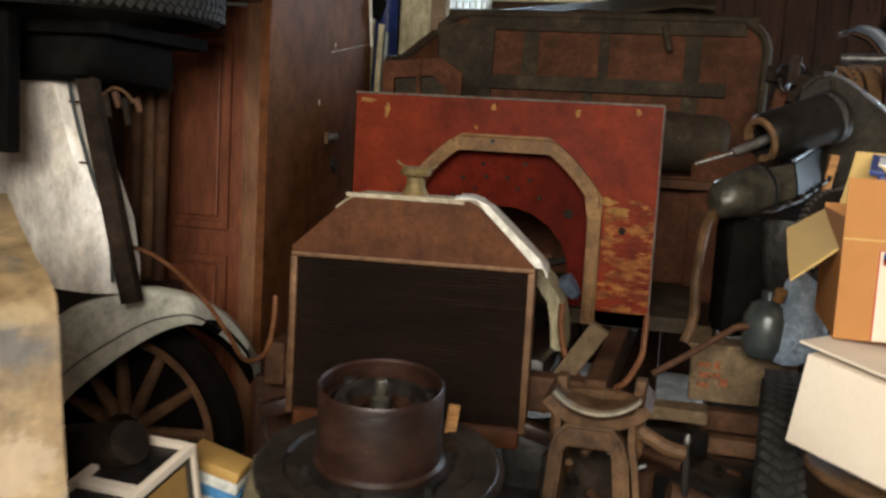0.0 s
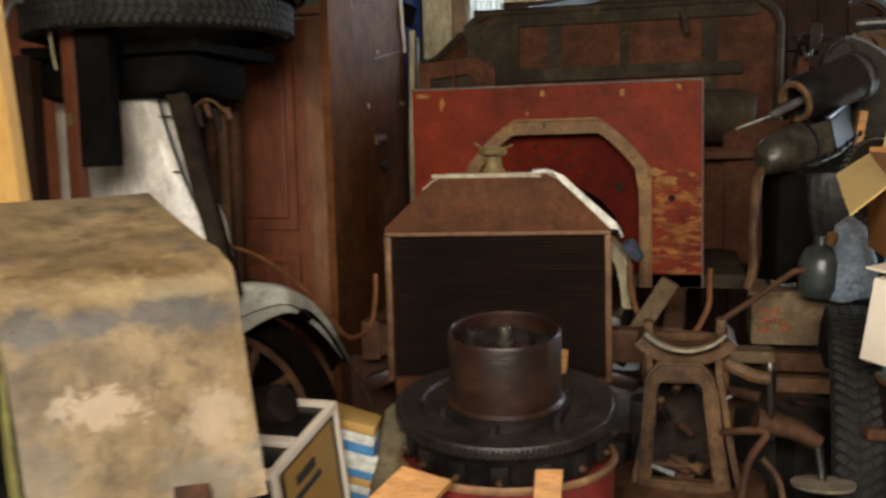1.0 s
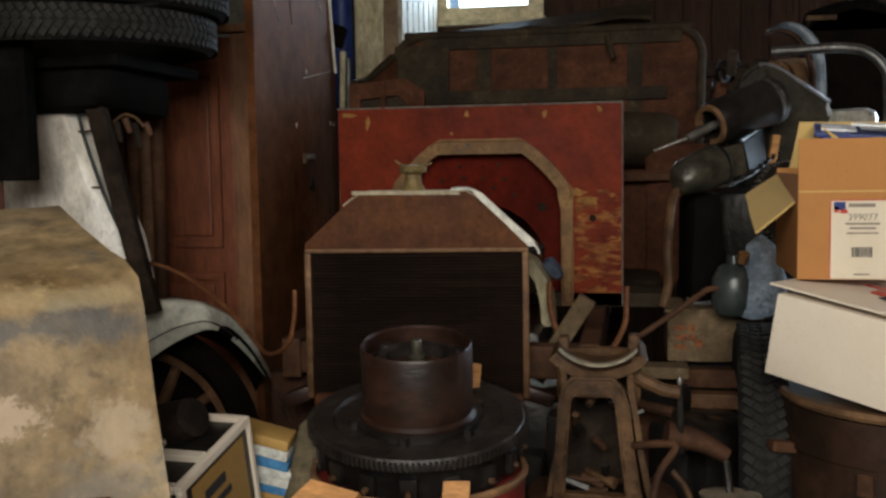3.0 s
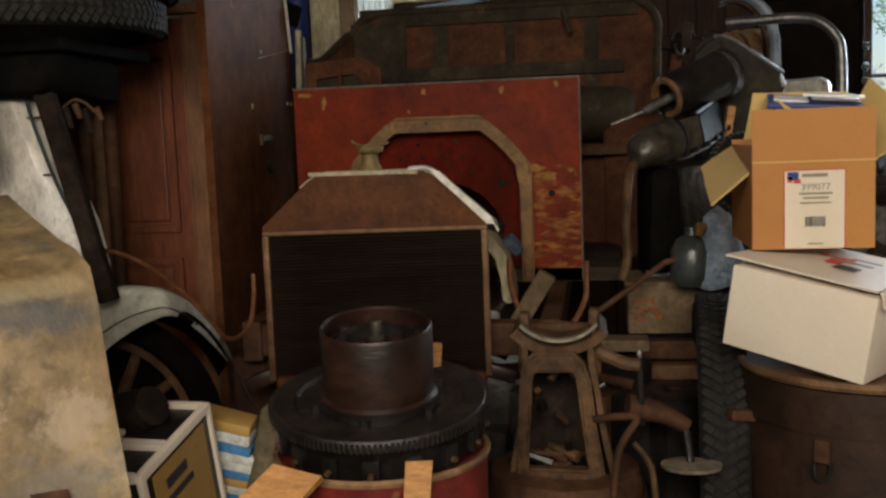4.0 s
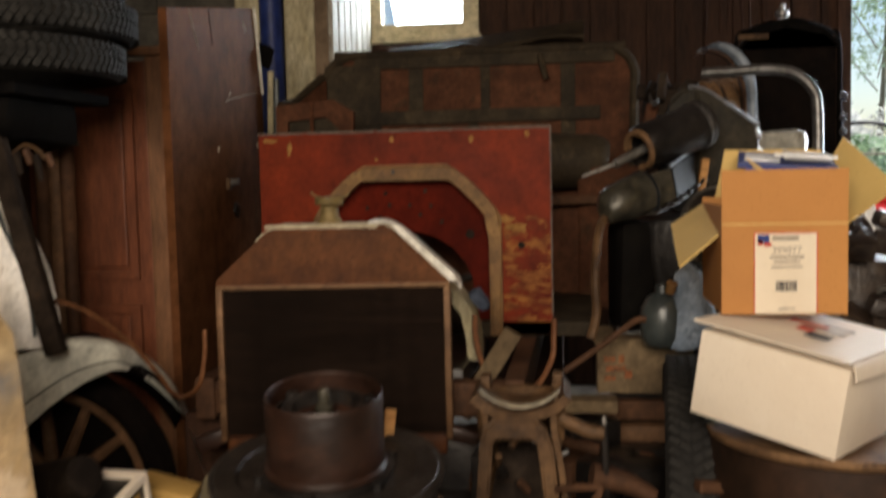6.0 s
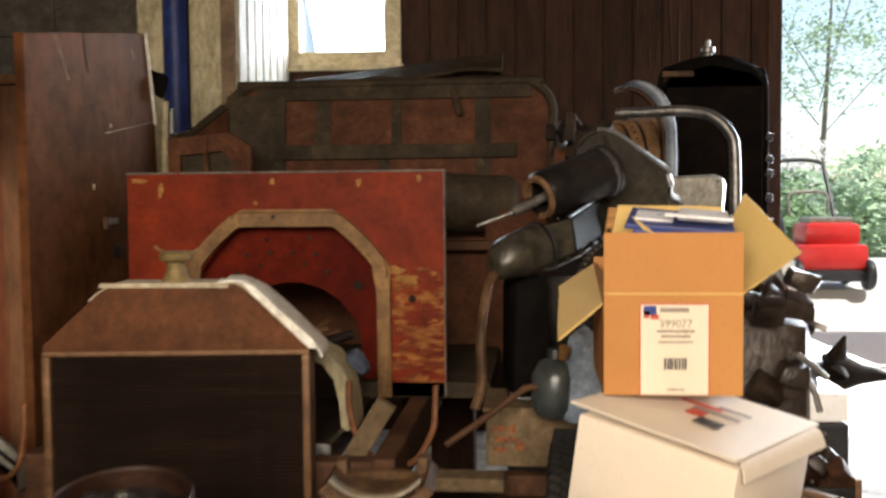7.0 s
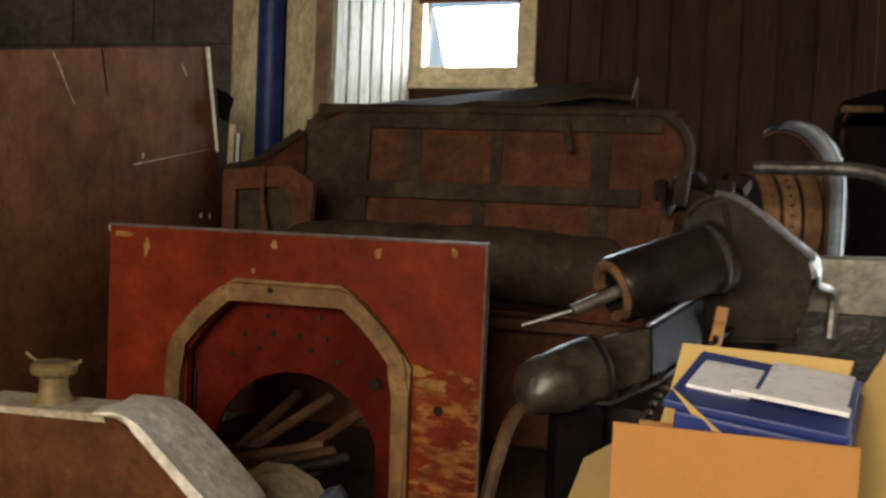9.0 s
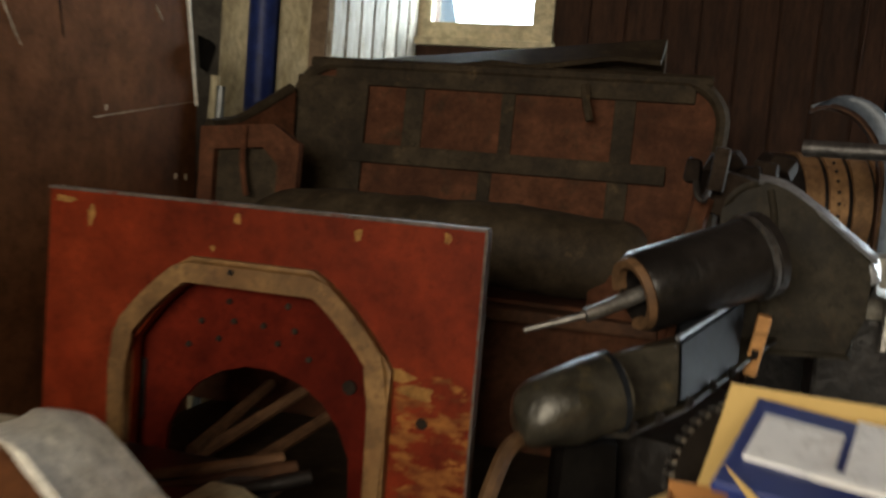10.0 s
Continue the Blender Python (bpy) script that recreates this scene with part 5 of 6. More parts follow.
# light strip painted as the daylight highlight on the dark shoulder
part("worn_ridge", wobble(sheet(B(), [[p + Vector((0.006 + 0.003 * k, 0.030 * k - 0.030, 0.007 - 0.010 * k * k + 0.002 * k)) for k in (-1.0, -0.5, 0, 0.5, 1.0)] for p in sweep[9:]], 0.006), 0.002, 25), ARM_EDGE, ax, "bright strip painted as the highlight on the shoulder", 45)
part("seam", tube(B(), [(0.868, 3.266, 1.385), (0.880, 3.264, 1.33), (0.882, 3.264, 1.25), (0.872, 3.264, 1.15)], 0.006, 8, 5), OILY_DARK, ax)
part("end_lug", wobble(box(B(), (1.045, 3.30, 1.262), (0.022, 0.05, 0.055), pose(0, 0, 0, 0, -25, 0), 0.006), 0.003, 30), ARM_EDGE, ax, "bright worn end lug", 30)
for zz in (1.272, 1.25):
    part("lug_hole", rod(B(), (1.040, 3.276, zz), (1.040, 3.272, zz), 0.004, 0.004, 8), CORE_AND_SHADE, ax)
part("clamp", wobble(box(B(), (0.775, 3.38, 1.415), (0.03, 0.05, 0.09), pose(0, 0, 0, 0, 6, 0), 0.008), 0.004, 25), ARM, ax, "", 30)
part("hook", tube(B(), [(0.735, 3.35, 1.39), (0.74, 3.34, 1.365), (0.752, 3.34, 1.355), (0.760, 3.345, 1.375)], 0.006, 8, 4), IRON, ax)
part("link", tube(B(), [(1.04, 3.31, 1.287), (1.062, 3.36, 1.262), (1.07, 3.42, 1.215), (1.11, 3.50, 1.19), (1.11, 3.50, 1.09)], 0.011, 8, 5), STEEL, ax, "bent steel link")
for i in range(6):
    p = Vector((0.72 + 0.035 * i, 3.50 + 0.03 * i, 1.41 + 0.012 * (i % 3)))
    part("lug", wobble(box(B(), p, (0.035, 0.04, 0.05), pose(0, 0, 0, 10 * i, 25 * i, 7 * i), 0.008), 0.008, 30), ARM, ax, "", 30)
part("top_plate", wobble(box(B(), (0.82, 3.50, 1.36), (0.16, 0.12, 0.09), pose(0, 0, 0, 0, 10, 20), 0.02), 0.01, 14), ARM, ax, "", 30)
part("strut", tube(B(), [(0.72, 3.42, 1.05), (0.73, 3.42, 1.25), (0.75, 3.42, 1.36)], 0.02, 8, 4), SEAT_RED, ax, "red-brown strut")
part("drip_pipe", tube(B(), [(0.578, 2.715, 1.03), (0.562, 2.68, 1.005), (0.548, 2.61, 0.9), (0.55, 2.60, 0.80), (0.535, 2.59, 0.74)], 0.012, 8, 5), RUST_TAN, ax)
part("lower_casing", wobble(box(B(), (0.82, 3.06, 0.88), (0.30, 0.42, 0.28), pose(0, 0, 0, 0, 0, -20), 0.03), 0.015, 9), IRON, ax, "black oily engine casing", 30)
part("side_casing", wobble(box(B(), (0.645, 2.86, 0.87), (0.10, 0.14, 0.30), pose(0, 0, 0, 0, 0, 15), 0.03), 0.014, 14), BLACK_AND_SHADE, ax, "near-black side casing", 40)
part("pedestal", box(B(), (0.80, 3.05, 0.37), (0.40, 0.50, 0.74), None, 0.02), IRON, ax, "", 0)
part("drive_gear", lathe(B(), [(0.06, -0.01), (0.11, -0.01), (0.11, 0.01), (0.06, 0.01), (0.06, -0.01)], Matrix.Translation((0.87, 2.80, 0.99)) @ pose(0, 0, 0, 80, 0, 30), 30), IRON, ax)

GM = Matrix.Translation((0.87, 2.80, 0.99)) @ pose(0, 0, 0, 80, 0, 30)
for i in range(44):
    a = 2 * math.pi * i / 44
    part("gear_tooth", box(B(), (0, 0, 0), (0.008, 0.007, 0.02), GM @ Matrix.Rotation(a, 4, "Z") @ Matrix.Translation((0.112, 0, 0))), STEEL, ax, "", 0)

jug = thing("jug", (0.72, 2.62, 0.715), "grey-green glazed jug standing on the wooden crate", "jug")
part("body", lathe(B(), [(0.001, 0), (0.045, 0), (0.055, 0.02), (0.055, 0.09), (0.04, 0.12), (0.02, 0.13), (0.018, 0.15), (0.001, 0.15)], Matrix.Translation((0.715, 2.66, 0.715)), 24), GLASSY, jug)
part("stopper", rod(B(), (0.73, 2.62, 0.85), (0.735, 2.61, 0.875), 0.012, 0.014, 10), WOOD_TAN, jug)
tagged(part("rag", wobble(lathe(B(), [(0.001, 0.2), (0.03, 0.18), (0.05, 0.10), (0.06, 0), (0.001, 0)], Matrix.Translation((0.785, 2.66, 0.715)), 16), 0.024, 14), PALE_RAG), "crumpled pale blue rag behind the jug", "rag")

# ---- wooden crate, tyre ----
crate = thing("wooden_crate", (0.68, 2.86, 0.36), "weathered wooden crate with faded red print", "crate")
for i, (z0, z1) in enumerate(((0.575, 0.705),)):
    part("board", wobble(box(B(), (0.675, 2.73, 0.640), (0.245, 0.018, 0.13), None, 0.004), 0.002, 12), WOOD_GREY, crate, "", 0)
for sx in (0.56, 0.79):
    part("end_board", box(B(), (sx, 2.85, 0.640), (0.016, 0.22, 0.13), None, 0.003), WOOD_GREY, crate, "", 0)
part("lid_board", box(B(), (0.675, 2.84, 0.710), (0.26, 0.24, 0.010), None, 0.002), WOOD_GREY, crate, "", 0)
for x, z, sx, sz in ((0.585, 0.665, 0.03, 0.012), (0.60, 0.64, 0.05, 0.014), (0.585, 0.615, 0.03, 0.012), (0.615, 0.665, 0.014, 0.02), (0.632, 0.625, 0.02, 0.02)):
    part("print", box(B(), (x, 2.7195, z), (sx, 0.0015, sz)), STENCIL, crate, "faded orange stencil", 0)
part("lower_board", box(B(), (0.63, 2.74, 0.53), (0.33, 0.05, 0.05), None, 0.006), RUST, crate, "", 0)
part("lower_board", box(B(), (0.60, 2.72, 0.475), (0.30, 0.06, 0.04), None, 0.006), SPOKE, crate, "", 0)
part("lower_board", box(B(), (0.52, 2.60, 0.575), (0.16, 0.08, 0.03), None, 0.006), WOOD_GREY, crate, "", 0)
part("trestle", box(B(), (0.67, 2.87, 0.23), (0.24, 0.2, 0.46), None, 0.01), IRON, crate, "", 0)
tagged(part("bent_rod", tube(B(), [(0.47, 2.58, 0.66), (0.56, 2.60, 0.72), (0.625, 2.62, 0.765), (0.66, 2.63, 0.782), (0.76, 2.63, 0.785)], 0.008, 8, 6), RUST), "long bent steel rod lying across the crate", "rod")


def tyre(name, m, r, w, label, group="", spokes=False):
    t = thing(name, m.translation, label, "tyre", group)
    prof = [(r - 0.055, -w * 0.36), (r - 0.02, -w * 0.5), (r - 0.006, -w * 0.40), (r, -w * 0.2), (r, w * 0.2), (r - 0.006, w * 0.40), (r - 0.02, w * 0.5), (r - 0.055, w * 0.36), (r - 0.06, 0), (r - 0.055, -w * 0.36)]
    part("casing", lathe(B(), prof, m, 48), RUBBER, t)
    bm = B()
    n = 92
    for i in range(n):
        a = 2 * math.pi * i / n
        for s in (-1, 1):
            for off in (0.11, 0.32):
                box(bm, (0, 0, 0), (0.006, 0.014, w * 0.22), m @ Matrix.Rotation(a + (0.03 if off > 0.2 else 0), 4, "Z") @ Matrix.Translation((r + 0.001, 0, s * w * off)) @ pose(0, 0, 0, s * 35, 0, 0))
    part("tread", bm, TREAD, t, "grey worn tread blocks", 0)
    return t


WT = Matrix.Translation((0.752, 2.46, 0.36)) @ pose(0, 0, 0, 0, 90, -4)
ty = tyre("wheel", WT, 0.355, 0.105, "black tyre with zigzag tread standing beside the drum")
part("hub", lathe(B(), [(0.001, -0.02), (0.30, -0.02), (0.30, 0.02), (0.001, 0.02)], WT, 32), IRON, ty)

# ---- behind: keg bands, blue-grey enamel guard, black radiator, tube, pale sheet ----
keg = thing("banded_drum", (1.0, 4.1, 0.9), "brown lined brake bands round a dark drum", "brake drum")
KM = frame_of((0.86, 4.06, 1.34), (1.15, 4.16, 1.34))
part("core", lathe(B(), [(0.001, 0), (0.135, 0), (0.135, 0.30), (0.001, 0.30)], KM, 32), IRON, keg)
for i, r in enumerate((0.142, 0.15, 0.158, 0.162)):
    part("brake_band", lathe(B(), [(r - 0.01, 0.06 + i * 0.055), (r, 0.06 + i * 0.055), (r, 0.105 + i * 0.055), (r - 0.01, 0.105 + i * 0.055)], KM, 36), LEATHER, keg, "worn brown band with rivets")
for i in range(9):
    a = radians(95 + i * 11)
    part("rivet", rod(B(), KM @ Vector((0.148 * math.cos(a), 0.148 * math.sin(a), 0.135)), KM @ Vector((0.154 * math.cos(a), 0.154 * math.sin(a), 0.135)), 0.005, 0.004, 6), IRON, keg)
part("support", box(B(), (1.0, 4.14, 0.6), (0.26, 0.2, 1.2), None, 0.02), IRON, keg, "", 0)
guard = thing("wheel_guard", (1.13, 3.97, 0), "pale blue-grey curved metal guard standing on edge", "guard")
ridge = smooth_path([(0.991, 3.97, 1.605), (1.032, 3.97, 1.619), (1.093, 3.97, 1.599), (1.143, 3.97, 1.542), (1.165, 3.97, 1.471), (1.170, 3.97, 1.382), (1.170, 3.97, 1.257), (1.170, 3.97, 1.10), (1.170, 3.97, 0.0)], 5)
part("band", sheet(B(), [[p + Vector((-0.040, -0.020, -0.022)), p + Vector((-0.022, -0.034, -0.010)), p + Vector((-0.006, -0.030, -0.002)), p, p + Vector((0, 0.03, 0.0)), p + Vector((-0.012, 0.05, -0.006))] for p in ridge], 0.006), OVAL, guard, "", 60)
part("inner_band", sheet(B(), [[p + Vector((-0.044, -0.012, -0.026)), p + Vector((-0.046, 0.04, -0.026))] for p in ridge], 0.006), RUST, guard, "rusty brown inside of the guard", 60)
rad2 = thing("black_radiator", (1.32, 4.65, 0.6), "tall black car radiator with a filler cap beside the door", "radiator")
part("core", slab(B(), [(1.12, 0.55), (1.505, 0.55), (1.505, 1.62), (1.46, 1.665), (1.30, 1.70), (1.16, 1.665), (1.12, 1.63)], 0.10, Matrix.Translation((0.10, 4.60, 0.05))), CORE_AND_SHADE, rad2, "", 0)
part("shell", tube(B(), [(1.19, 4.61, 0.55), (1.19, 4.61, 1.3), (1.192, 4.61, 1.68), (1.25, 4.61, 1.745), (1.40, 4.61, 1.780), (1.50, 4.61, 1.765), (1.58, 4.61, 1.728), (1.618, 4.61, 1.68), (1.622, 4.61, 1.3), (1.622, 4.61, 0.55)], 0.012, 10, 5), BLACK_AND_SHADE, rad2, "black enamelled shell")
part("top_tank", slab(B(), [(1.20, 1.66), (1.61, 1.66), (1.605, 1.69), (1.57, 1.73), (1.50, 1.762), (1.40, 1.776), (1.25, 1.742)], 0.10, Matrix.Translation((0, 4.60, 0))), BLACK_AND_SHADE, rad2, "black top tank", 0)
# thin lighter tube put where the shell's corner catches a highlight
part("bright_corner", tube(B(), [(1.49, 4.598, 1.768), (1.56, 4.598, 1.742), (1.61, 4.598, 1.70), (1.622, 4.598, 1.66)], 0.006, 8, 5), FACET, rad2, "lighter strip for the highlight on the shell's corner")
part("tank_plate", box(B(), (1.26, 4.590, 1.715), (0.13, 0.010, 0.022), None, 0.004), RUST_TAN, rad2, "", 0)
part("filler_cap", lathe(B(), [(0.001, 0), (0.02, 0), (0.02, 0.03), (0.03, 0.035), (0.03, 0.055), (0.012, 0.062), (0.012, 0.085), (0.001, 0.09)], Matrix.Translation((1.39, 4.64, 1.77)), 18), CHROME, rad2, "bright filler cap")
part("stand", box(B(), (1.41, 4.66, 0.30), (0.40, 0.14, 0.60)), IRON, rad2, "", 0)
for z in (1.45, 1.36, 1.30, 1.2, 1.1):
    part("side_clip", box(B(), (1.635, 4.61, z), (0.03, 0.05, 0.03), pose(0, 0, 0, 0, 20, 0), 0.006), IRON, rad2, "", 0)
tagged(part("bent_tube", tube(B(), [(0.93, 3.62, 1.475), (1.05, 3.58, 1.475), (1.14, 3.55, 1.473), (1.21, 3.52, 1.455), (1.262, 3.50, 1.40), (1.275, 3.49, 1.33), (1.278, 3.49, 1.1), (1.278, 3.49, 0.7)], 0.017, 12, 6), CHROME), "bent worn chrome tube rising behind the cartons", "tube")
pan = thing("pale_pan", (1.16, 3.72, 0.7), "crumpled pale sheet over a box", "sheet")
part("sheet", wobble(box(B(), (1.14, 3.68, 1.20), (0.26, 0.20, 0.14), None, 0.03), 0.02, 10), FOIL, pan, "", 40)
part("box", box(B(), (1.14, 3.70, 0.58), (0.30, 0.26, 1.12), None, 0.01), IRON, pan, "", 0)
for i in range(5):
    tagged(part("hanging_cord", tube(B(), [(1.17 + 0.06 * i, 5.40, 2.75), (1.18 + 0.05 * i, 5.39, 2.3), (1.16 + 0.055 * i + 0.02 * (i % 2), 5.39, 1.85)], 0.005, 6, 4), WOOD_DARK), "brown cord hanging on the dark wall", "cord", "hanging cords")

# ---- small engines and junk right of the cartons ----
jnk = thing("small_engine", (1.25, 2.85, 0), "black greasy small engine heaped with gears and studs", "engine")
part("block", wobble(box(B(), (1.22, 2.86, 0.72), (0.17, 0.22, 0.42), None, 0.03), 0.03, 9), GREASE, jnk, "", 30)
part("stand", box(B(), (1.22, 2.90, 0.26), (0.22, 0.26, 0.52), None, 0.01), IRON, jnk, "", 0)
random.seed(11)
for i in range(30):
    q = Vector((1.15 + 0.17 * random.random(), 2.70 + 0.2 * random.random(), 0.64 + 0.38 * random.random()))
    if i % 3 == 0:
        part("cog", lathe(B(), [(0.010, -0.008), (0.034, -0.008), (0.034, 0.008), (0.010, 0.008), (0.010, -0.008)], Matrix.Translation(q) @ pose(0, 0, 0, 90 * random.random(), 90 * random.random(), 0), 14), GREASE, jnk)
    elif i % 3 == 1:
        part("stud", tube(B(), [q, q + Vector((0.02, -0.02, random.uniform(-0.03, 0.03))), q + Vector((random.uniform(0.03, 0.09), -0.03, random.uniform(-0.05, 0.05)))], 0.008, 8, 4), STEEL if i % 2 else IRON, jnk)
    else:
        part("casting", wobble(box(B(), q, (0.07, 0.06, 0.05), pose(0, 0, 0, 40 * random.random(), 40 * random.random(), 0), 0.012), 0.012, 20), GREASE, jnk, "", 30)
wheel = thing("star_wheel", (1.78, 5.2, 0), "dark iron hub with pointed blades on a shaft", "wheel")
SM = frame_of((2.06, 5.20, 0.37), (2.50, 5.14, 0.345))
part("pedestal", box(B(), (1.76, 5.22, 0.17), (0.20, 0.20, 0.34), None, 0.01), IRON, wheel, "", 0)
part("shaft", rod(B(), SM @ Vector((0, 0, -0.36)), SM @ Vector((0, 0, 0.10)), 0.060, 0.050, 16), IRON, wheel)
part("hub", lathe(B(), [(0.001, -0.03), (0.085, -0.03), (0.10, 0.04), (0.05, 0.14), (0.02, 0.26), (0.001, 0.27)], SM, 18), ARM, wheel)
for i in range(5):
    a = 2 * math.pi * i / 5 + 0.6
    part("point", rod(B(), SM @ Vector((0.05 * math.cos(a), 0.05 * math.sin(a), 0.02)), SM @ Vector((0.19 * math.cos(a), 0.19 * math.sin(a), 0.05)), 0.06, 0.008, 8), ARM, wheel)
case = thing("black_case", (1.345, 2.9, 0), "black case with a white sheet laid over its top", "case")
part("body", box(B(), (1.345, 2.90, 0.335), (0.125, 0.20, 0.67), None, 0.008), BLACK_PLASTIC, case, "", 0)
part("cover", wobble(box(B(), (1.345, 2.90, 0.708), (0.118, 0.21, 0.070), None, 0.006), 0.003, 16), STICKER, case, "white sheet over the top", 30)
bin_ = thing("parts_crate", (1.27, 2.60, 0), "grey open crate full of greasy rusty parts", "crate")
for c, z in (((1.205, 2.60, 0.31), (0.012, 0.19, 0.62)), ((1.335, 2.60, 0.31), (0.014, 0.19, 0.62)), ((1.27, 2.511, 0.30), (0.118, 0.012, 0.60)), ((1.27, 2.689, 0.30), (0.118, 0.012, 0.60)), ((1.27, 2.60, 0.02), (0.118, 0.166, 0.03))):
    part("side", box(B(), c, z, None, 0.003), STRIP if c[0] > 1.3 else IRON, bin_, "grey worn crate side" if c[0] > 1.3 else "", 0)
random.seed(17)
for i in range(22):
    q = Vector((1.225 + 0.09 * random.random(), 2.53 + 0.14 * random.random(), 0.58 + 0.06 * random.random()))
    part("scrap", wobble(box(B(), q, (0.05, 0.04, 0.035), pose(0, 0, 0, 50 * random.random(), 50 * random.random(), 90 * random.random()), 0.008), 0.008, 30), (GREASE, RUST, DARK_RUST)[i % 3], bin_, "", 30)
part("fill", box(B(), (1.27, 2.60, 0.30), (0.115, 0.16, 0.54)), GREASE, bin_, "", 0)
redc = thing("red_cabinet", (1.39, 3.35, 0), "dark red metal cabinet with a white sheet on top", "cabinet")
part("body", box(B(), (1.385, 3.38, 0.47), (0.066, 0.20, 0.94), None, 0.006), RED_BARREL, redc, "", 0)
part("sheet", wobble(box(B(), (1.388, 3.36, 0.985), (0.040, 0.18, 0.10), pose(0, 0, 0, 0, -20, 0), 0.004), 0.003, 20), STICKER, redc, "white paper sheet", 30)

# ---- left: sheet-metal hood, cream cowl, fender and wheel ----
hood = thing("engine_hood", (-0.45, 1.45, 0.55), "weathered tan sheet-metal engine hood standing on a bench", "engine hood")
L0, L1 = Vector((-0.515, 1.215, 0.888)), Vector((-0.279, 1.448, 0.945))


def row(a, b, n=9):
    return [a.lerp(b, i / n) + Vector((0, 0, 0.0015 * math.sin(7 * i))) for i in range(n + 1)]


F0, F1 = Vector((-0.475, 1.190, 0.60)), Vector((-0.215, 1.395, 0.60))
T0, T1 = Vector((-0.60, 1.29, 0.935)), Vector((-0.372, 1.53, 0.975))
K0, K1 = Vector((-0.86, 1.53, 1.030)), Vector((-0.60, 1.75, 1.038))
Z0, Z1 = Vector((-1.02, 1.68, 0.98)), Vector((-0.76, 1.90, 0.985))
part("shell", wobble(sheet(B(), [row(F0, F1), row(F0.lerp(L0, 0.5), F1.lerp(L1, 0.5)), row(F0.lerp(L0, 0.86), F1.lerp(L1, 0.86)), row(L0 + Vector((-0.004, 0.004, -0.004)), L1 + Vector((-0.004, 0.004, -0.004))), row(L0.lerp(T0, 0.5) + Vector((0, 0, 0.006)), L1.lerp(T1, 0.5) + Vector((0, 0, 0.006))), row(T0, T1), row(T0.lerp(K0, 0.5), T1.lerp(K1, 0.5)), row(K0, K1), row(Z0, Z1)], 0.004), 0.006, 6), HOOD, hood, "", 75)
EN = Vector((-0.020, -0.006, -0.004))
# end flange; the light on it is put into its yellowish colour
part("edge_flange", sheet(B(), [[F0 + EN * 0.2, F0 + EN * 1.6 + Vector((0.004, 0.02, 0))], [F0.lerp(L0, 0.5) + EN * 0.2, F0.lerp(L0, 0.5) + EN * 1.3 + Vector((0, 0.02, 0))], [L0 + EN * 0.2, L0 + EN * 0.5 + Vector((0, 0.01, -0.01))]], 0.003), OLIVE_EDGE, hood, "olive yellow end flange, coloured as lit", 30)
IN = Vector((0.012, 0.016, -0.012))
# black sheet added for the shade inside the hood's open end
part("end_panel", sheet(B(), [[F0 + IN, Vector((F0.x, F0.y, 0.0)) + IN], [L0 + IN, L0.lerp(Vector((-0.75, 1.43, 0.0)), 1.0) + IN], [T0 + IN, Vector((-0.80, 1.48, 0.0)) + IN], [K0 + IN, Vector((K0.x, K0.y, 0.0)) + IN], [Z0 + IN, Vector((Z0.x, Z0.y, 0.0)) + IN]], 0.006), BLACK_AND_SHADE, hood, "black sheet filling the hood's dark open end", 0)
part("rust_hole", wobble(sheet(B(), [[F0.lerp(F1, u).lerp(L0.lerp(L1, u), v) + Vector((0.003, -0.004, 0.001)) for u in (0.60, 0.68, 0.76)] for v in (0.0, 0.05, 0.1)], 0.001), 0.006, 40), RUST, hood, "rusted spot", 0)
part("bench", box(B(), (-0.62, 1.55, 0.30), (0.34, 0.36, 0.60), pose(0, 0, 0, 0, 0, 45)), IRON, hood, "dark bench below the hood", 0)

cowl = thing("car_cowl", (-0.95, 2.42, 0.4), "cream white painted car cowl panel with rusty seams", "car body")
bm = sheet(B(), [[Vector((x0 + (x1 - x0) * u, 2.39 + 0.09 * (1 - u) ** 1.3 + 0.10 * max(0, u - 0.82) ** 1.5 * 10, z)) for u in (0, 0.2, 0.4, 0.6, 0.75, 0.85, 0.92, 0.97, 1)] for z, x0, x1 in ((1.28, -1.30, -0.94), (1.20, -1.30, -0.915), (1.05, -1.30, -0.86), (0.93, -1.30, -0.81), (0.82, -1.30, -0.79), (0.745, -1.30, -0.79))], 0.012)
part("panel", bm, COWL, cowl, "", 40)
for z in (1.205, 1.06):
    part("seam", tube(B(), [(-1.29, 2.485, z - 0.01), (-1.05, 2.43, z), (-0.89, 2.395, z + 0.002)], 0.003, 6, 4), RUST, cowl)
part("brace", box(B(), (-0.822, 2.365, 1.06), (0.048, 0.03, 0.66), pose(0, 0, 0, 0, -14, 0), 0.004), ARM, cowl, "black iron brace", 0)
# greenish tube painted as a glint along the cowl's edge
part("shade_edge", tube(B(), [(-0.945, 2.39, 1.28), (-0.918, 2.385, 1.18), (-0.868, 2.38, 1.04), (-0.82, 2.38, 0.92), (-0.805, 2.38, 0.78)], 0.005, 6, 4), GLASSY, cowl, "greenish line painted as the edge's glint")
part("sill", box(B(), (-1.12, 2.78, 0.55), (0.5, 0.12, 0.34), None, 0.02), IRON, cowl, "", 0)
part("leg", box(B(), (-1.12, 2.78, 0.2), (0.3, 0.1, 0.4), None, 0.02), IRON, cowl, "", 0)
fen = thing("front_wheel", (-0.75, 2.5, 0), "wooden-spoked wheel under a pale grey fender", "car wheel")
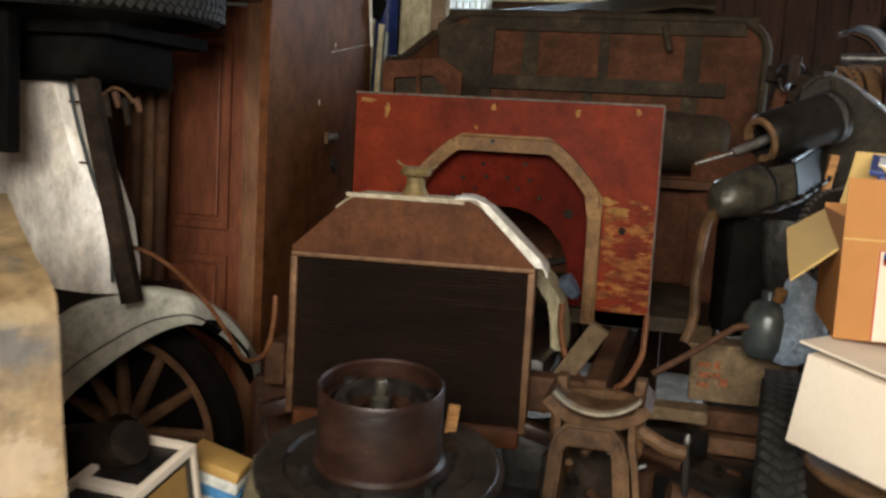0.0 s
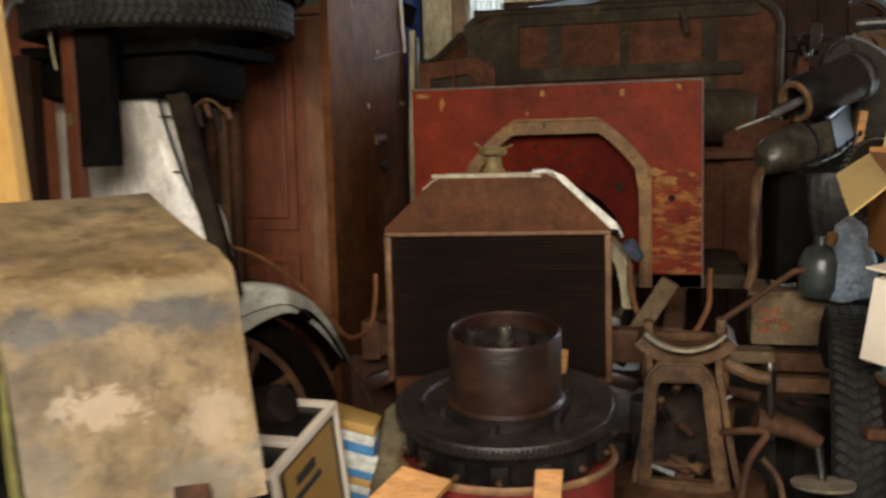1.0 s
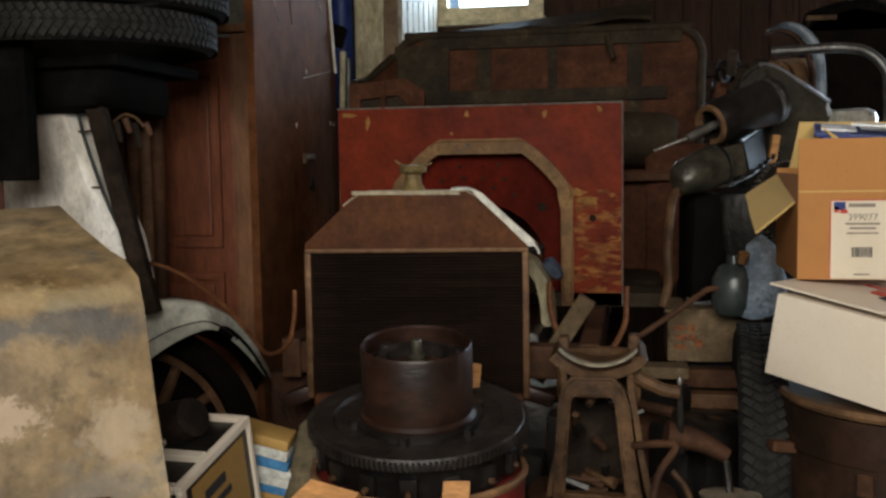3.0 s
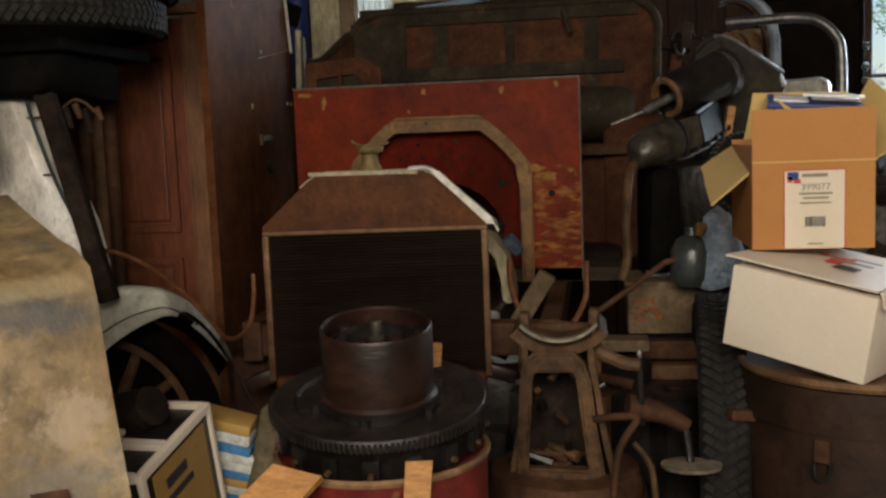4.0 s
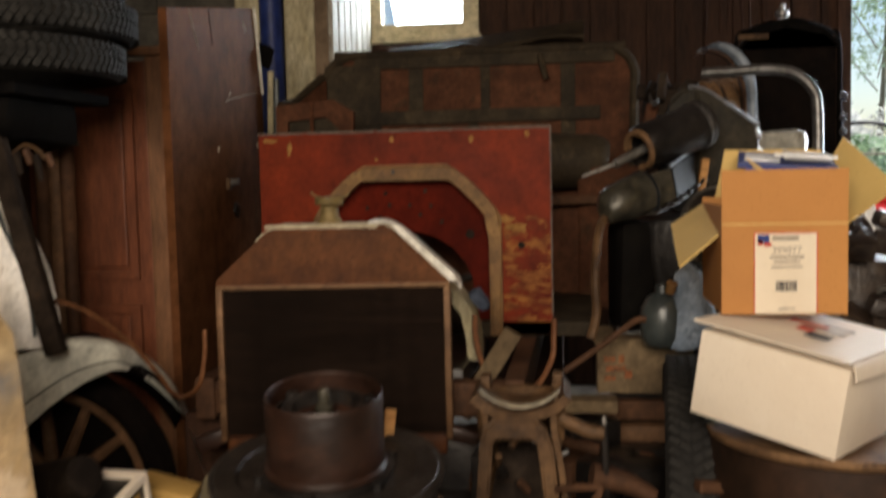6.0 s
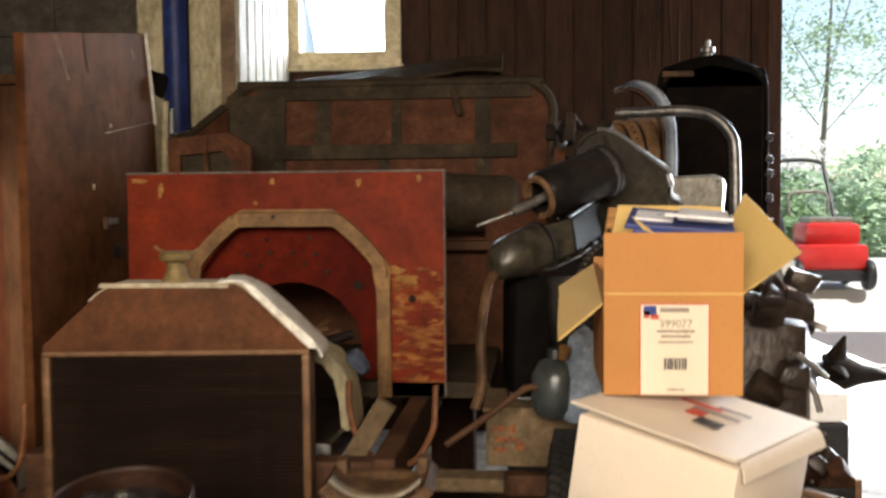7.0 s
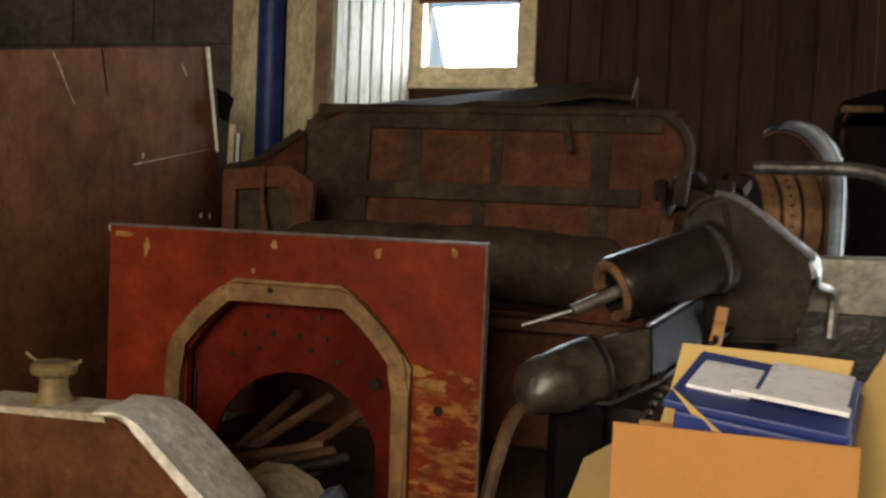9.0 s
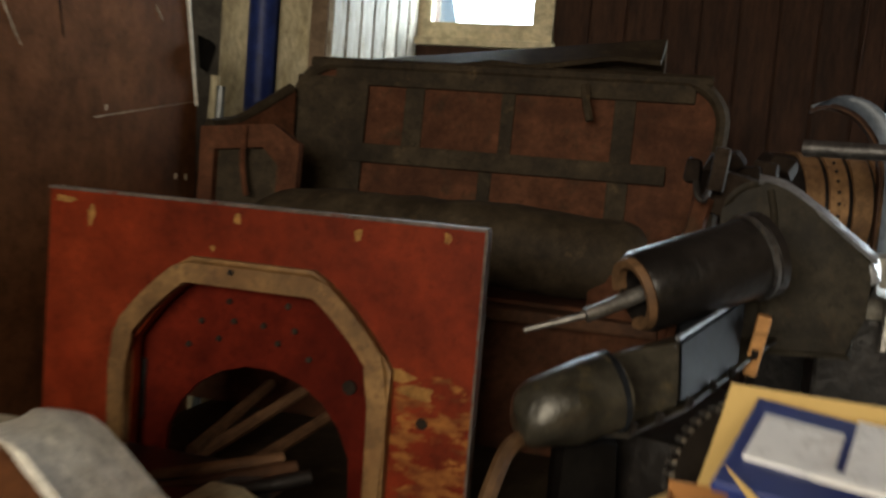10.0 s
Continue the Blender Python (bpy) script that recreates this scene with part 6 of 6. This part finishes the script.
crest = smooth_path([(-1.07, 2.44, 0.60), (-0.973, 2.44, 0.684), (-0.844, 2.44, 0.738), (-0.766, 2.44, 0.760), (-0.69, 2.44, 0.762), (-0.63, 2.46, 0.747), (-0.596, 2.56, 0.688), (-0.588, 2.66, 0.611), (-0.601, 2.78, 0.515)], 4)
lip = smooth_path([(-1.02, 2.40, 0.38), (-0.926, 2.40, 0.488), (-0.815, 2.40, 0.582), (-0.723, 2.40, 0.647), (-0.65, 2.40, 0.683), (-0.606, 2.42, 0.692), (-0.617, 2.56, 0.640), (-0.606, 2.66, 0.572), (-0.606, 2.78, 0.490)], 4)
bm = sheet(B(), [[a, a.lerp(c, 0.28) + Vector((0, -0.004, 0.002)), a.lerp(c, 0.31) + Vector((0, 0.004, 0.002)), a.lerp(c, 0.62) + Vector((0, -0.004, 0.006)), a.lerp(c, 0.85) + Vector((0, 0, 0.006)), c, c + Vector((-0.02, 0.04, 0.0)), c + Vector((-0.06, 0.10, -0.03)), c + Vector((-0.09, 0.14, -0.09))] for a, c in zip(lip, crest)], 0.004)
part("fender", bm, FENDER, fen, "pale grey painted fender", 60)
# black sheet painted as the shade under the fender
part("liner", sheet(B(), [[a + Vector((0, 0.008, -0.004)), a.lerp(c, 0.6) + Vector((0, 0.012, -0.012)), c + Vector((-0.02, 0.04, -0.014)), c + Vector((-0.09, 0.13, -0.10))] for a, c in zip(lip, crest)], 0.003), CORE_AND_SHADE, fen, "fender underside, black in place of shade", 50)
part("bead", tube(B(), [a.lerp(c, 0.30) + Vector((0, -0.003, 0.0)) for a, c in zip(lip, crest)][2:25], 0.0028, 6, 1), IRON, fen, "dark bead line")
VM = Matrix.Translation((-0.875, 2.56, 0.345)) @ pose(0, 0, 0, 90, 0, 0)
# disc added for the shade behind the spokes; the tyre takes its black
part("back_plate", lathe(B(), [(0.001, -0.03), (0.24, -0.03), (0.24, -0.036), (0.001, -0.036)], VM, 32), CORE_AND_SHADE, fen, "black disc for the shade behind the spokes")
part("tyre", lathe(B(), [(0.27, -0.03), (0.29, -0.045), (0.325, -0.035), (0.34, 0), (0.325, 0.035), (0.29, 0.045), (0.27, 0.03), (0.27, -0.03)], VM, 40), CORE_AND_SHADE, fen)
part("rim", lathe(B(), [(0.245, -0.025), (0.272, -0.028), (0.272, 0.028), (0.245, 0.025), (0.245, -0.025)], VM, 40), SPOKE, fen, "brown wooden rim")
for i in range(12):
    a = 2 * math.pi * i / 12 + 0.1
    part("spoke", rod(B(), VM @ Vector((0.04 * math.cos(a), 0.04 * math.sin(a), 0)), VM @ Vector((0.25 * math.cos(a), 0.25 * math.sin(a), 0)), 0.020, 0.014, 8), SPOKE, fen, "brown wooden spoke")
part("hub", lathe(B(), [(0.001, -0.05), (0.05, -0.05), (0.06, 0), (0.05, 0.06), (0.03, 0.08), (0.001, 0.085)], VM, 20), IRON, fen)

# ---- tyres stacked high on a rack ----
rack = thing("tyre_rack", (-0.95, 2.45, 0), "dark wooden rack carrying a stack of tyres", "rack")
part("shelf", box(B(), (-1.02, 2.52, 1.375), (0.50, 0.46, 0.03), None, 0.004), BLACK_AND_SHADE, rack, "", 0)
part("post", box(B(), (-1.003, 2.22, 1.256), (0.092, 0.045, 0.345), None, 0.006), BLACK_AND_SHADE, rack, "black rack post", 0)
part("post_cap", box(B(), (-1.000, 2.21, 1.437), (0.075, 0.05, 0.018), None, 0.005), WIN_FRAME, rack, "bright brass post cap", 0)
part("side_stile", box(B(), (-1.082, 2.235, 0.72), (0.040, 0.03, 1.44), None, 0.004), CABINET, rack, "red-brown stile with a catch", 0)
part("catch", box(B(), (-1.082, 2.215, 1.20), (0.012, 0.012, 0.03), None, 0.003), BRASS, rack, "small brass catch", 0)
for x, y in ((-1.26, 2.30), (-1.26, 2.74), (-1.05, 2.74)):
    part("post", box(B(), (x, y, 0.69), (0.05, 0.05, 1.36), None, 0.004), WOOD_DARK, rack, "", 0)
# black block added for the dark mass of shade below the tyres
part("canvas_roll", wobble(box(B(), (-1.04, 2.50, 1.325), (0.46, 0.36, 0.13), None, 0.05), 0.03, 6), BLACK_AND_SHADE, rack, "black block filling the shade under the shelf", 50)
for i, (x, z, h) in enumerate(((-0.80, 1.20, 0.05), (-0.775, 1.215, 0.035), (-0.75, 1.19, 0.06), (-0.72, 1.205, 0.03))):
    part("tool_bit", rod(B(), (x, 2.33, z + h * 0.5), (x + 0.012, 2.33, z - h * 0.5), 0.009, 0.007, 8), RUST if i % 2 else ARM, rack)
part("tool_hook", tube(B(), [(-0.80, 2.32, 1.225), (-0.77, 2.32, 1.242), (-0.74, 2.32, 1.232), (-0.72, 2.32, 1.21)], 0.004, 6, 4), RUST_TAN, rack)
part("bracket", wobble(slab(B(), [(-1.185, 1.492), (-1.165, 1.515), (-1.03, 1.505), (-1.02, 1.445), (-1.05, 1.440), (-1.06, 1.478), (-1.12, 1.480), (-1.16, 1.470)], 0.035, Matrix.Translation((0, 2.18, 0))), 0.003, 25), STEEL, rack, "bent dull steel bracket", 30)
part("bracket_arm", tube(B(), [(-1.16, 2.19, 1.50), (-1.205, 2.19, 1.485), (-1.24, 2.19, 1.43), (-1.268, 2.19, 1.365)], 0.011, 8, 6), STEEL, rack, "bent dull steel bracket")
part("cord", tube(B(), [(-1.10, 2.19, 1.44), (-1.105, 2.19, 1.39), (-1.095, 2.19, 1.32)], 0.003, 6, 4), POST, rack, "pale hanging cord")
for i in range(3):
    tyre("tyre", Matrix.Translation((-0.962 + 0.035 * (i == 1), 2.46 + 0.015 * i, 1.452 + 0.094 * i)), 0.345 - 0.005 * i, 0.088, "worn black tyre lying in the stack on the rack", "stacked tyres")
pst = part("timber_post", box(B(), (-0.990, 1.86, 1.0), (0.078, 0.04, 2.0), pose(0, 0, 0, 0, -5.2, 0), 0.005), TIMBER, None, "", 0)
tagged(pst, "bare yellow-brown timber post", "post")
tagged(part("brown_door_leaf", box(B(), (-1.75, 3.05, 1.0), (0.6, 0.04, 2.0), None, 0.004), CABINET, None, "", 0), "dark red-brown door leaf leaning behind the rack", "door leaf")
fau = thing("tap_bundle", (-0.93, 2.75, 0.9), "bundle of dark old tubes with tarnished taps", "tubes")
for i, (x, x2, mt) in enumerate(((-0.995, -1.02, RUST), (-0.955, -0.975, SPOKE), (-0.92, -0.935, RUST))):
    part("wooden_tube", rod(B(), (x2, 2.80, 0.55), (x, 2.78, 1.25 + 0.03 * i), 0.018, 0.022, 10), mt, fau)
for i in range(4):
    part("tap", tube(B(), [(-1.01 + 0.035 * i, 2.74, 1.27 + 0.02 * (i % 2)), (-0.99 + 0.035 * i, 2.72, 1.30), (-0.94 + 0.03 * i, 2.71, 1.275 - 0.02 * (i % 2))], 0.007, 8, 4), RUST_TAN, fau, "tarnished metal tap")
part("foot", box(B(), (-0.98, 2.8, 0.3), (0.1, 0.1, 0.56)), IRON, fau, "", 0)

# ---- oil carton, sacks ----
oil = thing("oil_carton", (-0.26, 1.58, 0.3), "black, white and gold cardboard oil carton", "carton")
OM = Matrix.Translation((-0.259, 1.514, 0.590)) @ pose(0, 0, 0, 0, 0, 85.4) @ pose(0, 0, 0, 0, -12.5, 0)


def ob_(bm):
    bmesh.ops.transform(bm, matrix=OM, verts=bm.verts)
    return bm


OL, OW, OH = 0.255, 0.125, 0.30
part("body", ob_(box(B(), (OL / 2, OW / 2, -OH / 2 - 0.008), (OL - 0.01, OW - 0.01, OH), None, 0.003)), IRON, oil, "black printed carton", 0)
for c, s in (((OL / 2, 0.006, -0.006), (OL, 0.014, 0.016)), ((OL / 2, OW - 0.006, -0.006), (OL, 0.014, 0.016)), ((0.006, OW / 2, -0.006), (0.014, OW - 0.028, 0.016)), ((OL - 0.006, OW / 2, -0.006), (0.014, OW - 0.028, 0.016)), ((0.105, OW / 2, -0.004), (0.022, OW - 0.028, 0.014)), ((0.006, 0.003, -0.13), (0.016, 0.010, 0.24)), ((OL - 0.006, 0.003, -0.13), (0.010, 0.010, 0.24))):
    part("white_edge", ob_(box(B(), c, s, None, 0.002)), WHITE_CARD, oil, "white cardboard edge", 0)
gl = part("gold_label", ob_(box(B(), (OL / 2 + 0.005, 0.0045, -0.125), (OL - 0.07, 0.003, 0.20))), GOLD, oil, "gold printed label", 0)
for x, z, sx, sz, mt in ((0.11, -0.06, 0.07, 0.018, INK), (0.11, -0.09, 0.10, 0.012, INK), (0.075, -0.165, 0.03, 0.026, PAPER)):
    part("print", ob_(box(B(), (x, 0.002, z), (sx, 0.002, sz))), mt, gl, "", 0)
tx2 = bpy.data.curves.new("grade", "FONT")
tx2.body, tx2.size, tx2.extrude = "30", 0.052, 0.0005
to2 = new("grade", tx2)
tm2 = bpy.data.meshes.new_from_object(to2.evaluated_get(bpy.context.evaluated_depsgraph_get()))
bpy.data.objects.remove(to2)
tm2.transform(OM @ Matrix.Translation((0.098, 0.0015, -0.185)) @ pose(0, 0, 0, 90))
tm2.materials.append(PAPER)
tn2 = new("grade", tm2)
tn2.parent = gl
part("rest", box(B(), (-0.27, 1.66, 0.16), (0.20, 0.24, 0.36), None, 0.01), IRON, oil, "", 0)
tagged(part("olive_tin", rod(B(), (-0.44, 1.74, 0.60), (-0.315, 1.69, 0.660), 0.060, 0.036, 20), ARM), "dark olive tin lying behind the oil carton", "tin")
sack = thing("canvas_bag", (-0.15, 1.85, 0), "olive canvas bag beside a striped cloth", "bag")
part("canvas", wobble(lathe(B(), [(0.001, 0.0), (0.11, 0.0), (0.12, 0.25), (0.085, 0.45), (0.03, 0.60), (0.001, 0.615)], Matrix.Translation((-0.150, 1.85, 0)) @ Matrix.Diagonal((0.62, 0.62, 1.0, 1)), 20), 0.03, 7), SACK, sack, "", 50)
cl = thing("striped_cloth", (-0.24, 2.0, 0), "crumpled cloth with blue, white and ochre stripes", "cloth")
for i in range(16):
    z = 0.30 + 0.019 * i
    part("stripe", wobble(box(B(), (-0.245 + 0.004 * math.sin(i * 1.3), 1.885 - 0.0022 * i, z), (0.15 - 0.003 * i, 0.07, 0.019), pose(0, 0, 0, 0, 12, 0), 0.004), 0.014, 9), (CLOTH, CLOTH_BLUE, CLOTH, GOLD, CLOTH_BLUE, CLOTH)[i % 6], cl, ("white stripe", "blue stripe", "white stripe", "ochre stripe", "blue stripe", "white stripe")[i % 6], 40)
part("pile", box(B(), (-0.245, 1.90, 0.14), (0.16, 0.09, 0.28), None, 0.02), SACK, cl, "", 0)

# ---- outside ----
gm = sheet(B(), [[Vector((x, y, z)) for x in (-300, -3.2, 4.4, 300)] for y, z in ((5.585, -0.02), (6.6, 0.60), (12, 0.62), (40, 1.0), (600, 6.0))], 0.02)
structure("ground", gm, LAWN, "lawn and pale gravel outside the open door", "ground")
apron = sheet(B(), [[Vector((x, y, z)) for x in (1.5, 4.2)] for y, z in ((5.46, 0.004), (5.58, 0.006), (6.6, 0.63), (9.5, 0.64))], 0.012)
structure("driveway", apron, APRON, "pale sunlit concrete driveway rising from the door", "driveway")
structure("driveway_joint", box(B(), (2.85, 5.98, 0.262), (2.7, 0.02, 0.015), pose(0, 0, 0, 31, 0, 0)), CONCRETE, "dark joint across the driveway", "joint")


def mower(at):
    t = thing("lawn_mower", at, "red push mower with black handle on the driveway", "lawn mower")
    x, y, z = at
    part("deck", wobble(box(B(), (x, y, z + 0.20), (0.42, 0.5, 0.16), None, 0.04), 0.004, 9), MOWER_RED, t, "", 40)
    part("skirt", box(B(), (x, y - 0.02, z + 0.09), (0.44, 0.5, 0.07), None, 0.02), BLACK_PLASTIC, t, "", 30)
    part("engine_cover", box(B(), (x + 0.02, y, z + 0.34), (0.34, 0.34, 0.14), None, 0.05), MOWER_RED, t, "", 40)
    part("engine_top", box(B(), (x + 0.02, y, z + 0.42), (0.26, 0.24, 0.04), None, 0.012), FOIL, t, "pale grey engine top", 30)
    for sx in (-0.21, 0.21):
        for sy in (-0.22, 0.22):
            wh = part("wheel", lathe(B(), [(0.001, -0.025), (0.085, -0.025), (0.095, -0.01), (0.095, 0.01), (0.085, 0.025), (0.001, 0.025)], Matrix.Translation((x + sx, y + sy, z + 0.095)) @ pose(0, 0, 0, 0, 90, 0), 20), BLACK_PLASTIC, t)
            part("hub_cap", lathe(B(), [(0.001, -0.028), (0.03, -0.028), (0.03, 0.028), (0.001, 0.028)], Matrix.Translation((x + sx, y + sy, z + 0.095)) @ pose(0, 0, 0, 0, 90, 0), 14), FOIL, wh)
    part("handle", tube(B(), [(x - 0.17, y + 0.2, z + 0.25), (x - 0.17, y + 0.55, z + 0.72), (x - 0.15, y + 0.60, z + 0.80), (x, y + 0.61, z + 0.82), (x + 0.15, y + 0.60, z + 0.80), (x + 0.17, y + 0.55, z + 0.72), (x + 0.17, y + 0.2, z + 0.25)], 0.014, 8, 5), BLACK_PLASTIC, t)
    part("bail", tube(B(), [(x - 0.12, y + 0.32, z + 0.45), (x - 0.12, y + 0.34, z + 0.58), (x, y + 0.35, z + 0.60), (x + 0.12, y + 0.34, z + 0.58), (x + 0.12, y + 0.32, z + 0.45)], 0.010, 8, 5), FOIL, t)


mower((2.46, 6.75, 0.63))


def bush(name, at, r, hgt, leaf, label, n, trunk=0.0, seed=1):
    random.seed(seed)
    t = thing(name, at, label, "tree" if trunk else "bush", "garden plants")
    bm = B()
    rod(bm, at, (at[0] + 0.1 * trunk, at[1], at[2] + max(trunk + hgt * 0.6, hgt * 0.5)), 0.03 + 0.015 * trunk, 0.015, 8)
    for i in range(5):
        a = 2.4 * i
        rod(bm, (at[0], at[1], at[2] + max(trunk, 0.2) * (0.8 + 0.12 * i)), (at[0] + r * 0.6 * math.cos(a), at[1] + r * 0.6 * math.sin(a), at[2] + trunk + hgt * (0.4 + 0.1 * i)), 0.010, 0.004, 6)
    part("trunk", bm, BARK, t)
    vs, fs = [], []
    for i in range(n):
        c = Vector((random.gauss(0, 1), random.gauss(0, 1), random.gauss(0, 1))).normalized() * random.random() ** 0.4
        lump = 0.75 + 0.4 * noise.noise(c * 2.2 + Vector((seed, 0, 0)))
        c = Vector((c.x * r * lump, c.y * r * lump, (c.z * 0.5 + 0.5) * hgt * lump + trunk)) + Vector(at)
        d = Vector((random.uniform(-1, 1), random.uniform(-1, 1), random.uniform(-0.6, 0.6))).normalized()
        s = d.orthogonal().normalized()
        ln = random.uniform(0.025, 0.06)
        k = len(vs)
        vs += [c - d * ln, c + s * ln * 0.4, c + d * ln, c - s * ln * 0.4]
        fs.append((k, k + 1, k + 2, k + 3))
    me = bpy.data.meshes.new("leaves")
    me.from_pydata(vs, [], fs)
    me.materials.append(leaf)
    o = new("leaves", me)
    o.parent = t
    o.matrix_parent_inverse = Matrix.Translation(at).inverted()


bush("bush", (2.7, 9.6, 0.6), 0.7, 1.0, LEAF, "green leafy bush beside the driveway", 5200, 0, 2)
bush("bush", (3.9, 10.4, 0.6), 0.9, 1.3, LEAF_PALE, "pale green sunlit shrub", 5200, 0, 3)
bush("bush", (3.3, 11.6, 0.6), 0.8, 1.6, BLOOM, "shrub covered in white blossom", 5200, 0, 4)
bush("bush", (5.4, 11.6, 0.6), 1.1, 1.6, LEAF, "tall green garden bush", 5200, 0, 5)
bush("bush", (4.5, 8.6, 0.6), 0.6, 0.9, LEAF_PALE, "low pale green bush", 3200, 0, 6)
bush("tree", (4.6, 14.5, 0.7), 2.2, 3.0, LEAF_PALE, "young tree with thin pale trunk and open crown", 3600, 1.6, 7)
bush("tree", (7.5, 15.5, 0.7), 2.4, 3.4, LEAF, "green leafy garden tree beyond the drive", 4200, 1.4, 8)
bush("tree", (2.2, 16.5, 0.7), 2.2, 3.2, LEAF, "green leafy garden tree beyond the drive", 4200, 1.4, 9)
bush("bush", (-0.8, 9.5, 0.6), 1.3, 2.6, LEAF_PALE, "pale leafy shrub outside the small window", 2600, 0, 10)

# ---- boards on walls, last ----
for i in range(7):
    w = 0.124
    b = part("board", box(B(), (-0.598, 4.56 + w * i + w / 2, 1.4), (0.022, w - 0.018, 2.78), None, 0.005), WHITE_BOARD, bpy.data.objects["wall_left"], "", 0)
for i in range(13):
    w = 0.145
    x = WX1 + 0.08 + w * i + w / 2
    if x < 1.83:
        part("board", box(B(), (x, 5.448, 1.4), (w - 0.01, 0.022, 2.78), None, 0.003), WOOD_DARK, back_wall, "", 0)
part("board", box(B(), (cxw, 5.448, 0.94), (WX1 - WX0 + 0.12, 0.022, 1.86), None, 0.003), WOOD_DARK, back_wall, "", 0)
for r in range(4):
    for c in range(4):
        part("block", box(B(), (-2.7 + 0.40 * c + 0.2 * (r % 2), 4.754, 1.86 + 0.2 * r), (0.39, 0.014, 0.19), None, 0.004), BLOCK, bpy.data.objects["wall_left_rear"], "", 0)
